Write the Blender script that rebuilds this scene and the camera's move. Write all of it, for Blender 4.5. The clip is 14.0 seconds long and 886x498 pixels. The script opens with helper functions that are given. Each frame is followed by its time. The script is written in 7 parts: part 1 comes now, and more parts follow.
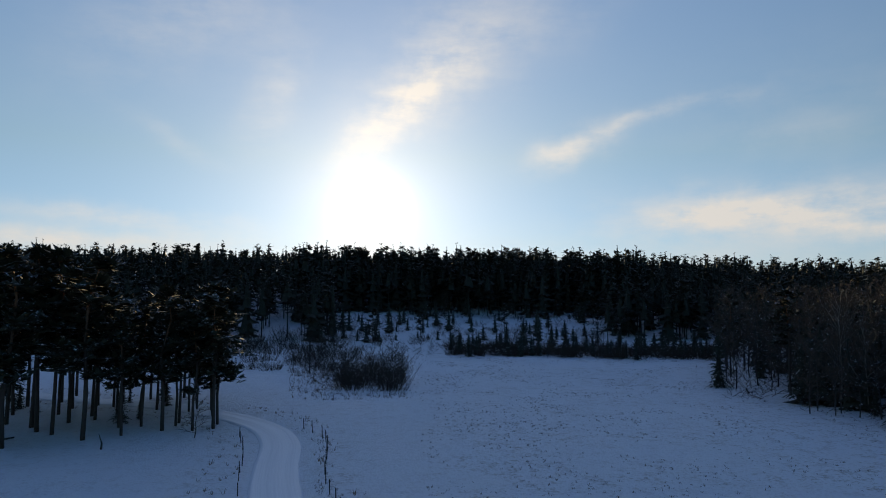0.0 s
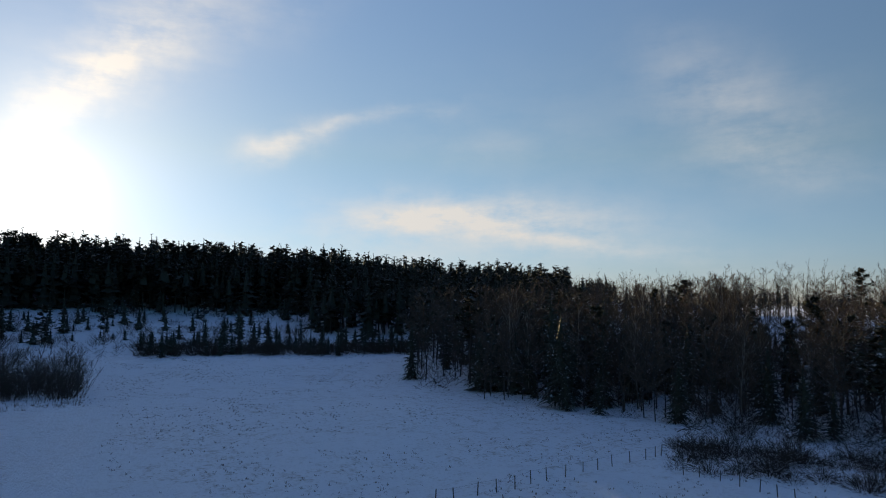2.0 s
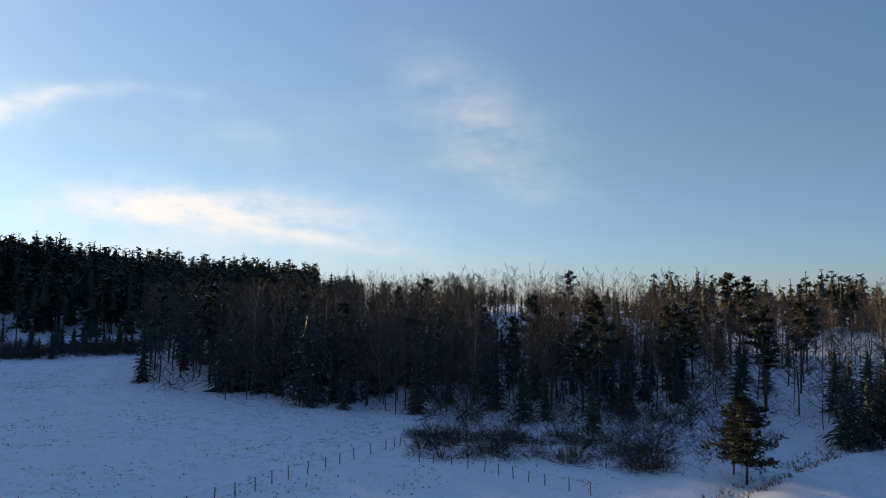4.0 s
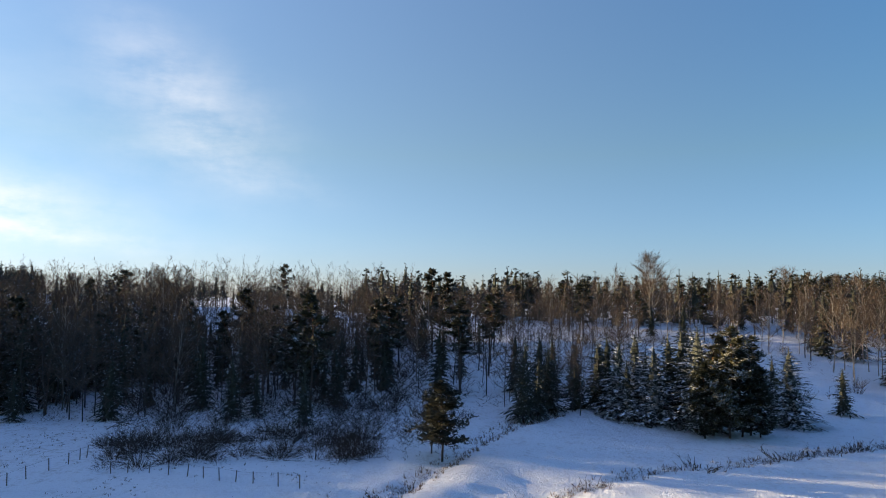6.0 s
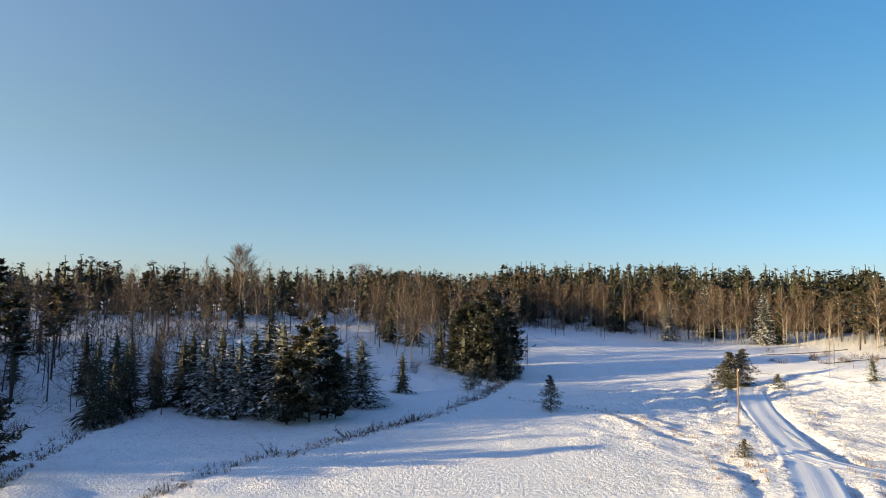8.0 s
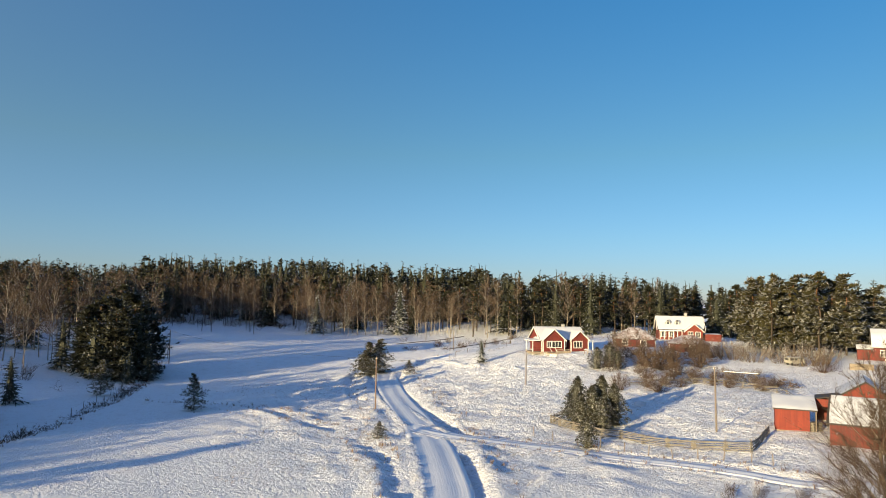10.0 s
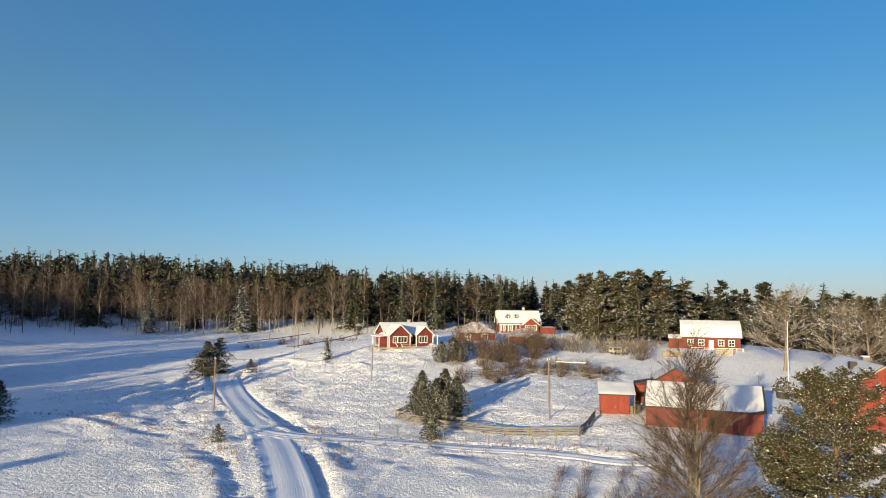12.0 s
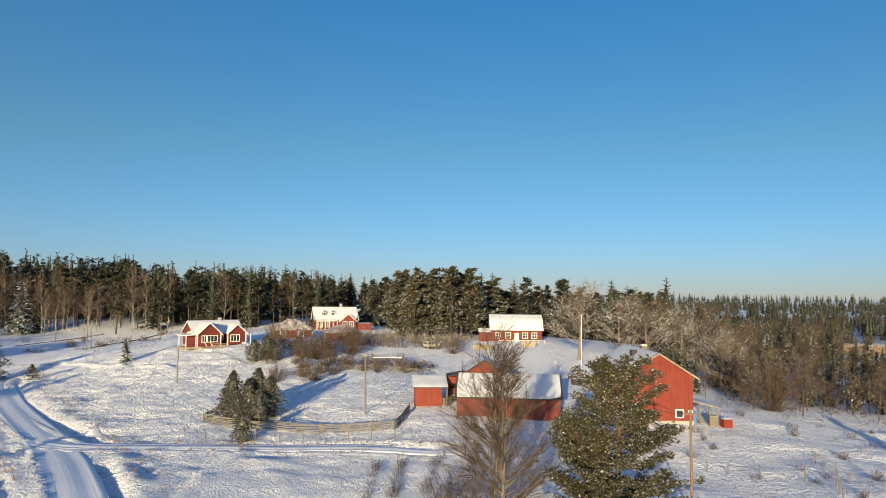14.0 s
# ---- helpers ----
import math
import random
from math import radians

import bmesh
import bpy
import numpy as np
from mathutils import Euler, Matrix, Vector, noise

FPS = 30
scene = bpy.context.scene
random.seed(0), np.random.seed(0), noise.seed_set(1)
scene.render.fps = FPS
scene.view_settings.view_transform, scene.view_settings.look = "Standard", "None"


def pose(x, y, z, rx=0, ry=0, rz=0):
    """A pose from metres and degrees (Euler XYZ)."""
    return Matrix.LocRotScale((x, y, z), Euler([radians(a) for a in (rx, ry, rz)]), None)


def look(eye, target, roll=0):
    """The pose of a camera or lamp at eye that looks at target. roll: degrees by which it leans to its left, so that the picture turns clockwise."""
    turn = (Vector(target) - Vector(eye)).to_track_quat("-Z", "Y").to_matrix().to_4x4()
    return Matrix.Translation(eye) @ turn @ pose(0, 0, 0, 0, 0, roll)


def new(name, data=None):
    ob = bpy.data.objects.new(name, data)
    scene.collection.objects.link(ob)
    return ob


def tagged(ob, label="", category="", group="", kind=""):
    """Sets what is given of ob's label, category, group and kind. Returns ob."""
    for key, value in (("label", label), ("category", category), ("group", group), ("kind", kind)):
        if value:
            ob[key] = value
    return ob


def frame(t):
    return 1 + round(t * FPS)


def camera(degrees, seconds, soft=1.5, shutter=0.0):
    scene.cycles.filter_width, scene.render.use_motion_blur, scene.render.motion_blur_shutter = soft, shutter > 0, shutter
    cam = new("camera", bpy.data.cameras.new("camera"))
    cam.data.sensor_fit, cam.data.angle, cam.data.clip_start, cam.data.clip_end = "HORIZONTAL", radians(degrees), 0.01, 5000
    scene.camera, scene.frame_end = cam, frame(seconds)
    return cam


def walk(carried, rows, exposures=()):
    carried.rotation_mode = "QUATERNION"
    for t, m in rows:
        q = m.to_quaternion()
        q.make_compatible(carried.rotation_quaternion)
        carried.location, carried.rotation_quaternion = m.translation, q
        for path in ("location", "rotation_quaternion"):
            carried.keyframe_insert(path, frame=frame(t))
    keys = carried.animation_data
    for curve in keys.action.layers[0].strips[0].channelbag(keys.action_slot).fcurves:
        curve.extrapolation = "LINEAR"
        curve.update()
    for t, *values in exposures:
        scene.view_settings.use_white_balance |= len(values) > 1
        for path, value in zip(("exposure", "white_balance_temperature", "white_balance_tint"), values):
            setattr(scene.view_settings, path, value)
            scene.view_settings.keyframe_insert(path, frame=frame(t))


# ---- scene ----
EXPOSURE = [(0.0, 0.44, 6950, 13), (1.5, 0.46, 6900, 13), (3.0, 0.70, 6750, 13), (5.5, 1.20, 6650, 15), (6.5, 1.38, 6700, 15), (7.5, 1.45, 7150, 13), (8.5, 1.26, 7200, 11), (9.0, 1.13, 7050, 10), (11.5, 0.94, 6550, 10), (14.0, 0.80, 6450, 10)]
cam = camera(66.86, 14.0, 1.0)
walk(cam, [
    (0.0, pose(0, 0, 16, 94.38, -0.13, -1.77)),
    (0.5, pose(0, 0, 16, 94.32, -0.14, -5.80)),
    (1.0, pose(0, 0, 16, 94.28, -0.31, -12.38)),
    (1.5, pose(0, 0, 16, 94.29, -0.45, -19.08)),
    (2.0, pose(0, 0, 16, 94.31, -0.60, -26.51)),
    (2.5, pose(0, 0, 16, 94.31, -0.72, -32.62)),
    (3.0, pose(0, 0, 16, 94.30, -0.80, -38.07)),
    (3.2, pose(0, 0, 16, 94.30, -0.83, -40.25)),
    (5.3, pose(0, 0, 16, 94.22, -0.79, -60.40)),
    (5.5, pose(0, 0, 16, 94.18, -0.76, -63.08)),
    (6.0, pose(0, 0, 16, 94.14, -0.80, -71.66)),
    (6.5, pose(0, 0, 16, 94.10, -0.85, -80.18)),
    (7.0, pose(0, 0, 16, 94.09, -0.90, -88.57)),
    (7.5, pose(0, 0, 16, 94.07, -0.90, -96.53)),
    (8.0, pose(0, 0, 16, 94.06, -1.02, -105.52)),
    (8.5, pose(0, 0, 16, 94.06, -1.07, -114.18)),
    (9.0, pose(0, 0, 16, 94.07, -1.13, -123.21)),
    (9.2, pose(0, 0, 16, 94.09, -1.13, -126.39)),
    (11.3, pose(0, 0, 16, 93.98, -0.72, -142.14)),
    (11.5, pose(0, 0, 16, 93.98, -0.72, -143.68)),
    (12.0, pose(0, 0, 16, 93.94, -0.69, -147.63)),
    (12.5, pose(0, 0, 16, 93.90, -0.62, -151.45)),
    (13.0, pose(0, 0, 16, 93.82, -0.61, -155.90)),
    (13.5, pose(0, 0, 16, 93.80, -0.58, -159.81)),
    (14.0, pose(0, 0, 16, 93.79, -0.53, -163.06)),
], exposures=EXPOSURE)

# ---- sky and sun ----
SUN_AZ, SUN_EL = -4.4, 7.7
world = bpy.data.worlds.new("winter_sky")
scene.world = world
world.use_nodes = True


class Nodes:
    """Short hand for node trees."""

    def __init__(self, tree):
        self.tree = tree
        tree.nodes.clear()

    def add(self, kind, ins=None):
        n = self.tree.nodes.new(kind)
        for key, value in (ins or {}).items():
            if isinstance(value, bpy.types.NodeSocket):
                self.tree.links.new(value, n.inputs[key])
            else:
                n.inputs[key].default_value = value
        return n

    def math(self, op, a, b=0.0, c=0.0, clamp=False):
        n = self.add("ShaderNodeMath", {0: a, 1: b, 2: c})
        n.operation, n.use_clamp = op, clamp
        return n.outputs[0]

    def vec(self, op, a, b, out="Vector"):
        n = self.add("ShaderNodeVectorMath", {0: a, (3 if op == "SCALE" else 1): b})
        n.operation = op
        return n.outputs[out]

    def mix(self, fac, a, b):
        n = self.tree.nodes.new("ShaderNodeMix")
        n.data_type = "RGBA"
        for key, value in ((0, fac), (6, a), (7, b)):
            if isinstance(value, bpy.types.NodeSocket):
                self.tree.links.new(value, n.inputs[key])
            else:
                n.inputs[key].default_value = value
        return n.outputs[2]

    def noise(self, vec, scale, detail=3.0, rough=0.55, out=0):
        return self.add("ShaderNodeTexNoise", {"Vector": vec, "Scale": scale, "Detail": detail, "Roughness": rough}).outputs[out]

    def attribute(self, name):
        n = self.add("ShaderNodeAttribute")
        n.attribute_name = name
        return n.outputs["Fac"]

    def ramp(self, fac, lo, hi):
        n = self.add("ShaderNodeMapRange", {0: fac, 1: lo, 2: hi, 3: 0.0, 4: 1.0})
        n.interpolation_type = "SMOOTHSTEP"
        return n.outputs[0]


def build_sky():
    n = Nodes(world.node_tree)
    sky = n.add("ShaderNodeTexSky")
    sky.sky_type, sky.sun_disc, sky.sun_elevation, sky.sun_rotation = "NISHITA", False, radians(SUN_EL), radians(SUN_AZ)
    sky.altitude, sky.air_density, sky.dust_density, sky.ozone_density = 100.0, SKY_AIR, SKY_DUST, SKY_OZONE
    way = n.add("ShaderNodeTexCoord").outputs["Generated"]
    xyz = n.add("ShaderNodeSeparateXYZ", {0: way})
    x, y, z = xyz.outputs
    az = n.math("DEGREES", n.math("ARCTAN2", x, y))
    el = n.math("DEGREES", n.math("ARCSINE", z))
    flat = n.add("ShaderNodeCombineXYZ", {0: az, 1: el, 2: 0.0}).outputs[0]
    warp = n.noise(flat, 0.16, 4.0, 0.6, 1)
    fibre = n.add("ShaderNodeMapping", {0: flat, "Rotation": (0, 0, radians(-34)), "Scale": (0.11, 0.38, 1.0)})
    streak = n.noise(fibre.outputs[0], 1.0, 6.0, 0.62)
    puff = n.noise(flat, 0.22, 5.0, 0.6)
    dx = n.math("MULTIPLY", n.math("SUBTRACT", n.add("ShaderNodeSeparateXYZ", {0: warp}).outputs[0], 0.5), 5.0)
    dy = n.math("MULTIPLY", n.math("SUBTRACT", n.add("ShaderNodeSeparateXYZ", {0: warp}).outputs[1], 0.5), 2.6)
    total = 0.0
    # cirrus: azimuth, elevation, lean, half length, half width, thickness
    for a0, e0, lean, ln, wd, amount in CLOUDS:
        u0 = n.math("ADD", n.math("SUBTRACT", az, a0), dx)
        v0 = n.math("ADD", n.math("SUBTRACT", el, e0), dy)
        c, s = math.cos(radians(lean)), math.sin(radians(lean))
        u = n.math("DIVIDE", n.math("ADD", n.math("MULTIPLY", u0, c), n.math("MULTIPLY", v0, s)), ln)
        v = n.math("DIVIDE", n.math("SUBTRACT", n.math("MULTIPLY", v0, c), n.math("MULTIPLY", u0, s)), wd)
        r2 = n.math("ADD", n.math("MULTIPLY", u, u), n.math("MULTIPLY", v, v))
        total = n.math("ADD", total, n.math("MULTIPLY", n.math("EXPONENT", n.math("MULTIPLY", r2, -1.0)), amount))
    body = n.math("ADD", n.math("MULTIPLY", streak, 0.95), n.math("MULTIPLY", puff, 0.65))
    cover = n.math("MULTIPLY", total, n.ramp(body, 0.42, 1.10), clamp=True)
    sun_way = Vector((math.sin(radians(SUN_AZ)) * math.cos(radians(SUN_EL)), math.cos(radians(SUN_AZ)) * math.cos(radians(SUN_EL)), math.sin(radians(SUN_EL))))
    dot = n.vec("DOT_PRODUCT", way, sun_way, "Value")
    off = n.math("DEGREES", n.math("ARCCOSINE", n.math("MINIMUM", dot, 1.0)))
    core = n.math("MULTIPLY", n.math("EXPONENT", n.math("MULTIPLY", n.math("POWER", n.math("DIVIDE", off, 2.0), 2.0), -1.0)), CORE)
    halo = n.math("MULTIPLY", n.math("EXPONENT", n.math("DIVIDE", off, -8.0)), HALO)
    haze = n.math("MULTIPLY", n.math("EXPONENT", n.math("MULTIPLY", n.math("POWER", n.math("DIVIDE", off, 84.0), 2.0), -1.0)), HAZE)
    aureole = n.vec("ADD", n.vec("SCALE", (1.0, 0.87, 0.70), n.math("ADD", core, halo)), n.vec("SCALE", (0.98, 0.90, 0.76), haze))
    tint = n.add("ShaderNodeValToRGB", {0: n.math("DIVIDE", el, 90.0, clamp=True)})
    while len(tint.color_ramp.elements) < len(SKY_TINT):
        tint.color_ramp.elements.new(0.5)
    for stop, (high, colour) in zip(tint.color_ramp.elements, SKY_TINT):
        stop.position, stop.color = high / 90.0, (*colour, 1.0)
    clear = n.vec("MULTIPLY", sky.outputs[0], tint.outputs[0])
    lit = n.mix(cover, clear, CLOUD_COLOUR)
    both = n.vec("ADD", lit, aureole)
    bg = n.add("ShaderNodeBackground", {"Color": both, "Strength": SKY_STRENGTH})
    n.add("ShaderNodeOutputWorld", {"Surface": bg.outputs[0]})


SKY_STRENGTH, SKY_AIR, SKY_DUST, SKY_OZONE, HALO, HAZE, CORE = 0.05, 1.0, 0.0, 2.5, 14.0, 2.4, 27.0
# how the cold clear air filters the sky, by elevation in degrees
SKY_TINT = [(0.0, (0.80, 1.06, 2.15)), (5.0, (0.80, 1.17, 1.78)), (12.0, (0.78, 1.26, 1.48)), (26.0, (0.39, 1.36, 1.90)), (60.0, (0.03, 1.42, 3.0))]
CLOUD_COLOUR = (7.7, 8.0, 8.1, 1.0)
CLOUDS = [
    (16, 3.4, 0, 30, 1.8, 0.35), (-28, 3.6, 0, 16, 1.6, 0.4),
    (-3.6, 14.6, 44, 5.5, 1.7, 0.85), (-0.2, 17.8, 40, 5.0, 2.6, 0.75), (4.5, 21.5, 24, 9, 3.6, 0.5), (-12.6, 17.2, 68, 4.5, 2.2, 0.40), (-19, 22, 24, 10, 3.4, 0.32), (-20, 12.5, -28, 4, 0.8, 0.22),
    (12.4, 12.7, 16, 3.6, 1.3, 0.95), (17, 14.3, 16, 5, 0.6, 0.40), (23, 15.6, 10, 5, 0.6, 0.30), (30, 13.5, 0, 5, 1.2, 0.12),
    (30, 6.6, -1, 10.5, 1.9, 1.5), (23.5, 6.6, 4, 6, 1.0, 0.7), (39, 4.8, -8, 8, 0.9, 0.5), (34, 13.5, 0, 14, 5, 0.10),
    (47.5, 17.2, -38, 5.5, 2.8, 0.24), (52, 13.6, -44, 6.0, 4.2, 0.30), (57, 9.6, -12, 6, 1.3, 0.18), (50, 11.5, 8, 6, 1.6, 0.12), (-24, 6.4, -3, 8, 0.7, 0.8), (-28, 4.6, 0, 12, 0.9, 0.8),
]
build_sky()

sun = new("sun", bpy.data.lights.new("sun", "SUN"))
sun.data.energy, sun.data.angle, sun.data.color = 5.0, radians(0.53), (1.0, 0.80, 0.45)
sun.matrix_world = look((0, 0, 80), (-60 * math.sin(radians(SUN_AZ)), -60 * math.cos(radians(SUN_AZ)), 80 - 60 * math.tan(radians(SUN_EL))))

# ---- materials ----
def material(name, rough=0.8, metal=0.0):
    m = bpy.data.materials.new(name)
    m.use_nodes = True
    n = Nodes(m.node_tree)
    n.shader = n.add("ShaderNodeBsdfPrincipled", {"Roughness": rough, "Metallic": metal})
    n.add("ShaderNodeOutputMaterial", {"Surface": n.shader.outputs[0]})
    n.place = n.add("ShaderNodeTexCoord").outputs["Object"]
    n.world = n.add("ShaderNodeNewGeometry").outputs["Position"]
    n.rand = n.add("ShaderNodeObjectInfo").outputs["Random"]
    return m, n


def finish(n, colour, bump=None, strength=0.4, dist=0.05):
    if isinstance(colour, bpy.types.NodeSocket):
        n.tree.links.new(colour, n.shader.inputs["Base Color"])
    else:
        n.shader.inputs["Base Color"].default_value = colour
    if bump is not None:
        b = n.add("ShaderNodeBump", {"Height": bump, "Strength": strength, "Distance": dist})
        n.tree.links.new(b.outputs[0], n.shader.inputs["Normal"])


def rgb(r, g, b):
    return (r, g, b, 1.0)


def snow_cover(n, lo, hi, scale=3.0):
    """How much snow lies on a face: on what looks upward, in uneven patches."""
    up = n.add("ShaderNodeSeparateXYZ", {0: n.add("ShaderNodeNewGeometry").outputs["Normal"]}).outputs[2]
    patch = n.noise(n.world, scale, 3.0, 0.6)
    return n.math("MULTIPLY", n.ramp(up, 0.12, 0.6), n.ramp(patch, lo, hi))


def make_snow():
    m, n = material("snow", 0.65)
    grass = n.attribute("grass")
    big = n.noise(n.world, 0.035, 4.0, 0.5)
    mid = n.noise(n.world, 0.55, 5.0, 0.6)
    fine = n.noise(n.world, 2.6, 4.0, 0.65)
    grain = n.noise(n.world, 9.0, 3.0, 0.6)
    col = n.mix(big, rgb(0.87, 0.89, 0.925), rgb(0.935, 0.935, 0.94))
    col = n.mix(n.math("MULTIPLY", fine, 0.2), col, rgb(0.76, 0.78, 0.82))
    straw = n.mix(grain, rgb(0.20, 0.13, 0.07), rgb(0.42, 0.33, 0.22))
    spots = n.math("MULTIPLY", n.ramp(n.math("ADD", n.math("MULTIPLY", fine, 0.7), n.math("MULTIPLY", mid, 0.5)), 0.58, 0.78), n.math("MULTIPLY", grass, 0.62))
    col = n.mix(spots, col, straw)
    tussock = n.math("MULTIPLY", n.noise(n.world, 1.35, 3.0, 0.6), n.math("MULTIPLY", n.attribute("rough"), 1.1))
    h = n.math("ADD", n.math("ADD", tussock, n.math("MULTIPLY", mid, 0.5)), n.math("ADD", n.math("MULTIPLY", fine, 0.7), n.math("MULTIPLY", grain, 0.30)))
    n.shader.inputs["Subsurface Weight"].default_value = 0.0
    finish(n, col, h, 1.0, 0.56)
    return m


def make_road():
    m, n = material("packed_snow", 0.5)
    uv = n.add("ShaderNodeUVMap").outputs[0]
    lanes = n.add("ShaderNodeMapping", {0: uv, "Scale": (11.0, 0.05, 1.0)}).outputs[0]
    streak = n.noise(lanes, 1.0, 5.0, 0.7)
    fine = n.noise(n.world, 3.0, 4.0, 0.6)
    col = n.mix(streak, rgb(0.58, 0.61, 0.66), rgb(0.90, 0.91, 0.92))
    col = n.mix(n.math("MULTIPLY", fine, 0.3), col, rgb(0.62, 0.62, 0.63))
    finish(n, col, n.math("ADD", streak, n.math("MULTIPLY", fine, 0.4)), 0.5, 0.06)
    return m


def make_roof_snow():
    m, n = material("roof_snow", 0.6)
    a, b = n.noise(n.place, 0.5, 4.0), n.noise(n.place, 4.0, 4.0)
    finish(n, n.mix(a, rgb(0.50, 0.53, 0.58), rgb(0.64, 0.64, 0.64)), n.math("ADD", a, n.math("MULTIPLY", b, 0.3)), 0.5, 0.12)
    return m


def make_thin_snow():
    """Brown roof tiles showing through a thin, patchy layer of snow."""
    m, n = material("thin_roof_snow", 0.7)
    tiles = n.add("ShaderNodeTexWave", {"Vector": n.place, "Scale": 1.6, "Distortion": 0.6, "Detail": 2.0}).outputs["Fac"]
    patch = n.ramp(n.math("ADD", n.math("MULTIPLY", n.noise(n.place, 0.9, 5.0, 0.65), 0.75), n.math("MULTIPLY", tiles, 0.25)), 0.42, 0.66)
    col = n.mix(patch, n.mix(tiles, rgb(0.17, 0.10, 0.075), rgb(0.30, 0.20, 0.16)), rgb(0.62, 0.62, 0.64))
    finish(n, col, tiles, 0.5, 0.05)
    return m


def make_needles(name, dark, light, lo, hi, scale=2.2, snow=(0.84, 0.86, 0.9)):
    m, n = material(name, 0.75)
    col = n.mix(n.noise(n.world, 0.9, 3.0), rgb(*dark), rgb(*light))
    col = n.mix(n.math("MULTIPLY", n.rand, 0.45), col, rgb(dark[0] * 1.5, dark[1] * 1.15, dark[2]))
    finish(n, n.mix(n.math("MULTIPLY", snow_cover(n, lo, hi, scale), 0.92), col, rgb(*snow)))
    return m


def make_bark(name, dark, light, lo, hi, band=0.0):
    m, n = material(name, 0.85)
    long = n.add("ShaderNodeMapping", {0: n.place, "Scale": (6.0, 6.0, 1.2)}).outputs[0]
    crack = n.noise(long, 2.0, 4.0, 0.65)
    col = n.mix(crack, rgb(*dark), rgb(*light))
    if band:
        height = n.add("ShaderNodeSeparateXYZ", {0: n.place}).outputs[2]
        col = n.mix(n.math("MULTIPLY", n.ramp(height, band * 0.5, band), 0.85), col, rgb(0.24, 0.10, 0.04))
    finish(n, n.mix(n.math("MULTIPLY", snow_cover(n, lo, hi, 3.0), 0.9), col, rgb(0.82, 0.84, 0.88)), crack, 0.5, 0.03)
    return m


def make_boards(name, dark, light, pitch=6.0, rough=0.75):
    """Upright painted boards, faded unevenly."""
    m, n = material(name, rough)
    tall = n.add("ShaderNodeMapping", {0: n.place, "Scale": (pitch, pitch, 0.25)}).outputs[0]
    wave = n.noise(tall, 1.0, 2.0, 0.6)
    blot = n.noise(n.place, 0.7, 5.0, 0.6)
    col = n.mix(n.ramp(n.math("ADD", n.math("MULTIPLY", wave, 0.6), n.math("MULTIPLY", blot, 0.5)), 0.35, 0.75), rgb(*dark), rgb(*light))
    finish(n, col, wave, 0.6, 0.03)
    return m


def make_plain(name, a, b, scale=3.0, rough=0.7, metal=0.0, bump=0.2):
    m, n = material(name, rough, metal)
    t = n.noise(n.place, scale, 4.0, 0.6)
    finish(n, n.mix(t, rgb(*a), rgb(*b)), t, bump, 0.02)
    return m


def make_glass():
    m, n = material("window_glass", 0.08)
    finish(n, rgb(0.03, 0.035, 0.04))
    n.shader.inputs["Specular IOR Level"].default_value = 0.6
    return m


SNOW, ROAD, ROOF_SNOW, THIN_SNOW, GLASS = make_snow(), make_road(), make_roof_snow(), make_thin_snow(), make_glass()
SPRUCE = make_needles("spruce_needles", (0.010, 0.014, 0.007), (0.038, 0.041, 0.019), 0.57, 0.70)
FAR_NEEDLES = make_needles("far_conifer_needles", (0.010, 0.013, 0.007), (0.036, 0.037, 0.017), 0.68, 0.82)
SPRUCE_SNOWY = make_needles("snowy_spruce_needles", (0.008, 0.013, 0.009), (0.026, 0.033, 0.018), 0.46, 0.61, 1.8)
PINE = make_needles("pine_needles", (0.013, 0.018, 0.008), (0.050, 0.050, 0.021), 0.56, 0.70)
PINE_SNOWY = make_needles("snowy_pine_needles", (0.024, 0.027, 0.009), (0.110, 0.094, 0.030), 0.475, 0.66, 7.0)
JUNIPER = make_needles("juniper_needles", (0.014, 0.016, 0.007), (0.060, 0.056, 0.022), 0.53, 0.62, 9.0)
PINE_BARK = make_bark("pine_bark", (0.028, 0.022, 0.018), (0.085, 0.06, 0.043), 0.62, 0.75, 9.0)
SPRUCE_BARK = make_bark("spruce_bark", (0.025, 0.02, 0.018), (0.075, 0.056, 0.045), 0.6, 0.75)
TWIGS = make_bark("brown_twigs", (0.042, 0.027, 0.018), (0.125, 0.080, 0.050), 0.58, 0.72)
TWIGS_SNOWY = make_bark("snowy_twigs", (0.07, 0.052, 0.04), (0.17, 0.128, 0.09), 0.41, 0.55)
FROST_TWIGS = make_bark("frosted_brown_twigs", (0.040, 0.026, 0.017), (0.118, 0.078, 0.050), 0.54, 0.67)
BIRCH_BARK = make_bark("birch_bark", (0.09, 0.075, 0.06), (0.40, 0.35, 0.29), 0.62, 0.75)
TWIGS_GREY = make_bark("grey_brown_twigs", (0.032, 0.021, 0.014), (0.092, 0.060, 0.038), 0.6, 0.75)
YARD_PINE = make_needles("yard_pine_needles", (0.026, 0.028, 0.009), (0.105, 0.090, 0.026), 0.53, 0.66, 9.0)
YARD_BARK = make_bark("grey_birch_bark", (0.07, 0.055, 0.045), (0.27, 0.22, 0.17), 0.6, 0.72)
DARK_STRAW = make_plain("dark_dead_grass", (0.08, 0.058, 0.042), (0.20, 0.145, 0.10), 5.0, 0.9)
STRAW = make_plain("dry_grass", (0.12, 0.08, 0.052), (0.29, 0.20, 0.13), 5.0, 0.9)
RED = make_boards("falu_red_boards", (0.085, 0.011, 0.008), (0.16, 0.022, 0.014))
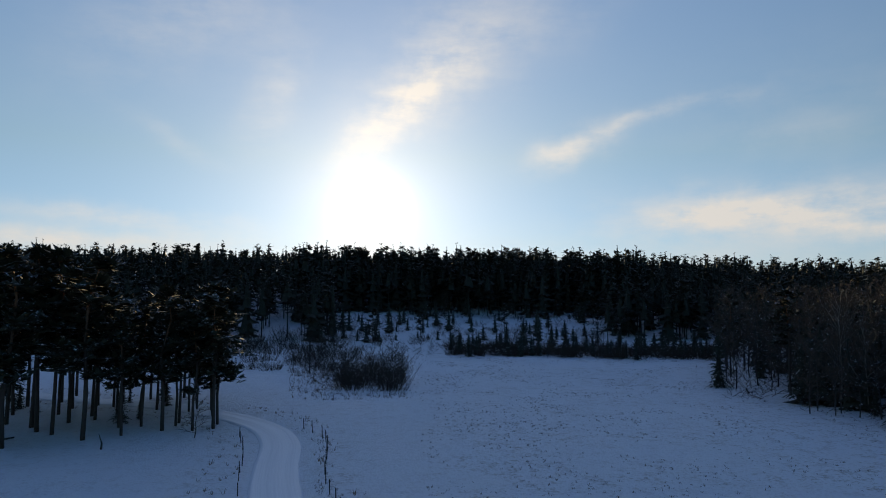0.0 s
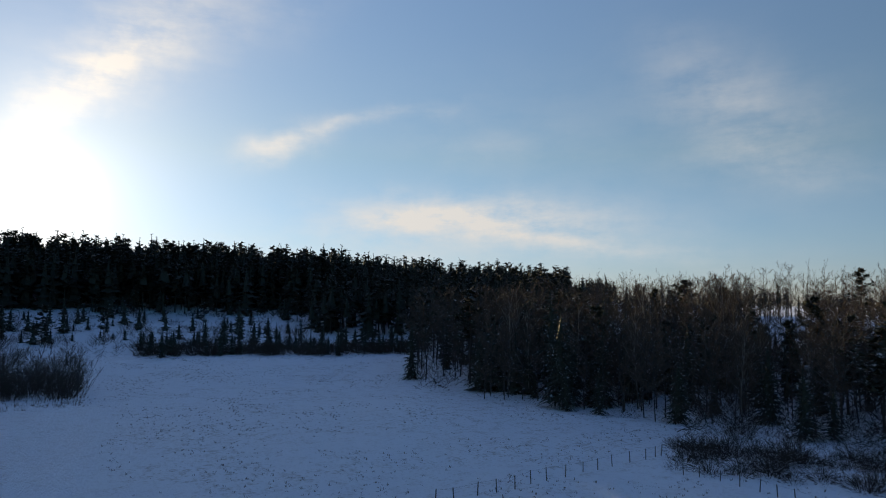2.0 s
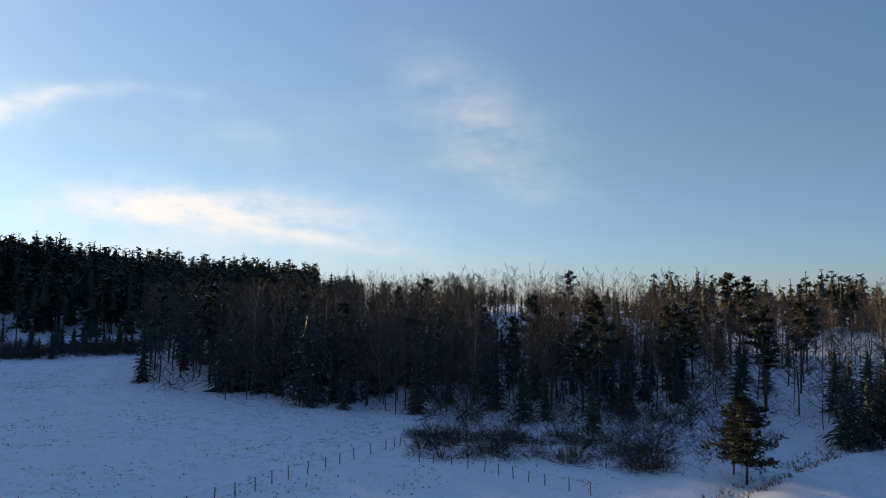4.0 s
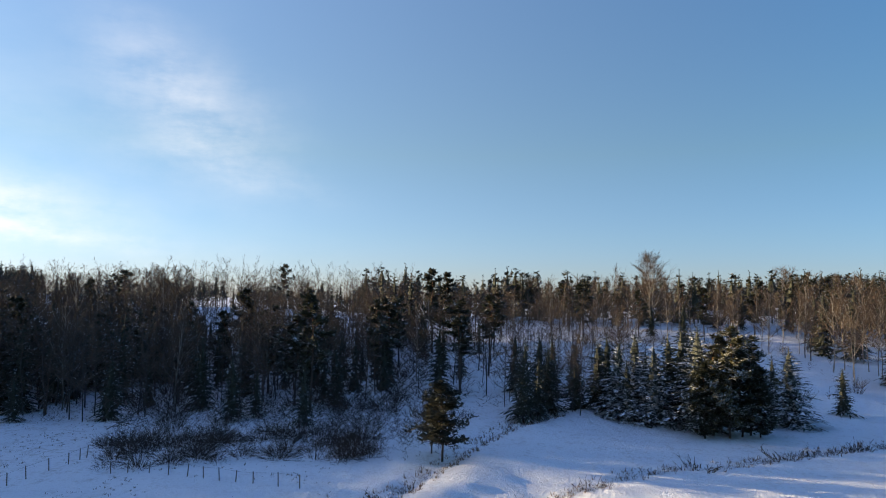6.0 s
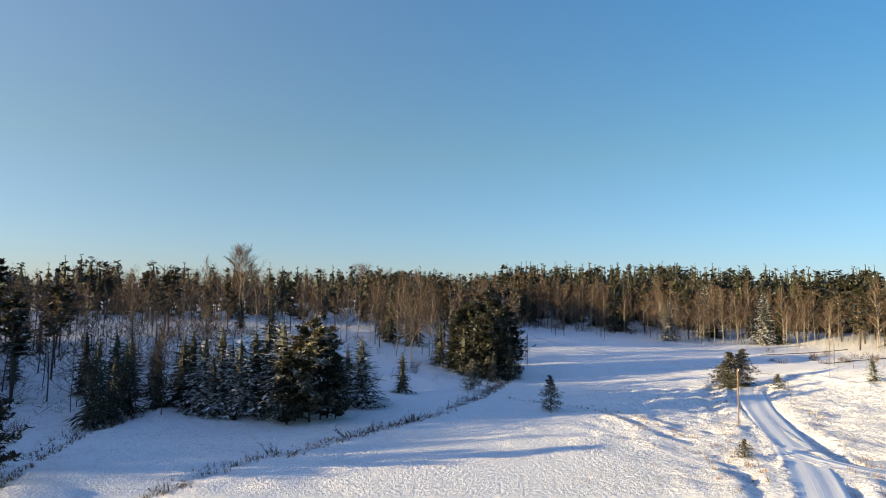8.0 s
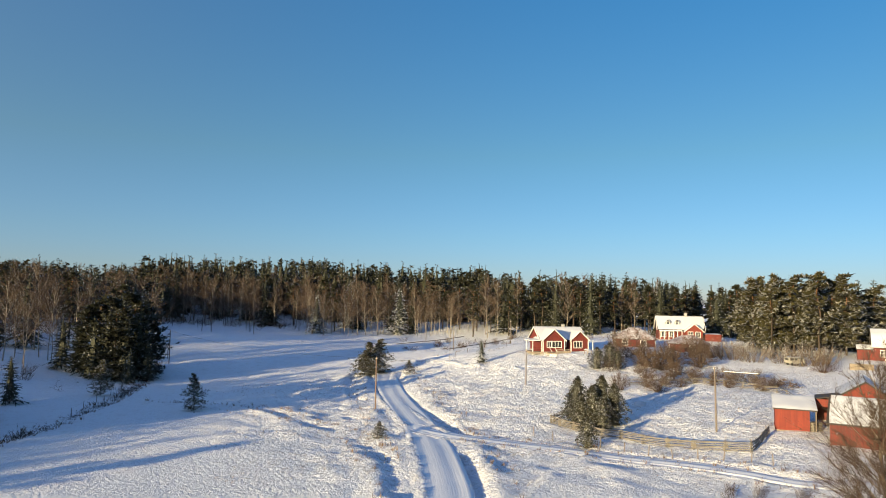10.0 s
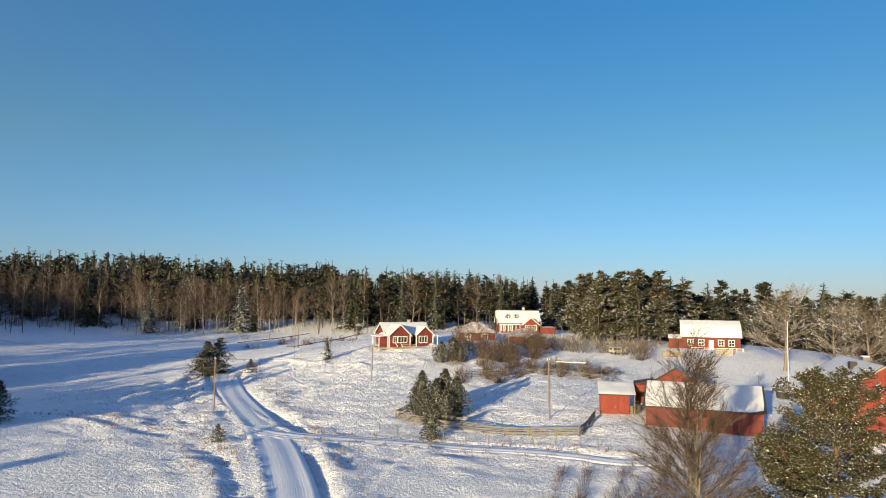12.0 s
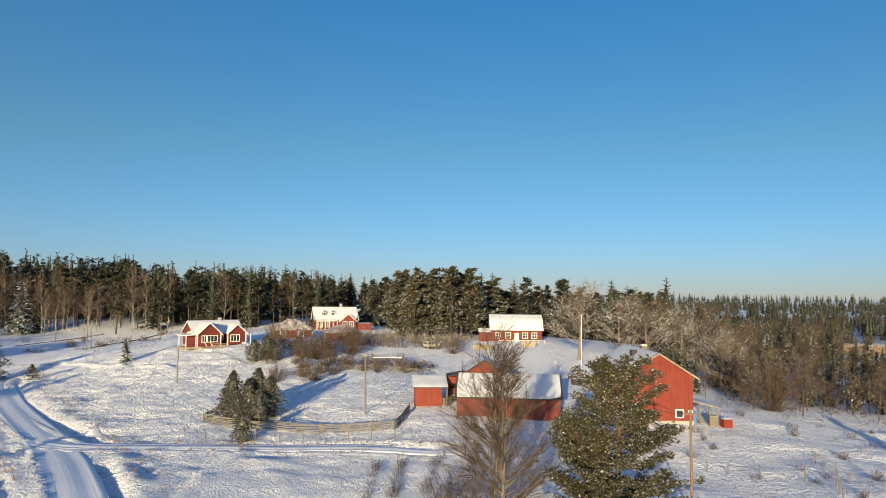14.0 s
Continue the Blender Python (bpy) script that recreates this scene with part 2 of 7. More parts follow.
RED_BRIGHT = make_boards("warm_red_boards", (0.13, 0.015, 0.008), (0.205, 0.027, 0.013), 5.0)
WHITE = make_plain("white_paint", (0.68, 0.67, 0.63), (0.80, 0.79, 0.76), 2.0, 0.5)
GREY_WOOD = make_boards("grey_weathered_wood", (0.16, 0.13, 0.10), (0.38, 0.31, 0.23), 8.0)
FENCE_WOOD = make_plain("split_rail_wood", (0.10, 0.088, 0.075), (0.25, 0.225, 0.19), 4.0, 0.85)
POLE_WOOD = make_plain("pole_wood", (0.10, 0.083, 0.070), (0.20, 0.165, 0.138), 3.0, 0.85)
RED_POLE = make_plain("reddish_pole_wood", (0.12, 0.075, 0.055), (0.21, 0.14, 0.10), 3.0, 0.85)
STONE = make_plain("grey_stone", (0.22, 0.21, 0.20), (0.40, 0.38, 0.36), 3.0, 0.85, 0.0, 0.6)
DARK = make_plain("dark_wood", (0.02, 0.018, 0.016), (0.05, 0.04, 0.035), 4.0, 0.8)
METAL = make_plain("dark_metal", (0.05, 0.05, 0.055), (0.10, 0.10, 0.10), 4.0, 0.45, 0.6)
WIRE = make_plain("cable_black", (0.03, 0.03, 0.03), (0.06, 0.055, 0.05), 4.0, 0.6)
CREAM = make_plain("cream_van_paint", (0.33, 0.31, 0.26), (0.40, 0.38, 0.32), 2.0, 0.35)
RUBBER = make_plain("tyre_rubber", (0.015, 0.015, 0.015), (0.03, 0.03, 0.03), 6.0, 0.9)
REED = make_plain("golden_reed", (0.26, 0.175, 0.075), (0.42, 0.30, 0.14), 1.0, 0.9)
BLUE = make_plain("blue_tarp", (0.03, 0.12, 0.35), (0.05, 0.2, 0.5), 3.0, 0.6)

# ---- shape of the land: rounded hills and hollows (x, y, spread, height) ----
HILLS_A = [
    (-242.6, 266.8, 120, 16.9), (-98.1, 345.9, 120, 20.6), (72.6, 353.2, 120, 20.2), (226.8, 280.2, 120, 13.2), (334.8, 133.0, 120, 3.2),
    (357.2, -42.3, 120, 9.2), (298.0, -201.6, 120, 11.6), (187.5, -307.6, 120, 6.2), (12.6, -359.8, 120, -5.8), (-71.5, 223.9, 62, 0.1),
    (26.8, 233.3, 62, -2.3), (128.8, 196.6, 62, 1.0), (194.4, 132.9, 62, 7.5), (230.1, 48.5, 62, 5.9), (231.2, -39.7, 62, 4.0),
    (200.7, -122.2, 62, -3.1), (115.1, -204.2, 62, 3.8), (-20.9, 148.8, 40, -0.3), (54.3, 139.8, 40, -1.3), (101.7, 109.4, 40, 0.8),
    (132.6, 68.9, 40, 1.6), (150.0, 5.2, 40, 4.2), (141.5, -49.7, 40, -1.5), (116.6, -94.1, 40, -2.2), (86.8, -122.1, 40, 5.7),
    (54.9, -139.5, 40, -0.9), (17.9, -148.5, 40, 5.6), (-25.2, -148.1, 40, -3.2), (94.1, -15.5, 24, -0.5), (78.8, -52.8, 24, -0.2),
    (53.8, -78.8, 24, 0.4), (22.8, -92.3, 24, 1.5), (-4.5, -95.2, 24, 0.7), (166.2, -92.8, 40, 2.3), (125.0, -143.5, 40, -1.2),
    (69.9, -177.1, 40, 2.3), (6.7, -189.9, 40, 2.1), (-371.1, 408.0, 130, 30), (-219.7, 509.3, 130, 28), (-56.6, 547.2, 130, 26), (104.9, 542.3, 130, 23), (260.2, 484.6, 130, 15), (390.9, 394.3, 120, 9),
]
ROAD_LINE = [(-89.5, 124.1), (-57.4, 111.5), (-36.1, 101.5), (-26.5, 94.6), (-19.4, 85.8), (-15.8, 76.6), (-14.1, 66.6), (-12.0, 56.5), (-7.6, 40.3), (-1.2, 24.1), (4.0, 3.0), (15.0, -15.0), (27.0, -28.0), (37.6, -38.0), (41.2, -41.2), (48.9, -47.6), (53.5, -51.2), (61.9, -57.3), (73.2, -64.8), (82.9, -71.4), (93.1, -78.7), (103.8, -87.1), (111.3, -93.8), (115.3, -99.0), (114.8, -102.6), (113.2, -107.9), (109.6, -114.2), (109.8, -131.7), (106.3, -147.7), (104.1, -169.5), (101.1, -197.5)]
SIDE_LINE = [(60.3, -55.5), (57.0, -55.0), (53.1, -55.2), (47.7, -56.5), (41.5, -58.3), (35.6, -59.9), (30.2, -61.9), (24.8, -62.9), (19.5, -63.1), (16.0, -65.5), (11.3, -71.7)]
STREAM_LINE = [(30.3, 25.6), (42.1, 16.7), (53.5, 10.2), (60.0, 6.3), (67.5, 1.6), (72.3, -5.2), (80.1, -13.1), (89.7, -23.3), (99.3, -30.9), (110.4, -39.0), (126.5, -47.8), (138.6, -54.6), (152.6, -60.4), (175.6, -60.4), (205.4, -48.5)]
DITCH_LINE = [(46.2, 21.2), (55.4, 20.5), (62.3, 20.1), (71.1, 19.7), (81.0, 18.4), (92.0, 13.9)]
TRACK_LINE = [(104.4, -41.9), (94.0, -47.9), (84.7, -49.9), (74.5, -48.7), (64.8, -47.8), (55.3, -44.6), (47.7, -40.2)]
YARD_LINE = [(26.7, -89.3), (33.0, -103.1), (39.3, -114.9), (43.7, -126.8), (40.2, -138.9), (34.5, -145.0)]

RIGHT_DITCH = [(35.4, -39.5), (39.2, -42.7), (43.3, -46.4), (46.4, -48.6)]
BEND_DITCH = [(53.9, -56.7), (59.9, -60.2), (64.9, -62.6), (72.1, -66.5), (80.7, -72.0), (87.0, -76.2), (97.2, -84.4), (106.1, -93.4)]
LEFT_CUT = [(41.2, -35.5), (46.1, -39.5), (50.2, -42.4), (53.9, -44.1)]
OUTER_LOOP = [(120.5, -94.5), (113.4, -86.2), (102.8, -77.1), (91.1, -68.9), (84.3, -65.7)]
LEFT_EDGE = [(38.9, -37.2), (42.5, -40.2), (49.4, -45.8), (55.6, -50.7)]
BEND_EDGE = [(62.6, -56.0), (74.4, -63.4), (89.9, -73.0), (101.5, -80.6), (112.8, -89.4)]
KNOLL_EDGE = [(115.1, -104.5), (106.2, -103.4), (91.4, -97.7), (79.4, -97.0)]
WHEEL_A = [(84.5, -48.6), (78.0, -51.0), (71.7, -52.4), (65.5, -52.6), (56.7, -51.0)]
WHEEL_B = [(77.4, -44.6), (71.5, -47.1), (65.1, -49.1), (60.7, -49.6)]
PLOT_EDGE = [(33.6, -41.3), (35.8, -45.8), (37.9, -51.6), (38.6, -57.2)]
# furrows and small banks: line, place across, depth (minus: height), width
FURROWS = [(RIGHT_DITCH, 0.0, 0.62, 0.75), (RIGHT_DITCH, 1.9, -0.10, 0.8), (BEND_DITCH, 0.0, 0.55, 0.7), (BEND_DITCH, -1.7, -0.12, 0.6), (LEFT_CUT, 0.0, 0.50, 0.65), (LEFT_CUT, -1.6, -0.14, 0.8),
           (OUTER_LOOP, 0.0, 0.45, 0.7), (LEFT_EDGE, -0.3, -0.30, 0.6), (LEFT_EDGE, 0.5, 0.14, 0.4), (BEND_EDGE, -0.3, -0.28, 0.6), (BEND_EDGE, 0.5, 0.18, 0.45), (KNOLL_EDGE, -0.6, -0.42, 1.0),
           (WHEEL_A, 0.0, 0.16, 0.4), (WHEEL_B, 0.0, 0.16, 0.4), (PLOT_EDGE, 0.0, 0.15, 0.5), (PLOT_EDGE, 1.2, -0.14, 0.6)]


def dense(line, step=0.8):
    """A smooth curve through the points of a line."""
    p = np.array(line, float)
    out = []
    for i in range(len(p) - 1):
        a, b, c, d = p[max(i - 1, 0)], p[i], p[i + 1], p[min(i + 2, len(p) - 1)]
        n = max(2, int(np.linalg.norm(c - b) / step))
        s = (np.arange(n) / n)[:, None]
        out.append(0.5 * (2 * b + (c - a) * s + (2 * a - 5 * b + 4 * c - d) * s ** 2 + (3 * b - a - 3 * c + d) * s ** 3))
    out.append(p[-1:])
    return np.concatenate(out)


def side_distance(x, y, line):
    """Signed distance to a line: positive on its right."""
    q = dense(line, 1.0)
    t = np.gradient(q, axis=0)
    t /= np.linalg.norm(t, axis=1)[:, None]
    best, sign = np.full(x.shape, 1e9), np.zeros(x.shape)
    near = (x > q[:, 0].min() - 14) & (x < q[:, 0].max() + 14) & (y > q[:, 1].min() - 14) & (y < q[:, 1].max() + 14)
    bx, by, bb, bs = x[near], y[near], best[near], sign[near]
    for (cx, cy), (tx, ty) in zip(q, t):
        d = (bx - cx) ** 2 + (by - cy) ** 2
        m = d < bb
        bb[m] = d[m]
        bs[m] = (bx[m] - cx) * ty - (by[m] - cy) * tx
    best[near], sign[near] = bb, bs
    return np.sqrt(best) * np.where(sign >= 0, 1, -1)


def wobble(x, y, size, seed):
    """Smooth value noise between -1 and 1."""
    u, v = x / size + seed * 17.3, y / size - seed * 9.1
    i, j = np.floor(u), np.floor(v)
    fu, fv = u - i, v - j
    fu, fv = fu * fu * (3 - 2 * fu), fv * fv * (3 - 2 * fv)

    def h(a, b):
        s = np.sin(a * 127.1 + b * 311.7 + seed * 74.7) * 43758.5453
        return 2 * (s - np.floor(s)) - 1

    return (h(i, j) * (1 - fu) + h(i + 1, j) * fu) * (1 - fv) + (h(i, j + 1) * (1 - fu) + h(i + 1, j + 1) * fu) * fv


def bump(d, c, w):
    return np.exp(-((d - c) / w) ** 2)


def land(x, y):
    """Height of the bare land, without the small forms."""
    x, y = np.asarray(x, float), np.asarray(y, float)
    z = np.zeros(x.shape)
    for cx, cy, s, h in HILLS_A:
        z = z + h * np.exp(-((x - cx) ** 2 + (y - cy) ** 2) / s ** 2)
    return z + 0.4 - 0.0057 * np.minimum(np.hypot(x, y), 600) - 0.0017 * np.clip(y, -600, 600)


def terrain(x, y, detail=True):
    x, y = np.asarray(x, float), np.asarray(y, float)
    z = land(x, y)
    grass = 0.25 + 0.3 * np.clip(wobble(x, y, 30, 15), 0, 1)
    r = np.hypot(x, y)
    fade = np.clip((420 - r) / 200, 0, 1)
    way = (np.degrees(np.arctan2(x, y)) % 360 - 1.77) / 0.979
    pasture = np.clip((way - 20) / 8, 0, 1) * np.clip((104 - way) / 6, 0, 1) * np.clip((210 - r) / 30, 0, 1)
    field = np.clip((((way + 180) % 360) - 166) / 5, 0, 1) * np.clip((50 - way) / 12, 0, 1) * np.clip((190 - r) / 10, 0, 1)
    grass = grass + 0.65 * field * np.clip(wobble(x, y, 6, 41) + 0.5 * wobble(x, y, 2.4, 42) + 0.35, 0, 1)
    grass = grass + pasture * (0.22 * np.clip((r - 64) / 10, 0, 1) + 0.35 * np.clip((r - 86) / 15, 0, 1) * np.clip((88 - way) / 10, 0, 1))
    level = np.clip((way - 92) / 6, 0, 1) * np.clip((128 - way) / 5, 0, 1) * np.clip((82 - r) / 8, 0, 1)
    z = z + (wobble(x, y, 23, 1) * 0.35 + wobble(x, y, 9, 2) * 0.16 * (1 - 0.7 * level)) * fade
    lumpy = 1 + 1.0 * np.clip((way - 116) / 8, 0, 1) * np.clip((168 - way) / 5, 0, 1) * np.clip((r - 55) / 15, 0, 1) * np.clip((150 - r) / 20, 0, 1)
    grass = grass + 0.32 * (lumpy - 1)
    patchy = np.clip(wobble(x, y, 60, 5) * 0.5 + 0.6, 0.25, 1)
    z = z + (wobble(x, y, 3.1, 3) * 0.13 + wobble(x, y, 1.5, 4) * 0.11) * patchy * fade * lumpy * (1 - 0.75 * level)
    d = side_distance(x, y, ROAD_LINE)
    a = np.abs(d)
    flat = np.clip((4.6 - a) / 2.0, 0, 1)
    z = z * (1 - flat) + (land(x, y) + wobble(x, y, 23, 1) * 0.35 + wobble(x, y, 9, 2) * 0.16) * flat
    z = z - 0.10 * bump(a, 2.9, 0.5) * (1 + 0.8 * wobble(x, y, 14, 8)) - 0.12 * (a < 2.3)
    z = z + 0.13 * bump(a, 4.6, 0.9) * (1 + wobble(x, y, 5, 9))
    grass = grass + 0.45 * bump(a, 5.6, 1.8)
    d = side_distance(x, y, SIDE_LINE)
    a = np.abs(d)
    flat = np.clip((2.6 - a) / 1.2, 0, 1)
    z = z * (1 - flat) + (land(x, y) + wobble(x, y, 23, 1) * 0.35 + wobble(x, y, 9, 2) * 0.16) * flat - 0.1 * (a < 1.5)
    z = z + 0.10 * bump(a, 2.0, 0.4)
    grass = grass + 0.8 * bump(a, 3.0, 0.9)
    d = side_distance(x, y, STREAM_LINE)
    z = z - 0.15 * bump(d, 0, 0.55) + 0.12 * bump(d, 2.0, 1.2)
    grass = grass + 0.8 * bump(d, 0.0, 0.9)
    d = side_distance(x, y, DITCH_LINE)
    z = z - 0.5 * bump(d, 0, 0.6) + 0.4 / (1 + np.exp(-(d - 1.5) / 0.6)) * bump(d, 1.5, 5)
    grass = grass + 0.8 * bump(d, -0.6, 1.5)
    d = side_distance(x, y, TRACK_LINE)
    z = z - 0.14 * bump(d, 0, 0.8) + 0.10 * bump(d, 2.0, 0.9)
    grass = grass + 0.25 * bump(d, 1.0, 1.6)
    d = side_distance(x, y, YARD_LINE)
    z = z - 0.10 * bump(np.abs(d), 0.8, 0.35) + 0.12 * bump(np.abs(d), 2.2, 0.6)
    for line, place, deep, width in FURROWS:
        z = z - deep * bump(side_distance(x, y, line), place, width) * (1 + 0.25 * wobble(x, y, 4, 17))
    pasture = np.clip((way - 178) / 5, 0, 1) * np.clip((210 - way) / 5, 0, 1) * np.clip((105 - r) / 10, 0, 1)
    z = z + pasture * (0.16 * wobble(x, y, 4.2, 51) + 0.10 * wobble(x, y, 2.0, 52))
    grass = grass + 0.35 * pasture * np.clip(wobble(x, y, 7, 53) + 0.4, 0, 1)
    rough = 0.3 * (1 + level) + 0.7 * np.clip(lumpy - 1, 0, 1) + 0.9 * np.clip((way - 176) / 6, 0, 1) * np.clip((216 - way) / 6, 0, 1)
    return z, np.clip(grass, 0, 1), np.clip(rough, 0, 1)


def ground_z(x, y):
    return float(terrain(np.array([x]), np.array([y]))[0][0])


def axis(lo, hi, step, far, grow, wide):
    """Grid lines: close together between lo and hi, slowly wider round it, then growing to the horizon."""
    def out(sign, start):
        line, s = [start], step
        while abs(line[-1]) < far:
            s = min(s * grow, wide) if abs(line[-1]) < 150 else s * 1.16
            line.append(line[-1] + sign * s)
        return line

    return np.array(out(-1, lo)[:0:-1] + list(np.arange(lo, hi, step)) + out(1, hi))


def sheet_mesh(name, X, Y, Zs):
    ny, nx = X.shape
    v = np.stack([X.ravel(), Y.ravel(), Zs.ravel()], 1)
    i = np.arange(nx * ny).reshape(ny, nx)
    f = np.stack([i[:-1, :-1], i[:-1, 1:], i[1:, 1:], i[1:, :-1]], -1).reshape(-1, 4)
    me = bpy.data.meshes.new(name)
    me.vertices.add(len(v))
    me.vertices.foreach_set("co", v.ravel().astype(np.float32))
    me.loops.add(f.size)
    me.loops.foreach_set("vertex_index", f.ravel().astype(np.int32))
    me.polygons.add(len(f))
    me.polygons.foreach_set("loop_start", np.arange(0, f.size, 4, dtype=np.int32))
    me.update(calc_edges=True)
    me.polygons.foreach_set("use_smooth", np.ones(len(f), bool))
    return me


def build_ground():
    gx = axis(28, 116, 0.5, 3600, 1.04, 1.3)
    gy = axis(-108, -36, 0.5, 3600, 1.04, 1.3)
    X, Y = np.meshgrid(gx, gy)
    Zs, grass, rough = terrain(X, Y)
    r = np.hypot(X, Y)
    Zs = Zs + np.clip((r - 900) / 2500, 0, 1) * 8 * wobble(X, Y, 900, 11)
    me = sheet_mesh("ground", X, Y, Zs)
    att = me.attributes.new("grass", "FLOAT", "POINT")
    att.data.foreach_set("value", grass.ravel().astype(np.float32))
    att = me.attributes.new("rough", "FLOAT", "POINT")
    att.data.foreach_set("value", rough.ravel().astype(np.float32))
    me.materials.append(SNOW)
    tagged(new("ground", me), "snow-covered fields, banks and hills with tussocks of dry grass", "ground", kind="structure")


def build_strip(name, line, half, lift, mat, label, category, cross):
    """A road surface along a line; cross: (place across, height) from side to side."""
    q = dense(line, 0.7)
    t = np.gradient(q, axis=0)
    t /= np.linalg.norm(t, axis=1)[:, None]
    n = np.stack([t[:, 1], -t[:, 0]], 1)
    X = np.stack([q[:, 0] + n[:, 0] * u * half for u, _ in cross], 1)
    Y = np.stack([q[:, 1] + n[:, 1] * u * half for u, _ in cross], 1)
    base = land(q[:, 0], q[:, 1]) + wobble(q[:, 0], q[:, 1], 23, 1) * 0.35 + wobble(q[:, 0], q[:, 1], 9, 2) * 0.16
    Zs = base[:, None] + lift + np.array([h for _, h in cross])[None, :] + wobble(X, Y, 2.5, 6) * 0.015
    me = sheet_mesh(name, X, Y, Zs)
    uv = me.uv_layers.new(name="UVMap")
    run = np.concatenate([[0], np.cumsum(np.linalg.norm(np.diff(q, axis=0), axis=1))])
    U = np.tile(np.array([u for u, _ in cross]), (len(q), 1)).ravel()
    V = np.repeat(run, len(cross))
    idx = np.empty(len(me.loops), np.int32)
    me.loops.foreach_get("vertex_index", idx)
    uv.data.foreach_set("uv", np.stack([U[idx], V[idx]], 1).ravel().astype(np.float32))
    me.materials.append(mat)
    tagged(new(name, me), label, category, kind="structure")


build_ground()
build_strip("road", ROAD_LINE, 2.0, -0.02, ROAD, "country road of packed snow with wheel tracks", "road",
            [(-1.12, -0.12), (-1, 0.05), (-0.82, 0.03), (-0.6, -0.03), (-0.4, -0.025), (-0.15, 0.03), (0.15, 0.03), (0.4, -0.025), (0.6, -0.03), (0.82, 0.03), (1, 0.05), (1.12, -0.12)])
build_strip("track", SIDE_LINE, 1.25, -0.02, ROAD, "farm track of packed snow with two wheel ruts", "track",
            [(-1.1, -0.15), (-0.95, 0.05), (-0.8, -0.02), (-0.5, -0.03), (-0.3, 0.06), (0.3, 0.06), (0.5, -0.03), (0.8, -0.02), (0.95, 0.05), (1.1, -0.15)])

# ---- building helpers ----
class Shape:
    """Corners and faces of one mesh."""

    def __init__(self):
        self.v, self.f = [], []

    def face(self, *pts):
        i = len(self.v)
        self.v.extend(tuple(p) for p in pts)
        self.f.append(tuple(range(i, i + len(pts))))
        return self

    def box(self, x0, x1, y0, y1, z0, z1):
        i = len(self.v)
        self.v += [(x0, y0, z0), (x1, y0, z0), (x1, y1, z0), (x0, y1, z0), (x0, y0, z1), (x1, y0, z1), (x1, y1, z1), (x0, y1, z1)]
        self.f += [tuple(i + k for k in q) for q in ((3, 2, 1, 0), (4, 5, 6, 7), (0, 1, 5, 4), (1, 2, 6, 5), (2, 3, 7, 6), (3, 0, 4, 7))]
        return self

    def slab(self, pts, down):
        """A plate with the given upper outline and a thickness straight down."""
        n, i = len(pts), len(self.v)
        self.v += [tuple(p) for p in pts] + [(p[0], p[1], p[2] - down) for p in pts]
        self.f += [tuple(range(i, i + n)), tuple(range(i + 2 * n - 1, i + n - 1, -1))]
        self.f += [(i + k, i + n + k, i + n + (k + 1) % n, i + (k + 1) % n) for k in range(n)]
        return self

    def tube(self, path, radii, sides=5, cap=True):
        i = len(self.v)
        for k, (p, r) in enumerate(zip(path, radii)):
            a, b = Vector(path[max(k - 1, 0)]), Vector(path[min(k + 1, len(path) - 1)])
            d = (b - a).normalized()
            u = d.cross(Vector((0.31, 0.95, 0.05))).normalized()
            w = d.cross(u)
            for s in range(sides):
                t = 2 * math.pi * s / sides
                c = Vector(p) + r * (math.cos(t) * u + math.sin(t) * w)
                self.v.append((c.x, c.y, c.z))
        for k in range(len(path) - 1):
            for s in range(sides):
                a, b = i + k * sides + s, i + k * sides + (s + 1) % sides
                self.f.append((a, b, b + sides, a + sides))
        if cap:
            self.f.append(tuple(i + (len(path) - 1) * sides + s for s in range(sides)))
            self.f.append(tuple(i + s for s in reversed(range(sides))))
        return self

    def spike(self, a, b, r):
        """A thin twig: two crossed slivers that taper to a point."""
        a, b = Vector(a), Vector(b)
        d = (b - a).normalized()
        u = d.cross(Vector((0.31, 0.95, 0.05))).normalized() * r
        w = d.cross(u)
        self.face(a - u, a + u, b)
        self.face(a - w, a + w, b)

    def sliver(self, a, b, r, rng):
        """The thinnest twig: one tapering sliver turned at random."""
        d = (b - a).normalized()
        u = d.cross(Vector((rng.uniform(-1, 1), rng.uniform(-1, 1), rng.uniform(-1, 1)))).normalized() * r
        self.face(a - u, a + u, b)

    def mesh(self, name, mat, smooth=False):
        me = bpy.data.meshes.new(name)
        me.from_pydata(self.v, [], self.f)
        me.materials.append(mat)
        if smooth:
            me.polygons.foreach_set("use_smooth", np.ones(len(me.polygons), bool))
        me.update()
        return me


def part(name, shape, mat, parent, label="", smooth=False):
    ob = new(name, shape.mesh(name, mat, smooth))
    ob.parent = parent
    if label:
        tagged(ob, label)
    return ob


def thing(name, label, category, group="", at=(0, 0, 0), turn=0.0):
    ob = new(name)
    ob.matrix_basis = pose(*at, 0, 0, turn)
    return tagged(ob, label, category, group)


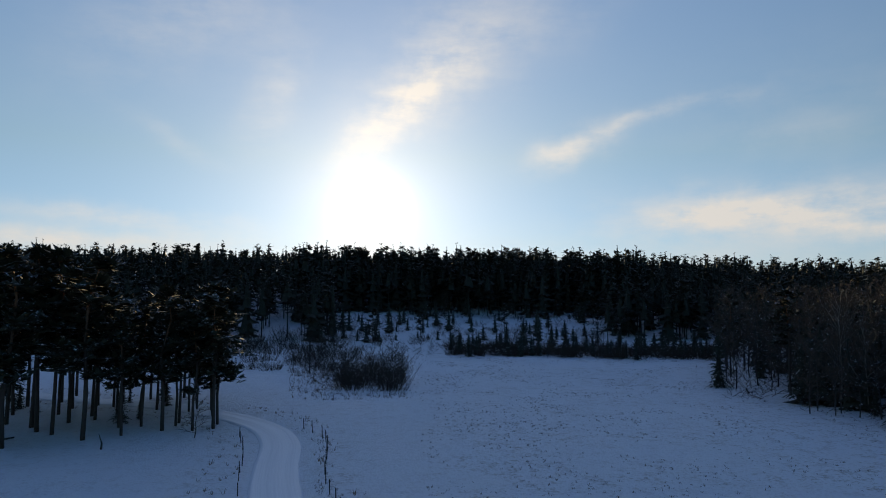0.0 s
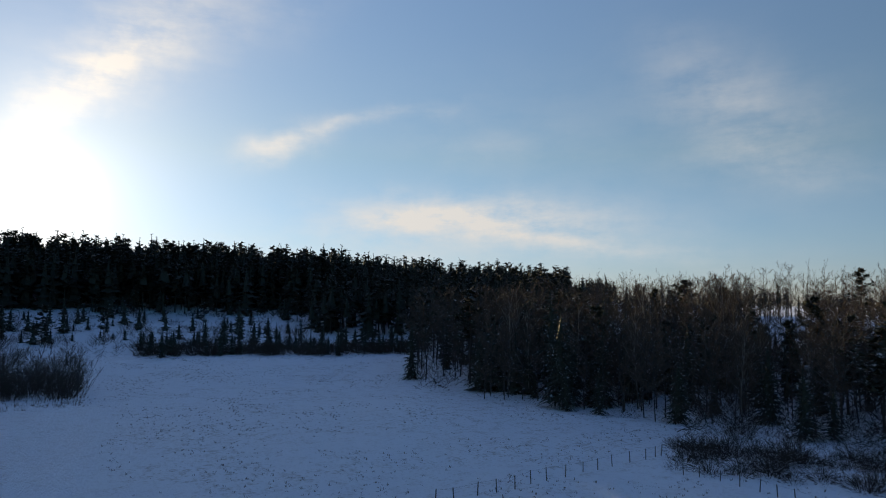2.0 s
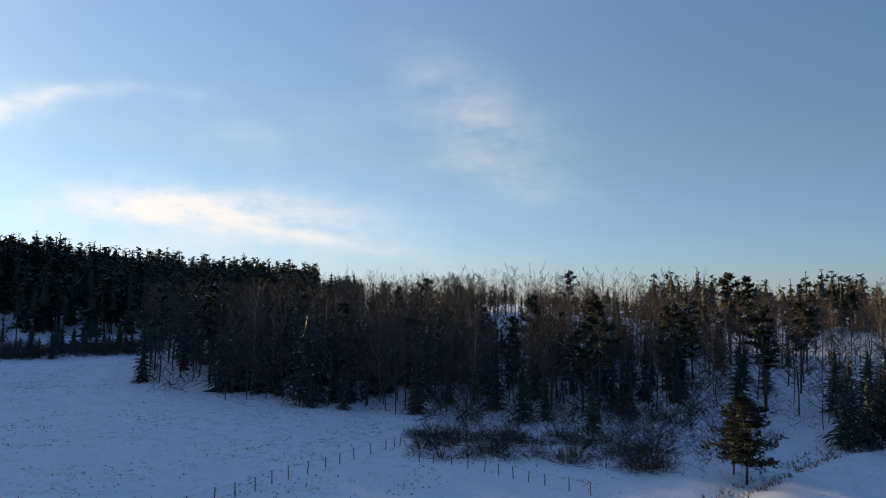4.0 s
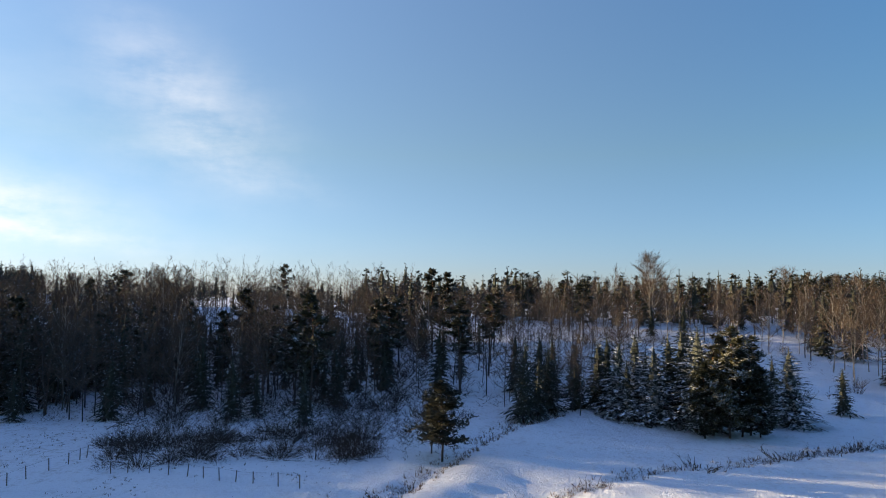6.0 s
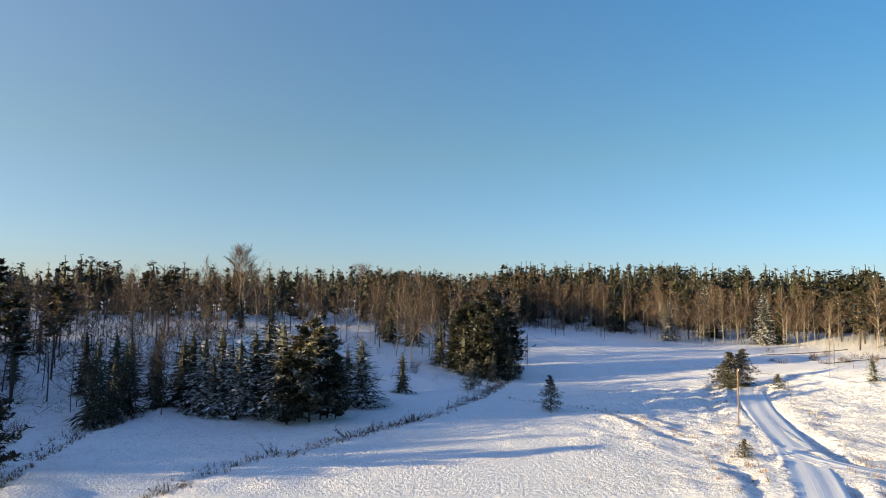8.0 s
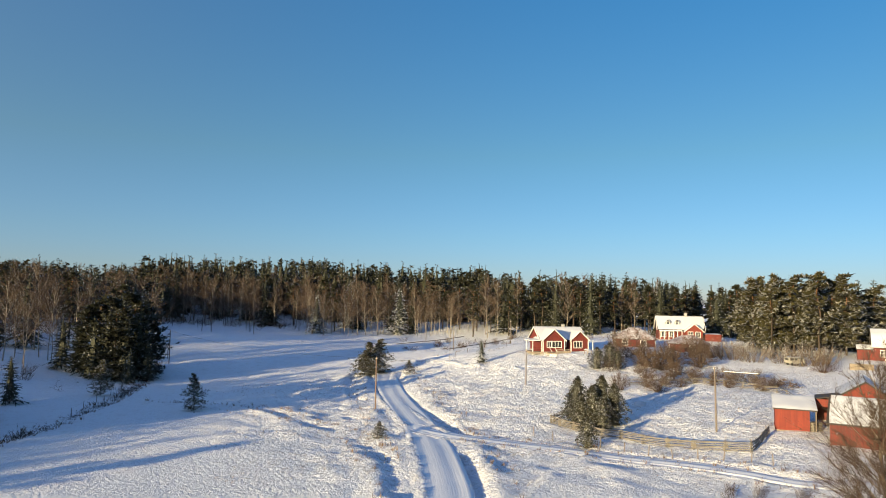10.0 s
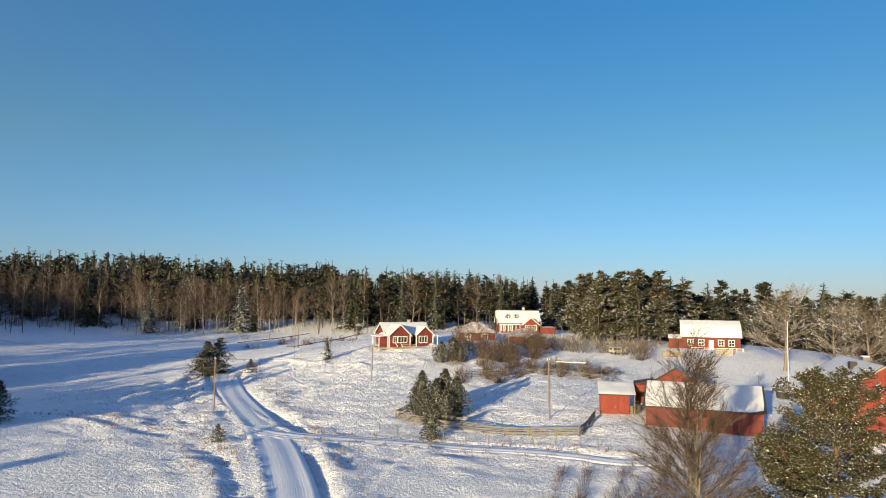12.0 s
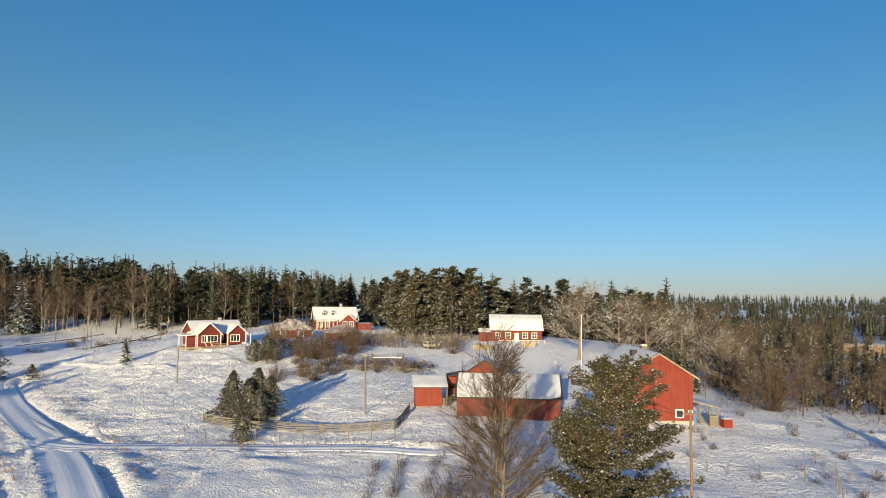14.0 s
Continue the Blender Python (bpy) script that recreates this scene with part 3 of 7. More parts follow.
# ---- trees ----
def frond(s, base, az, length, rise, droop, width, n, rng, hang=0.5):
    """One conifer branch: a drooping spine with pairs of twigs hanging from it."""
    ca, sa = math.cos(az), math.sin(az)
    pts = []
    for k in range(n + 1):
        t = k / n
        pts.append((base[0] + ca * length * t, base[1] + sa * length * t, base[2] + length * (rise * t - droop * t * t)))
    for k in range(n):
        p, q = pts[k], pts[k + 1]
        w = width * (1 - 0.6 * k / n) * rng.uniform(0.65, 1.2)
        for side in (1, -1):
            a = az + side * rng.uniform(0.55, 1.0)
            tip = (q[0] + math.cos(a) * w, q[1] + math.sin(a) * w, q[2] - w * hang * rng.uniform(0.5, 1.4))
            s.face(*((p, q, tip) if side > 0 else (q, p, tip)))
    p, q = pts[-2], pts[-1]
    e = 0.05 + 0.03 * length
    s.face((p[0] - sa * e, p[1] + ca * e, p[2]), (p[0] + sa * e, p[1] - ca * e, p[2]), (q[0] + ca * 0.12, q[1] + sa * 0.12, q[2] - 0.05))


def spruce_shapes(h, spread, levels, arms, n, rng, low=0.06, taper=0.8, hang=0.55, gaps=0.07):
    """A spruce: whorls of drooping branches round a straight stem, with a slim leader."""
    trunk, crown = Shape(), Shape()
    lean = (rng.uniform(-0.015, 0.015) * h, rng.uniform(-0.015, 0.015) * h)
    trunk.tube([(0, 0, -0.4), (lean[0] * 0.3, lean[1] * 0.3, h * 0.4), (lean[0], lean[1], h)], [0.013 * h, 0.009 * h, 0.0015 * h], 5)
    for i in range(levels):
        t = low + (0.97 - low) * (i / (levels - 1)) ** 0.92
        L = spread * (1 - t) ** taper * rng.uniform(0.75, 1.12) + 0.10
        k = max(4, int(round(arms * (1 - 0.4 * t))))
        a0 = rng.uniform(0, 6.28)
        for j in range(k):
            if rng.random() < gaps:
                continue
            frond(crown, (lean[0] * t, lean[1] * t, h * t + rng.uniform(-0.16, 0.16)), a0 + 6.28 * j / k + rng.uniform(-0.3, 0.3), L * rng.uniform(0.62, 1.12),
                  0.10 + 0.5 * t, 0.42 - 0.25 * t, 0.32 * L + 0.05 + 0.26 * (1 - t) ** 0.6, n, rng, hang)
    crown.tube([(lean[0] * 0.96, lean[1] * 0.96, h * 0.94), (lean[0], lean[1], h * 1.01)], [0.05, 0.012], 3)
    for k in range(5):
        z0 = h * (low + 0.03 + (0.86 - low) * k / 5)
        a0 = rng.uniform(0, 6.28)
        rr = spread * (1 - z0 / h) ** taper * 0.42
        z1 = z0 + h * 0.26
        ring = [(math.cos(a0 + 1.05 * j) * rr * rng.uniform(0.7, 1.2), math.sin(a0 + 1.05 * j) * rr * rng.uniform(0.7, 1.2), z0 - rng.uniform(0, 0.5)) for j in range(6)]
        for j in range(6):
            crown.face(ring[j], ring[(j + 1) % 6], (lean[0] * z1 / h, lean[1] * z1 / h, min(z1, h * 0.95)))
    return trunk, crown


def clump(s, c, size, blades, rng, thin=0.3):
    """A tuft of needles round the end of a twig."""
    for _ in range(blades):
        a, e = rng.uniform(0, 6.28), rng.uniform(-0.35, 1.0)
        d = Vector((math.cos(a) * math.cos(e), math.sin(a) * math.cos(e), math.sin(e) * 0.8))
        side = Vector((-math.sin(a), math.cos(a), rng.uniform(-0.3, 0.3))) * size * thin * rng.uniform(0.7, 1.3)
        o = Vector(c) + d * size * 0.1
        tip = o + d * size * rng.uniform(0.7, 1.15)
        s.face(o - side, o + side, tip) if (side.cross(d)).z > 0 else s.face(o + side, o - side, tip)


def pine_shapes(h, rng, crown_low=0.42, spread=0.19, limbs=28, blades=11, size=0.08, per=4, dome=0.55, thin=0.3, flat=0.5):
    """A pine: bare stem, and limbs that end in loose plates of needle tufts."""
    trunk, crown = Shape(), Shape()
    bend = [(rng.uniform(-0.012, 0.012) * h * k, rng.uniform(-0.012, 0.012) * h * k) for k in range(5)]
    zs = [-0.4, h * 0.25, h * 0.5, h * 0.75, h * 0.97]
    path = [(bend[k][0], bend[k][1], zs[k]) for k in range(5)]
    trunk.tube(path, [0.0125 * h, 0.0105 * h, 0.0085 * h, 0.0055 * h, 0.0015 * h], 6)

    def axis_at(z):
        k = min(3, max(0, sum(z > q for q in zs) - 1))
        t = (z - zs[k]) / (zs[k + 1] - zs[k])
        return [path[k][i] * (1 - t) + path[k + 1][i] * t for i in range(3)]

    for i in range(limbs):
        t = crown_low + (0.96 - crown_low) * ((i + rng.random()) / limbs)
        u = (t - crown_low) / (1 - crown_low)
        L = spread * h * (1.04 - u) ** dome * (0.55 + 0.45 * min(1, u * 4)) * rng.uniform(0.5, 1.25)
        a = rng.uniform(0, 6.28)
        b = axis_at(h * t)
        lift = rng.uniform(-0.05, 0.45) + 0.5 * u
        end = (b[0] + math.cos(a) * L, b[1] + math.sin(a) * L, b[2] + L * lift * 0.7)
        trunk.tube([b, end], [0.0026 * h, 0.001 * h], 3, False)
        for k in range(per):
            s = rng.uniform(0.35, 1.06)
            w = (0.16 + 0.30 * s) * L
            c = [b[j] + (end[j] - b[j]) * s + rng.uniform(-w, w) * (flat if j == 2 else 1) for j in range(3)]
            clump(crown, c, size * h * rng.uniform(0.6, 1.25), blades, rng, thin)
    top = axis_at(h * 0.96)
    for k in range(per + 2):
        q = rng.random()
        clump(crown, (top[0] + rng.uniform(-0.25, 0.25) * (1 - q), top[1] + rng.uniform(-0.25, 0.25) * (1 - q), top[2] - 0.35 + 0.55 * q), size * h * 0.8, blades, rng, thin)
    return trunk, crown


def lobed_pine_shapes(h, rng):
    """A broad old pine seen close: heavy limbs, each with twigs carrying flat plates of fine tufts."""
    trunk, crown = Shape(), Shape()
    for lean, top, r in (((0.0, 0.0), 0.97, 0.19), ((0.26, -0.05), 0.70, 0.14)):
        path = [Vector((lean[0] * h * t + 0.12 * math.sin(7 * t), lean[1] * h * t + 0.1 * math.cos(5 * t) - 0.1, h * t * top)) for t in (-0.05, 0.2, 0.4, 0.6, 0.8, 1.0)]
        trunk.tube(path, [r * q for q in (1.2, 1.0, 0.82, 0.62, 0.4, 0.12)], 8)
        for i in range(56 if r > 0.15 else 30):
            t = 0.10 + 0.89 * (i + rng.random()) / (56 if r > 0.15 else 30)
            k = min(4, int(t * 5))
            b = path[k].lerp(path[k + 1], t * 5 - k)
            a = i * 2.4 + rng.uniform(-0.4, 0.4)
            L = h * (0.43 if r > 0.15 else 0.26) * (1.06 - t) ** 0.45 * rng.uniform(0.6, 1.15)
            rise = -0.10 + 0.75 * t + rng.uniform(-0.12, 0.2)
            d = Vector((math.cos(a), math.sin(a), rise))
            m, e = b + d * L * 0.5 + Vector((0, 0, -0.05 * L)), b + d * L * 0.95 + Vector((0, 0, 0.08 * L))
            trunk.tube([b, m, e], [0.055 * (1.2 - t), 0.04 * (1.2 - t), 0.015], 4, False)
            for j in range(13):
                q = 0.25 + 0.79 * (j + rng.random()) / 13
                o = b.lerp(m, q * 2) if q < 0.5 else m.lerp(e, q * 2 - 1)
                w = a + rng.choice((-1, 1)) * rng.uniform(0.3, 1.3)
                T = L * rng.uniform(0.16, 0.34)
                tip = o + Vector((math.cos(w), math.sin(w), rng.uniform(0.0, 0.45))) * T
                trunk.tube([o, tip], [0.014, 0.006], 3, False)
                for _ in range(18):
                    f = rng.uniform(0.25, 1.12)
                    c = o.lerp(tip, f) + Vector((rng.uniform(-0.30, 0.30), rng.uniform(-0.30, 0.30), rng.uniform(-0.14, 0.18)))
                    clump(crown, c, rng.uniform(0.15, 0.27), 5, rng, 0.24)
    return trunk, crown


def bare_shapes(h, rng, limbs=14, low=0.25, spread=0.28, lift=1.1, subs=4, twigs=3, thick=0.011, twig_r=0.018, stems=1, light=False):
    """A leafless tree: trunk with limbs, and a crown of branches and twigs."""
    trunk, crown = Shape(), Shape()
    for stem in range(stems):
        off = Vector((0, 0, 0)) if stems == 1 else Vector((rng.uniform(-1, 1), rng.uniform(-1, 1), 0)) * 0.02 * h
        lean = Vector((rng.uniform(-0.05, 0.05), rng.uniform(-0.05, 0.05), 1)) if stems == 1 else Vector((off.x, off.y, 0)).normalized() * rng.uniform(0.02, 0.13) + Vector((0, 0, 1))
        hh = h * (1 if stem == 0 else rng.uniform(0.75, 0.98))
        path = [off + lean * hh * t + Vector((rng.uniform(-1, 1), rng.uniform(-1, 1), 0)) * 0.012 * h * (t > 0) for t in (-0.02, 0.2, 0.4, 0.6, 0.8, 1.0)]
        rad = [thick * hh * q for q in (1.1, 0.9, 0.7, 0.5, 0.28, 0.08)]
        trunk.tube(path[::(5 if light else 1)], rad[::(5 if light else 1)], 4 if light else 6, False)
        for i in range(limbs):
            t = low + (0.97 - low) * (i + rng.random()) / limbs
            k = min(4, int(t * 5))
            b = path[k].lerp(path[k + 1], t * 5 - k)
            a = rng.uniform(0, 6.28)
            L = spread * hh * (1.15 - t) ** 0.6 * rng.uniform(0.6, 1.2)
            d = Vector((math.cos(a), math.sin(a), lift * (0.75 + 1.5 * t * t) * rng.uniform(0.6, 1.3))).normalized()
            m = b + d * L * 0.5 + Vector((0, 0, -0.04 * L))
            e = m + (d + Vector((rng.uniform(-0.3, 0.3), rng.uniform(-0.3, 0.3), rng.uniform(-0.1, 0.35)))).normalized() * L * 0.5
            r = thick * hh * 0.36 * (1.1 - t) + twig_r
            if light:
                crown.spike(b, e, r)
            else:
                trunk.tube([b, m, e], [r, r * 0.7, twig_r], 4, False)
            for j in range(subs):
                s = 0.25 + 0.75 * (j + rng.random()) / subs
                o = b.lerp(m, s * 2) if s < 0.5 else m.lerp(e, s * 2 - 1)
                d2 = (d + Vector((rng.uniform(-1, 1), rng.uniform(-1, 1), rng.uniform(-0.5, 0.7))) * 0.9).normalized()
                L2 = L * rng.uniform(0.3, 0.55)
                e2 = o + d2 * L2
                crown.spike(o, e2 + d2 * L2 * 0.15, twig_r * 1.5)
                for _ in range(twigs * 2):
                    o3 = o.lerp(e2, rng.uniform(0.3, 1.0))
                    d3 = (d2 + Vector((rng.uniform(-1, 1), rng.uniform(-1, 1), rng.uniform(-0.5, 0.6))) * 0.8).normalized()
                    crown.sliver(o3, o3 + d3 * L2 * rng.uniform(0.5, 0.95), twig_r * 0.85, rng)
    return trunk, crown


def bush_shape(h, w, stems, rng, r=0.02):
    s = Shape()
    for _ in range(stems):
        a, u = rng.uniform(0, 6.28), rng.random() ** 0.6
        b = Vector((math.cos(a) * u * w * 0.35, math.sin(a) * u * w * 0.35, -0.15))
        d = Vector((math.cos(a) * u * 0.55 * w / h, math.sin(a) * u * 0.55 * w / h, 1)).normalized()
        L = h * rng.uniform(0.55, 1.05)
        m = b + d * L * 0.5
        e = m + (d + Vector((rng.uniform(-0.25, 0.25), rng.uniform(-0.25, 0.25), 0))).normalized() * L * 0.5
        s.spike(b, m + d * L * 0.2, r)
        s.spike(m, e, r * 0.7)
        for _ in range(7):
            o = b.lerp(m, rng.uniform(0.3, 1)) if rng.random() < 0.4 else m.lerp(e, rng.random())
            d2 = (d + Vector((rng.uniform(-1, 1), rng.uniform(-1, 1), rng.uniform(-0.2, 0.6))) * 0.8).normalized()
            s.sliver(o, o + d2 * L * rng.uniform(0.2, 0.45), r * 0.6, rng)
    return s


def dome_bush(h, w, stems, twigs, r, rng):
    """A dense rounded bush: stems fanning from the root, twigs over the whole dome."""
    s = Shape()
    for _ in range(stems):
        a, e = rng.uniform(0, 6.28), math.asin(rng.uniform(0.08, 1.0))
        d = Vector((math.cos(a) * math.cos(e) * w * 0.5, math.sin(a) * math.cos(e) * w * 0.5, math.sin(e) * h))
        d *= rng.uniform(0.8, 1.03)
        root = Vector((d.x * 0.12, d.y * 0.12, -0.3))
        mid = d * 0.55 + Vector((0, 0, 0.07 * h))
        s.spike(root, mid + (d - mid) * 0.2, r)
        s.spike(mid, d, r * 0.6)
        for _ in range(twigs):
            o = d * rng.uniform(0.45, 0.97) + Vector((0, 0, 0.03 * h))
            way = (d.normalized() + Vector((rng.uniform(-1, 1), rng.uniform(-1, 1), rng.uniform(-0.5, 0.8)))).normalized()
            s.sliver(o, o + way * h * rng.uniform(0.12, 0.26), r * 0.45, rng)
    return s


def juniper_shapes(h, w, rng, count=170, blades=9, size=0.42):
    trunk, crown = Shape(), Shape()
    trunk.tube([(0, 0, -0.3), (0.05, 0, h * 0.5), (0, 0.05, h * 0.85)], [0.10, 0.07, 0.02], 5)
    for _ in range(count):
        a, t = rng.uniform(0, 6.28), rng.random() ** 0.85
        prof = w * 0.5 * math.sin(math.pi * (0.16 + 0.84 * t) ** 0.8) ** 0.9 * (0.8 + 0.3 * math.sin(3 * a + 5 * t))
        u = prof * rng.uniform(0.6, 1.18)
        clump(crown, (math.cos(a) * u, math.sin(a) * u, h * (0.03 + 0.9 * t)), size * rng.uniform(0.7, 1.3), blades, rng)
    for k in range(5):
        t = 0.02 + 0.17 * k
        rr = w * 0.5 * math.sin(math.pi * (0.16 + 0.84 * t) ** 0.8) ** 0.9 * 0.5
        ring = [(math.cos(0.9 * j) * rr * rng.uniform(0.85, 1.1), math.sin(0.9 * j) * rr * rng.uniform(0.85, 1.1), h * t) for j in range(7)]
        for j in range(7):
            crown.face(ring[j], ring[(j + 1) % 7], (0, 0, h * min(0.93, t + 0.36)))
    return trunk, crown


def far_conifer(rng, levels=11, arms=5, wide=2.0, low=0.08):
    """A spruce seen from afar: tiers of drooping boughs round a slim dark core."""
    s = Shape()
    for i in range(levels):
        t = low + (0.955 - low) * (i + rng.uniform(-0.2, 0.2)) / (levels - 1)
        L = wide * max(0.0, 1 - t) ** 0.85 * rng.uniform(0.75, 1.15) + 0.10
        a0 = rng.uniform(0, 6.28)
        for j in range(arms):
            a = a0 + 6.28 * j / arms + rng.uniform(-0.35, 0.35)
            q = L * rng.uniform(0.6, 1.1)
            z = 10 * t + rng.uniform(-0.2, 0.2)
            sweep = 1.5 * max(0.0, t - 0.55) / 0.4
            tip = (math.cos(a) * q, math.sin(a) * q, z + (sweep - 0.28) * q)
            for side in (1, -1):
                b = a + side * 0.55
                edge = (math.cos(b) * q * 0.74, math.sin(b) * q * 0.74, z + (sweep * 0.6 - 0.42) * q)
                s.face(*(((0, 0, z + 0.22), edge, tip) if side < 0 else ((0, 0, z + 0.22), tip, edge)))
    for k in range(2):
        z0, z1, rr = 10 * (low + 0.40 * k), 10 * (low + 0.40 * k + 0.5), wide * (0.42 - 0.18 * k)
        ring = [(math.cos(1.26 * j + k) * rr, math.sin(1.26 * j + k) * rr, z0) for j in range(5)]
        for j in range(5):
            s.face(ring[j], ring[(j + 1) % 5], (0, 0, min(z1, 9.4)))
    s.tube([(0, 0, 0), (0, 0, 9.7)], [0.14, 0.05], 3, False)
    return s


def far_pine(rng, clumps=44, blades=3, low=0.36, wide=1.5, size=0.75):
    """A pine seen from afar: a thin stem and a loose uneven crown of tufts."""
    s = Shape()
    s.tube([(0, 0, 0), (0, 0, 9.2)], [0.12, 0.03], 3, False)
    lobes = [(rng.uniform(0, 6.28), (k + rng.random()) / 7) for k in range(7)]
    for i in range(clumps):
        if i % 3 == 0:
            a, u = lobes[i % 7]
            u, a = min(0.9, max(0.0, u + rng.uniform(-0.12, 0.12))), a + rng.uniform(-0.6, 0.6)
            q = wide * min(1, 0.55 + 1.6 * u) * (1.02 - u) ** 0.75 * rng.uniform(0.5, 1.05)
        else:
            a, u = rng.uniform(0, 6.28), (i + rng.random()) / clumps
            q = wide * min(1, 0.55 + 1.6 * u) * (1.0 - u) ** 0.8 * rng.uniform(0.1, 0.9)
        clump(s, (math.cos(a) * q, math.sin(a) * q, 10 * (low + (0.95 - low) * u)), size * rng.uniform(0.6, 1.2) * (1.0 - 0.5 * u), blades, rng, 0.36)
    rr, z0 = wide * 0.35, 10 * (low + 0.12)
    ring = [(math.cos(1.26 * j) * rr, math.sin(1.26 * j) * rr, z0 + rng.uniform(-0.4, 0.4)) for j in range(5)]
    for j in range(5):
        s.face(ring[j], ring[(j + 1) % 5], (0, 0, 8.6))
    return s


STOCK = {}


def stock(kind, variants, maker, bark, leaf, name, label, category="tree", group=""):
    STOCK[kind] = dict(variants=variants, maker=maker, bark=bark, leaf=leaf, name=name, label=label, category=category, group=group, made={})


def plant(kind, x, y, h, turn=None, squeeze=1.0, sink=0.05, tilt=(0, 0), variant=None):
    """Set a tree of that kind on the ground, h metres high."""
    k = STOCK[kind]
    i = rng_plant.randrange(k["variants"]) if variant is None else variant
    turn = rng_plant.uniform(0, 360) if turn is None else turn
    if i not in k["made"]:
        trunk, crown = k["maker"](random.Random(hash_of(kind) + i))
        k["made"][i] = (trunk.mesh("trunk", k["bark"], True) if trunk else None, crown.mesh("crown", k["leaf"]))
    root = new(k["name"])
    root.matrix_basis = pose(x, y, ground_z(x, y) - sink - (0.25 if math.hypot(x, y) > 165 else 0.0), tilt[0], tilt[1], turn) @ Matrix.Diagonal((h / 10 * squeeze, h / 10 * squeeze, h / 10, 1))
    tagged(root, k["label"], k["category"], k["group"])
    trunk, crown = k["made"][i]
    for name, me in (("trunk", trunk), ("crown", crown)):
        if me:
            o = new(name, me)
            o.parent = root
    return root


def hash_of(word):
    return sum((i + 1) * ord(c) for i, c in enumerate(word))


rng_plant = random.Random(7)
# every kind is modelled ten metres high
stock("spruce", 4, lambda r: spruce_shapes(10, 2.5, 18, 8, 3, r, r.uniform(0.05, 0.14), 0.75), SPRUCE_BARK, SPRUCE, "spruce_tree", "dark green spruce tree with a dusting of snow", group="spruces of the wood")
stock("snowy_spruce", 3, lambda r: spruce_shapes(10, 3.1, 20, 10, 6, r, 0.03, 0.78, 0.32), SPRUCE_BARK, SPRUCE_SNOWY, "spruce_tree", "spruce tree with snow lying along its drooping branches", group="snowy spruces on the bank")
stock("pine", 5, lambda r: pine_shapes(10, r, r.uniform(0.28, 0.48), 0.20, 24, 5, 0.064, 9, 0.6, 0.36, 0.35), PINE_BARK, PINE, "pine_tree", "tall pine tree with a bare reddish trunk and dark crown", group="pines of the wood")
stock("full_pine", 3, lambda r: pine_shapes(10, r, 0.10, 0.25, 44, 5, 0.060, 13, 0.65, 0.32, 0.4), PINE_BARK, PINE_SNOWY, "pine_tree", "full-crowned pine tree with snow on its tufts", group="snowy pines by the farm")
stock("dark_pine", 2, lambda r: pine_shapes(10, r, 0.06, 0.32, 62, 7, 0.055, 16, 0.7, 0.28, 0.4), PINE_BARK, PINE, "pine_tree", "dark shaggy pine standing beside the ditch", group="dark pines by the ditch")
# darker needle colour puts the shade over the ditch into this pine
stock("shade_pine", 2, lambda r: pine_shapes(10, r, 0.22, 0.30, 60, 6, 0.055, 15, 0.7, 0.25, 0.4), SPRUCE_BARK, FAR_NEEDLES, "young_pine", "young pine over the ditch, its needles darkened to stand in for shade")
stock("young_pine", 2, lambda r: pine_shapes(10, r, 0.02, 0.44, 64, 7, 0.062, 12, 1.15, 0.2, 0.35), PINE_BARK, PINE_SNOWY, "young_pine", "young bushy pine standing in the snow", group="young pines in the field")
stock("birch", 4, lambda r: bare_shapes(10, r, 20, 0.24, 0.33, 1.2, 6, 4, 0.0066, 0.016), BIRCH_BARK, TWIGS, "birch_tree", "leafless birch tree with pale trunk and brown twigs", group="birches of the wood")
stock("alder", 5, lambda r: bare_shapes(10, r, 17, r.uniform(0.12, 0.3), 0.34, 0.9, 5, 4, 0.0072, 0.017), SPRUCE_BARK, TWIGS, "bare_tree", "leafless broad-leaved tree with dark trunk and brown twigs", group="bare trees of the wood")
stock("snowy_alder", 4, lambda r: bare_shapes(10, r, 20, 0.14, 0.44, 0.8, 6, 5, 0.012, 0.018), SPRUCE_BARK, FROST_TWIGS, "frosted_tree", "leafless tree with frosted snowy branches", group="frosted bare trees by the farm")
stock("bush", 4, lambda r: (None, bush_shape(10, 14, 44, r, 0.085)), None, TWIGS_GREY, "bush", "leafless brown thicket bush standing in snow", "bush", "brown thicket bushes")
stock("frosted_oak", 3, lambda r: bare_shapes(10, r, 28, 0.2, 0.58, 0.62, 8, 6, 0.024, 0.014), YARD_BARK, TWIGS_SNOWY, "oak_tree", "wide round-crowned leafless tree with frosted branches", group="frosted round trees by the farm")
stock("round_bush", 3, lambda r: (None, dome_bush(10, 15, 84, 13, 0.085, r)), None, TWIGS, "bush", "dense rounded leafless bush with frosted brown twigs", "bush", "rounded garden bushes")
stock("dark_bush", 3, lambda r: (None, dome_bush(10, 20, 64, 8, 0.10, r)), None, TWIGS_GREY, "bush", "dense low dark bush at the foot of the wood", "bush", "dark low bushes")
stock("snowy_bush", 3, lambda r: (None, bush_shape(10, 16, 64, r, 0.10)), None, TWIGS_SNOWY, "bush", "leafless bush with snow on its twigs", "bush", "snowy garden bushes")
stock("juniper", 3, lambda r: juniper_shapes(10, 6.0, r, 760, 7, 0.46), SPRUCE_BARK, JUNIPER, "juniper_shrub", "dense juniper shrub crusted with snow", "shrub", "snowy junipers")
stock("big_birch", 1, lambda r: bare_shapes(10, r, 30, 0.26, 0.42, 0.95, 8, 7, 0.010, 0.010, 2), BIRCH_BARK, TWIGS, "birch_tree", "large round-crowned leafless birch above the slope")
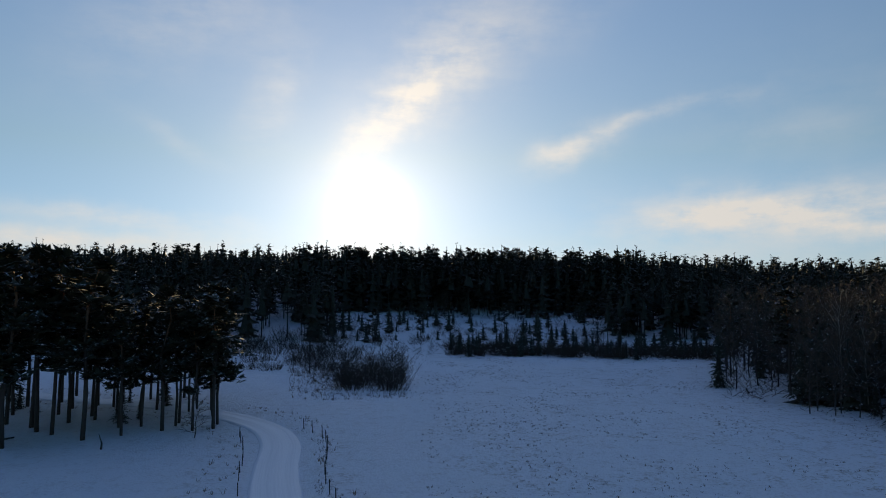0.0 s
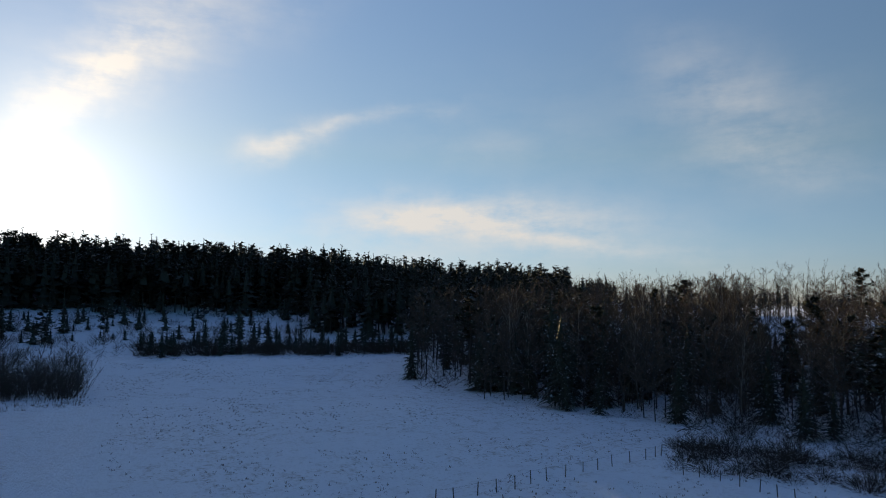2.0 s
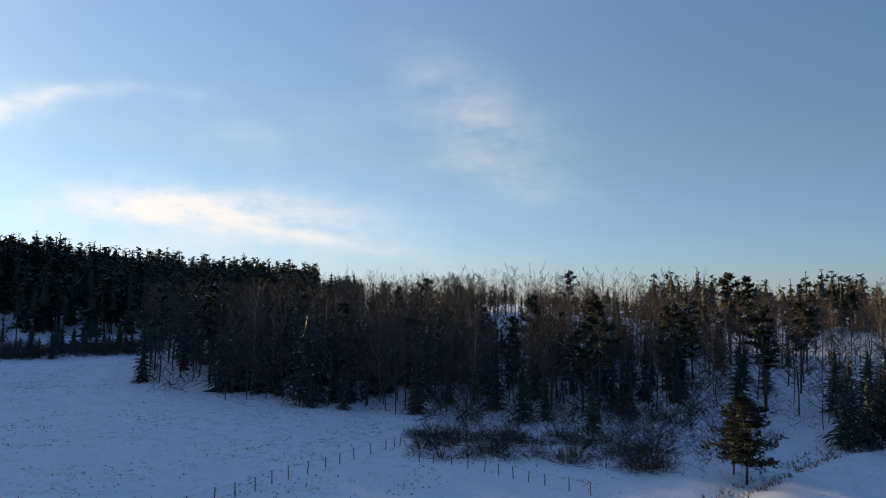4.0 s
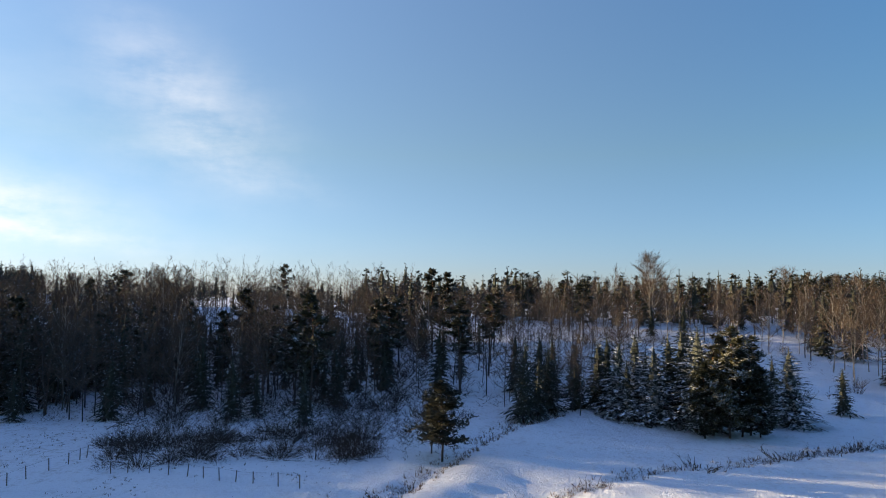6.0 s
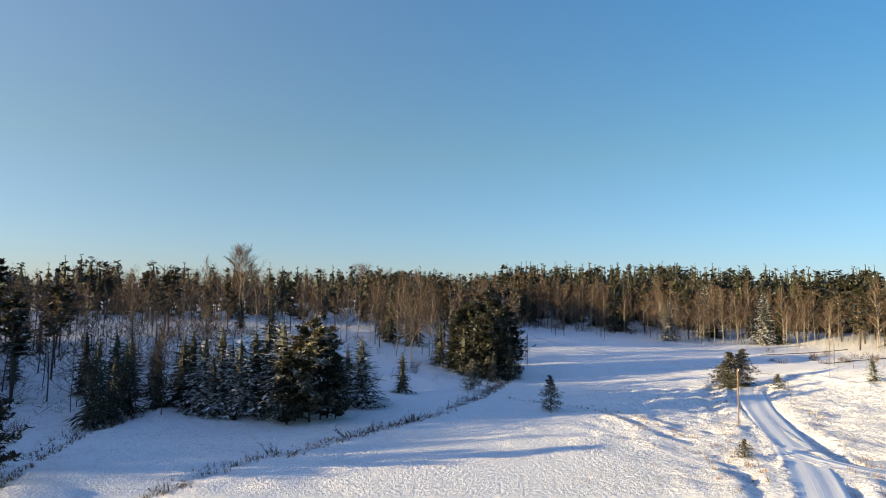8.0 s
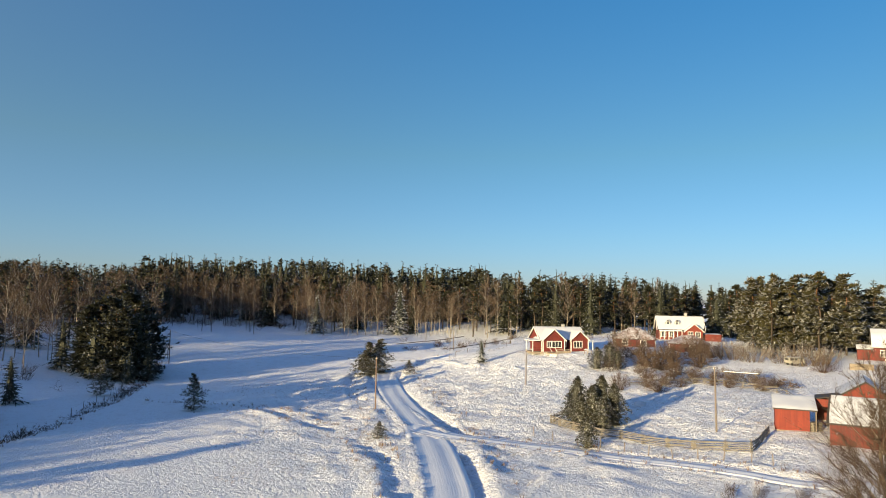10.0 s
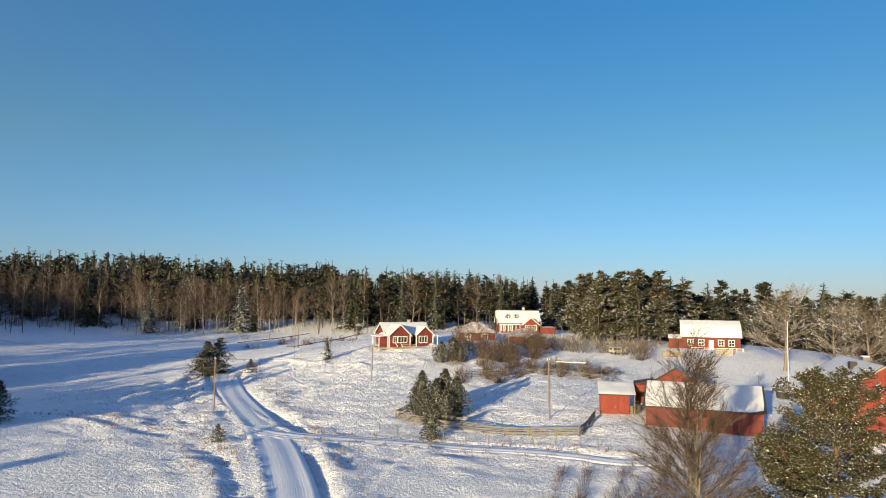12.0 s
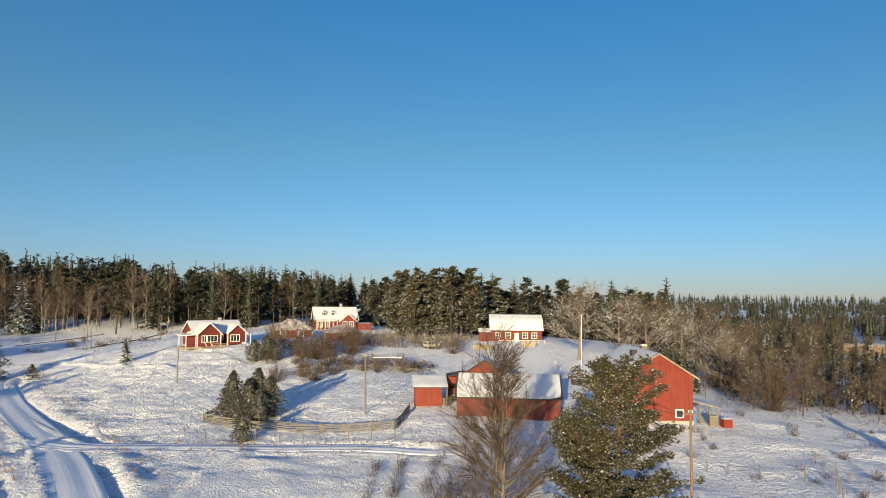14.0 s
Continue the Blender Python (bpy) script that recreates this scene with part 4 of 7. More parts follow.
stock("yard_birch", 1, lambda r: bare_shapes(10, r, 36, 0.08, 0.36, 1.0, 9, 8, 0.012, 0.0078, 3), YARD_BARK, TWIGS_GREY, "birch_tree", "large many-stemmed leafless birch in front of the sheds")
stock("yard_pine", 1, lambda r: lobed_pine_shapes(10, r), PINE_BARK, YARD_PINE, "pine_tree", "broad spreading pine with snowy needle tufts by the barn")


def polar(az, r):
    """A place by its distance and a bearing of the old survey, whose compass ran a little wide."""
    az = 1.77 + 0.979 * az
    return r * math.sin(radians(az)), r * math.cos(radians(az))


KEEP_OFF = []


def wood(count, az, r, kinds, heights, rng, gap=2.5, clear=()):
    """Scatter single trees over a stretch of the plan."""
    placed, tries = 0, 0
    while placed < count and tries < count * 30:
        tries += 1
        a = rng.uniform(*az)
        d = math.sqrt(rng.uniform(r[0] ** 2, r[1] ** 2))
        x, y = polar(a, d)
        if any((x - p) ** 2 + (y - q) ** 2 < gap ** 2 for p, q in KEEP_OFF) or any((x - p) ** 2 + (y - q) ** 2 < s * s for p, q, s in clear):
            continue
        KEEP_OFF.append((x, y))
        k = rng.choices([q for q, _ in kinds], [w for _, w in kinds])[0]
        lo, hi = heights.get(k, heights["all"])
        plant(k, x, y, rng.uniform(lo, hi), squeeze=rng.uniform(0.85, 1.15))
        placed += 1


def shape_arrays(shape):
    v = np.array(shape.v, float)
    f = np.array([q for q in shape.f if len(q) == 3] + [t for q in shape.f if len(q) == 4 for t in ((q[0], q[1], q[2]), (q[0], q[2], q[3]))], int)
    return v, f


def far_wood(name, label, spots, templates, mat, seed):
    """Distant trees joined into one mesh: spots are (x, y, height)."""
    rng = np.random.RandomState(seed)
    vs, fs, base = [], [], 0
    spots = np.array(spots)
    zs = terrain(spots[:, 0], spots[:, 1])[0]
    for (x, y, h), z in zip(spots, zs):
        v, f = templates[rng.randint(len(templates))]
        t, s = rng.uniform(0, 6.28), h / 10
        w = s * rng.uniform(0.95, 1.4)
        c, n = math.cos(t) * w, math.sin(t) * w
        vs.append(np.stack([v[:, 0] * c - v[:, 1] * n + x, v[:, 0] * n + v[:, 1] * c + y, v[:, 2] * s + z - 0.4], 1))
        fs.append(f + base)
        base += len(v)
    v, f = np.concatenate(vs), np.concatenate(fs)
    me = bpy.data.meshes.new(name)
    me.vertices.add(len(v))
    me.vertices.foreach_set("co", v.ravel().astype(np.float32))
    me.loops.add(f.size)
    me.loops.foreach_set("vertex_index", f.ravel().astype(np.int32))
    me.polygons.add(len(f))
    me.polygons.foreach_set("loop_start", np.arange(0, f.size, 3, dtype=np.int32))
    me.update(calc_edges=True)
    me.materials.append(mat)
    tagged(new(name, me), label, "forest", kind="stuff")


def spread(count, az, r, heights, rng, lift=0.0):
    out = []
    for _ in range(count):
        d = math.sqrt(rng.uniform(r[0] ** 2, r[1] ** 2))
        x, y = polar(rng.uniform(*az), d)
        out.append((x, y, rng.uniform(*heights)))
    return out

# ---- woods and single trees ----
rng = random.Random(21)
stock("dead_trunk", 1, lambda r: bare_shapes(10, r, 5, 0.4, 0.10, 0.5, 2, 1, 0.014, 0.012), SPRUCE_BARK, TWIGS, "dead_trunk", "broken dead tree trunk in the clearing")


def put(kind, az, r, h, **more):
    x, y = polar(az, r)
    KEEP_OFF.append((x, y))
    return plant(kind, x, y, h, **more)


def plant_single_trees():
    # on the stream bank
    for az, r, h in ((89.2, 92, 10.6), (86.3, 95, 10.5), (84.6, 99, 9.5), (87.6, 99, 11.5), (91.3, 96, 12.5), (92.6, 91, 13.2), (78.4, 88, 9.0), (82.8, 97, 8.0), (90.3, 100, 11.0), (85.4, 101, 10.5), (88.4, 95, 9.5), (92.0, 99, 12.0), (87.0, 92.5, 8.0), (80.5, 95, 8.5)):
        put("spruce" if az < 86 or 90 < az < 92 else "snowy_spruce", az, r, h, squeeze=1.3)
    put("full_pine", 94.8, 87.5, 13.4, variant=0)
    put("full_pine", 96.3, 91, 12.0, variant=1)
    put("full_pine", 93.6, 88.5, 11.0, variant=2)
    for az, r, h in ((95.7, 89.5, 10.5), (93.0, 86.5, 9.0), (97.0, 90, 8.5), (94.2, 91.5, 12.0)):
        put("dark_pine", az, r, h)
    for az, r, h in ((108.9, 143, 13.0), (110.0, 141, 12.0), (111.0, 144, 14.0), (109.8, 147, 15.5), (107.9, 143, 11.0), (111.7, 142, 9.0), (106.9, 148, 10.0)):
        put("spruce", az, r, h, squeeze=1.25)
    put("snowy_spruce", 99.1, 100, 10.2, squeeze=1.5)
    put("spruce", 97.9, 104, 8.5)
    put("spruce", 102.6, 111, 6.6, squeeze=1.25)
    for az, r, h in ((109.4, 141, 15.5), (110.6, 146, 16.5), (108.3, 150, 15.0), (111.4, 150, 14.5), (112.1, 147, 11.0), (107.4, 146, 13.5)):
        put("dark_pine", az, r, h)
    put("spruce", 105.8, 150, 10.4, squeeze=1.2)
    put("young_pine", 108.5, 118, 5.6)
    put("spruce", 110.4, 136, 6.5)
    # in and beside the wood
    put("spruce", 34.6, 116, 17.2, squeeze=0.85)
    put("spruce", 37.9, 112, 6.4)
    put("spruce", 41.0, 112, 11)
    put("spruce", 35.3, 104, 14.5)
    put("spruce", 38.5, 98, 5.8)
    for az, r, h in ((53.9, 88, 8.2), (55.8, 90, 6.0), (59.7, 84, 7.5), (51.5, 98, 10.0), (67.2, 168, 17.5), (68.6, 165, 17.0), (66.2, 172, 14.0), (48.2, 205, 12.0), (56.0, 140, 11)):
        put("spruce", az, r, h)
    put("pine", 57.9, 215, 16.5)
    put("pine", 70.5, 150, 19.0)
    put("pine", 71.4, 156, 18.0)
    put("pine", 75.4, 120, 14.5)
    put("pine", 73.0, 110, 12)
    put("shade_pine", 71.5, 66.5, 7.9, squeeze=1.25, variant=0)
    put("shade_pine", 70.6, 69, 5.8, squeeze=1.2, variant=1)
    put("big_birch", 88.9, 200, 20.5, squeeze=1.0)
    put("big_birch", 99.0, 260, 17.0, squeeze=1.2)
    put("birch", 86.1, 195, 18.0, squeeze=0.6)
    # in the fields
    put("young_pine", 115.3, 101, 5.2, squeeze=1.0)
    put("young_pine", 129.6, 141, 6.8, squeeze=1.6)
    put("young_pine", 130.3, 143, 7.2, squeeze=1.4)
    put("young_pine", 129.1, 139, 4.8, squeeze=1.7)
    put("young_pine", 132.9, 134, 2.7, squeeze=1.5)
    put("snowy_spruce", 139.15, 136, 4.7, squeeze=1.3)
    put("young_pine", 130.45, 76, 1.9, squeeze=1.4)
    for az, r, h, w in ((147.0, 85, 4.6, 0.85), (147.3, 84.5, 5.9, 0.8), (148.5, 83, 5.0, 1.0), (149.3, 84.5, 6.0, 0.85), (150.3, 83.5, 5.0, 0.9), (149.4, 81.5, 3.8, 0.95), (147.6, 82.5, 3.6, 0.9)):
        put("juniper", az, r, h * 1.05, squeeze=w * 1.25)
    put("juniper", 148.15, 72.8, 3.3, squeeze=1.35)
    # by the farm
    put("yard_pine", 179.7, 43, 11.3, turn=40)
    put("full_pine", 209, 60, 6.5)
    put("yard_birch", 169.6, 45, 12.4, turn=15, squeeze=1.0)
    put("dead_trunk", -11.35, 143, 10.5)
    put("alder", -20.4, 83.5, 4.5, squeeze=1.8)


def plant_woods():
    mixed = [("alder", 66), ("birch", 10), ("spruce", 14), ("pine", 10)]
    tall = {"all": (14.5, 18.5), "spruce": (9, 17), "pine": (15, 19)}
    wood(26, (-37, -28), (86, 128), [("pine", 9), ("spruce", 1)], {"all": (18, 23), "spruce": (8, 14)}, rng, 3.0)
    wood(26, (-28, -18.6), (88, 120), [("pine", 1)], {"all": (14.5, 18.5)}, rng, 2.6)
    put("pine", -19.0, 90, 17.0, variant=2)
    wood(8, (-34, -20), (95, 118), [("spruce", 1)], {"all": (2.5, 6)}, rng, 2.0)
    # thickets below the ridge
    wood(40, (-13, -3.5), (124, 170), [("bush", 3), ("dark_bush", 1), ("alder", 1)], {"all": (1.4, 3.2), "dark_bush": (1.0, 1.8), "alder": (4, 7)}, rng, 1.8)
    wood(22, (-8.5, -3.5), (122, 138), [("bush", 3), ("alder", 4)], {"all": (4.0, 7.5), "bush": (2.0, 3.6)}, rng, 1.2)
    wood(30, (-21, -7), (165, 205), [("bush", 3), ("alder", 1)], {"all": (3, 6)}, rng, 2.2)
    wood(70, (0.5, 23), (178, 193), [("spruce", 3), ("dark_bush", 4), ("bush", 2), ("alder", 2)], {"all": (3.0, 7.5), "bush": (2, 4), "dark_bush": (1.5, 3.5)}, rng, 1.8)
    wood(64, (-10, 14), (194, 264), [("spruce", 3), ("pine", 2), ("bush", 1), ("dark_bush", 4), ("alder", 2)], {"all": (2.5, 6.5), "pine": (5, 11), "bush": (1.8, 3.5), "dark_bush": (1.2, 2.6)}, rng, 3.0)
    # mixed wood on the slope
    wood(50, (22.5, 36), (138, 190), mixed, tall, rng, 3.2)
    wood(26, (27, 40), (119, 142), mixed, tall, rng, 3.2)
    wood(60, (36, 50), (105, 175), mixed, {"all": (14, 18), "spruce": (7, 15), "pine": (14, 18)}, rng, 2.7)
    wood(84, (50, 68), (92, 165), mixed, {"all": (10.5, 15), "spruce": (6, 12), "pine": (12, 16)}, rng, 2.6)
    wood(36, (66, 76), (105, 165), mixed, {"all": (9, 14), "spruce": (6, 12), "pine": (12, 16)}, rng, 3.5)
    hedge = spread(230, (0.5, 24.5), (181, 197), (1.4, 3.4), rng) + spread(60, (-20, -8), (150, 200), (1.2, 2.8), rng) + spread(170, (-11, 16), (197, 262), (0.8, 2.8), rng)
    far_wood("thicket", "dark brown hedge of scrub along the far edge of the field", hedge, [shape_arrays(bush_shape(10, 16, 26, random.Random(170 + i), 0.16)) for i in range(3)], TWIGS_GREY, 25)
    stand = spread(18, (-9.2, -3.8), (122, 141), (3.2, 6.8), rng)
    far_wood("thicket", "tall dark alder thicket at the corner of the field", stand, [shape_arrays(bush_shape(10, 9, 30, random.Random(180 + i), 0.06)) for i in range(3)], TWIGS_GREY, 26)
    young = spread(60, (1, 24), (183, 200), (2.0, 6.5), rng) + spread(80, (-11, 15), (200, 262), (2.0, 8.5), rng)
    far_wood("young_conifers", "young dark spruces on the snowy slope below the ridge", young, [shape_arrays(far_conifer(random.Random(190 + i), 8, 6, 3.2)) for i in range(3)], SPRUCE, 27)
    belt = spread(150, (44.5, 66), (67, 80.5), (1.1, 2.5), rng)
    far_wood("thicket", "dense low dark thicket at the foot of the wood", belt, [shape_arrays(dome_bush(10, 20, 40, 5, 0.14, random.Random(160 + i))) for i in range(4)], TWIGS_GREY, 15)
    wood(40, (46, 74), (84, 125), [("bush", 1)], {"all": (1.5, 3.0)}, rng, 2.0)
    wood(18, (76.5, 85), (90, 114), [("alder", 4), ("snowy_spruce", 1), ("spruce", 2)], {"all": (6.5, 10.5)}, rng, 2.0)
    for az, r0, r1 in (((28.5, 36), 110, 121), ((35.5, 43), 101, 110), ((42, 50), 94, 104)):
        wood(11, az, (r0, r1), [("alder", 8), ("birch", 1), ("spruce", 2)], {"all": (10, 14.5), "spruce": (4, 9)}, rng, 2.4)
    # open slope above the stream
    wood(34, (75, 88), (105, 165), [("birch", 1), ("alder", 1)], {"all": (7, 12)}, rng, 4.0)
    wood(16, (76, 104), (110, 180), [("bush", 1)], {"all": (1.5, 3.0)}, rng, 3.0)
    wood(80, (76, 101), (165, 235), [("birch", 7), ("alder", 2), ("pine", 2), ("spruce", 1)], {"all": (11, 15.5), "pine": (11, 15), "spruce": (8, 13)}, rng, 3.5)
    wood(60, (100, 112), (168, 240), [("birch", 6), ("pine", 3), ("spruce", 1)], {"all": (13, 18)}, rng, 3.5)
    wood(8, (102, 107), (145, 165), [("birch", 1)], {"all": (13, 16)}, rng, 3.0)
    # edge of the wood beyond the north field
    wood(48, (112, 124), (254, 285), [("birch", 8), ("pine", 4), ("spruce", 3)], {"all": (13, 19), "spruce": (13, 21), "pine": (15, 20)}, rng, 3.0)
    wood(52, (124, 138), (232, 268), [("birch", 8), ("pine", 4), ("spruce", 3), ("snowy_spruce", 1)], {"all": (13, 18), "spruce": (13, 20), "pine": (15, 20)}, rng, 3.0)
    wood(46, (138, 152), (212, 250), [("birch", 3), ("pine", 6), ("spruce", 4)], {"all": (14, 18.5), "spruce": (13, 20)}, rng, 3.0)
    wood(34, (150, 161), (203, 240), [("pine", 5), ("spruce", 4), ("birch", 1)], {"all": (13, 17), "spruce": (12, 19)}, rng, 3.0)
    wood(26, (160.5, 167.3), (154, 190), [("full_pine", 3), ("spruce", 2)], {"all": (13.5, 17.5)}, rng, 3.2)
    wood(56, (167, 183.5), (172, 225), [("full_pine", 2), ("spruce", 4), ("pine", 3)], {"all": (13, 17), "spruce": (13, 19.5)}, rng, 3.0)
    wood(24, (112, 124), (249, 262), [("birch", 1)], {"all": (12, 16.5)}, rng, 2.5)
    wood(30, (124, 139), (226, 240), [("birch", 1)], {"all": (11, 16)}, rng, 2.5)
    # frosted trees round the farm
    for az, r, h in ((176.4, 131, 12.3), (182.0, 128, 12.0), (184.6, 134, 11.0), (179.8, 140, 10.5), (187.6, 122, 9.0)):
        put("frosted_oak", az, r, h, squeeze=1.05)
    wood(10, (179, 188), (136, 165), [("snowy_alder", 1), ("full_pine", 1)], {"all": (9, 12.5)}, rng, 3.5)
    wood(40, (187, 205), (100, 150), [("snowy_alder", 4), ("round_bush", 2), ("bush", 1), ("alder", 3), ("full_pine", 2)], {"all": (5, 8.5), "bush": (2.5, 4), "snowy_bush": (2.5, 4.5)}, rng, 2.8)
    wood(46, (183, 194.6), (150, 235), [("snowy_alder", 2), ("alder", 6), ("snowy_spruce", 2), ("full_pine", 4)], {"all": (7, 11)}, rng, 3.5)
    wood(26, (185, 201), (62, 97), [("bush", 2), ("round_bush", 1)], {"all": (0.45, 1.1)}, rng, 2.0)
    # garden shrubs
    wood(7, (150, 155.5), (126, 146), [("snowy_alder", 1)], {"all": (3.4, 5.0)}, rng, 2.4)
    wood(8, (156, 163), (114, 124), [("round_bush", 1), ("snowy_bush", 1)], {"all": (1.4, 2.3)}, rng, 2.2)
    wood(11, (149.5, 156), (108, 124), [("round_bush", 3), ("bush", 1)], {"all": (1.8, 3.4)}, rng, 2.5)
    wood(14, (155, 162), (112, 122), [("round_bush", 1)], {"all": (1.4, 2.4)}, rng, 2.5)
    put("juniper", 148.9, 126, 4.2, squeeze=1.5)
    put("juniper", 149.9, 127, 4.6, squeeze=1.5)
    put("juniper", 150.6, 125.5, 3.4, squeeze=1.5)
    put("round_bush", 153.6, 127, 4.4)
    put("round_bush", 152.8, 128.5, 3.8)
    put("round_bush", 154.2, 126, 4.4)
    put("round_bush", 152.6, 130, 4.2)
    put("round_bush", 155.0, 129, 4.0)
    put("round_bush", 165.7, 133, 3.4)
    wood(10, (158.5, 166), (140, 150), [("snowy_bush", 1)], {"all": (2.5, 4.5)}, rng, 2.0)
    wood(8, (164, 172), (47, 60), [("bush", 1)], {"all": (1.5, 2.8)}, rng, 1.5)
    wood(12, (150, 158), (130, 147), [("snowy_alder", 2), ("round_bush", 2)], {"all": (3, 4.6)}, rng, 2.2)
    wood(26, (132, 152), (178, 212), [("bush", 2), ("round_bush", 2)], {"all": (1.2, 2.4)}, rng, 2.5)
    wood(16, (112, 124), (246, 256), [("bush", 1)], {"all": (1.5, 3)}, rng, 2.0)
    # along the stream and the ditch
    q = dense(STREAM_LINE, 1.0)
    brush = []
    for k in sorted(list(range(14, len(q) - 50)) * 4):
        if rng.random() < 0.85:
            x, y = q[k] + np.array([rng.uniform(-0.4, 0.4), rng.uniform(-0.4, 0.4)])
            brush.append((x, y, (rng.uniform(0.4, 0.9) if rng.random() < 0.96 else rng.uniform(1.1, 1.9))))
    q = dense(DITCH_LINE, 1.0)
    for k in range(2, len(q), 2):
        x, y = q[k] + np.array([rng.uniform(-0.6, 0.6), rng.uniform(-0.8, 0.4)])
        brush.append((x, y, rng.uniform(0.5, 1.3)))
    q = dense([(-14.9, 84.6), (-11.6, 78.4), (-10.4, 73.7), (-9.5, 66.3), (-8.4, 59.3), (-6.0, 50.2)], 0.6)
    for k in range(len(q)):
        brush.append((q[k][0] + rng.uniform(-0.5, 0.5), q[k][1], rng.uniform(0.25, 0.7)))
    far_wood("stream_brush", "low dark brush and dead weeds along the stream", brush, [shape_arrays(bush_shape(10, 15, 15, random.Random(30 + i), 0.32)) for i in range(3)], TWIGS_GREY, 12)


def plant_far_woods():
    r = random.Random(5)
    fir = [shape_arrays(far_conifer(random.Random(50 + i), 9, 5, 1.9 + 0.3 * i)) for i in range(4)]
    crowned = [shape_arrays(far_pine(random.Random(40 + i), 34, 3, 0.24 + 0.05 * i, 2.0 + 0.1 * i, 1.3)) for i in range(5)]
    small = [shape_arrays(far_conifer(random.Random(60 + i), 6, 5, 2.4)) for i in range(2)] + [shape_arrays(far_pine(random.Random(64 + i), 22, 3, 0.2, 2.3, 1.5)) for i in range(2)]
    def bare_far(i):
        t, c = bare_shapes(10, random.Random(90 + i), 8, 0.2, 0.32, 0.9, 4, 3, 0.006, 0.015, 1, True)
        a, b = shape_arrays(t), shape_arrays(c)
        return np.concatenate([a[0], b[0]]), np.concatenate([a[1], b[1] + len(a[0])])
    bares = [bare_far(i) for i in range(3)]
    def scrub_far(i):
        t, c = bare_shapes(10, random.Random(120 + i), 7, 0.1, 0.44, 0.9, 3, 1, 0.012, 0.055, 1, True)
        return shape_arrays(c)
    scrub = [scrub_far(i) for i in range(3)]
    label = "distant snow-dusted conifer wood covering the ridge"
    ridge = spread(520, (-46, -9), (203, 320), (15, 20), r) + spread(420, (-9, 15), (252, 320), (16, 21), r) + spread(150, (-13, 17), (262, 300), (20, 22.5), r) + spread(520, (14, 36), (208, 330), (14, 19.5), r)
    ridge += spread(640, (-46, -6), (320, 520), (11, 15), r) + spread(620, (-7, 18), (320, 540), (11, 15), r) + spread(420, (17, 40), (330, 520), (11, 15), r)
    far_wood("far_woods", label, ridge, fir + crowned * 2, FAR_NEEDLES, 1)
    behind = spread(150, (34, 66), (250, 340), (9, 13), r) + spread(300, (64, 104), (215, 330), (12, 19), r) + spread(150, (100, 113), (245, 340), (14, 19), r)
    far_wood("far_woods", label, behind, crowned * 2 + fir, PINE, 2)
    # conifers added behind the bare trees to keep low sun off the pasture
    inner = spread(95, (25, 46), (142, 200), (8, 13), r) + spread(60, (29, 48), (114, 150), (8, 14), r) + spread(90, (46, 67), (102, 168), (6, 11), r)
    far_wood("inner_conifers", "dark conifers added thick inside the mixed woods to block the low sun", inner, fir + crowned[:2], SPRUCE, 14)
    brown = spread(260, (23, 45), (165, 290), (10, 17), r) + spread(290, (44, 70), (165, 290), (10, 17.5), r) + spread(150, (40, 66), (100, 165), (9, 14), r) + spread(60, (66, 77), (150, 200), (11, 15), r) + spread(150, (70, 104), (190, 300), (8, 15), r) + spread(150, (104, 135), (225, 310), (12, 16.5), r) + spread(330, (181, 196), (180, 400), (6, 10), r) + spread(160, (190, 207), (320, 460), (7, 12), r)
    far_wood("far_bare_woods", "distant leafless brown wood", brown, bares, TWIGS, 3)
    north = spread(170, (111, 126), (280, 350), (17, 23), r) + spread(180, (124, 140), (262, 330), (17, 22.5), r) + spread(200, (138, 162), (244, 320), (15, 20.5), r) + spread(150, (158, 183), (222, 300), (13, 18), r)
    far_wood("far_woods", label, north, crowned + fir, PINE, 4)
    far_wood("undergrowth", "brown scrub and saplings on the open slope and under the far woods", spread(120, (78, 106), (120, 185), (1.0, 2.6), r) + spread(220, (76, 112), (165, 245), (1.5, 4), r) + spread(200, (112, 140), (238, 300), (1.5, 4), r) + spread(170, (178, 208), (300, 380), (2, 5), r), scrub, TWIGS, 18)
    far_wood("undergrowth", "dark leafless undergrowth between the trees of the wood", spread(480, (44, 70), (86, 175), (2.5, 6.5), r) + spread(240, (68, 88), (95, 175), (1.5, 4), r) + spread(230, (57, 73), (73, 98), (1.2, 3.0), r) + spread(200, (45, 66), (79, 97), (1.2, 3.2), r) + spread(130, (61, 71.5), (65, 86), (0.9, 2.2), r) + spread(380, (23, 46), (118, 190), (2, 5.5), r) + spread(50, (28, 43), (108, 120), (1, 2.6), r) + spread(50, (38, 50), (95, 108), (1, 2.6), r) + spread(90, (-12, -3.5), (124, 165), (2.5, 5), r) + spread(130, (-20, 12), (188, 262), (2, 4.5), r) + spread(190, (-4, 24), (178, 193), (1.2, 4), r), scrub, TWIGS_GREY, 8)
    # mostly occluders: dark conifers that fill the scrub's gaps with shadow
    far_wood("inner_conifers", "dark conifers added in the scrub beyond the barn to deepen its shadows", spread(190, (183, 203), (112, 215), (4, 8.5), r), fir + crowned[:2], SPRUCE, 19)
    far_wood("undergrowth", "dense dark brown scrub beyond the barn", spread(170, (184, 203), (108, 220), (4, 7), r) + spread(120, (187, 207), (98, 140), (2, 4), r), scrub, TWIGS_GREY, 9)
    far_wood("frosted_scrub", "frosted pale twigs of the scrub beyond the barn", spread(190, (184, 205), (104, 200), (4.5, 8.0), r) + spread(70, (188, 208), (97, 120), (2.5, 4.5), r), bares, FROST_TWIGS, 29)
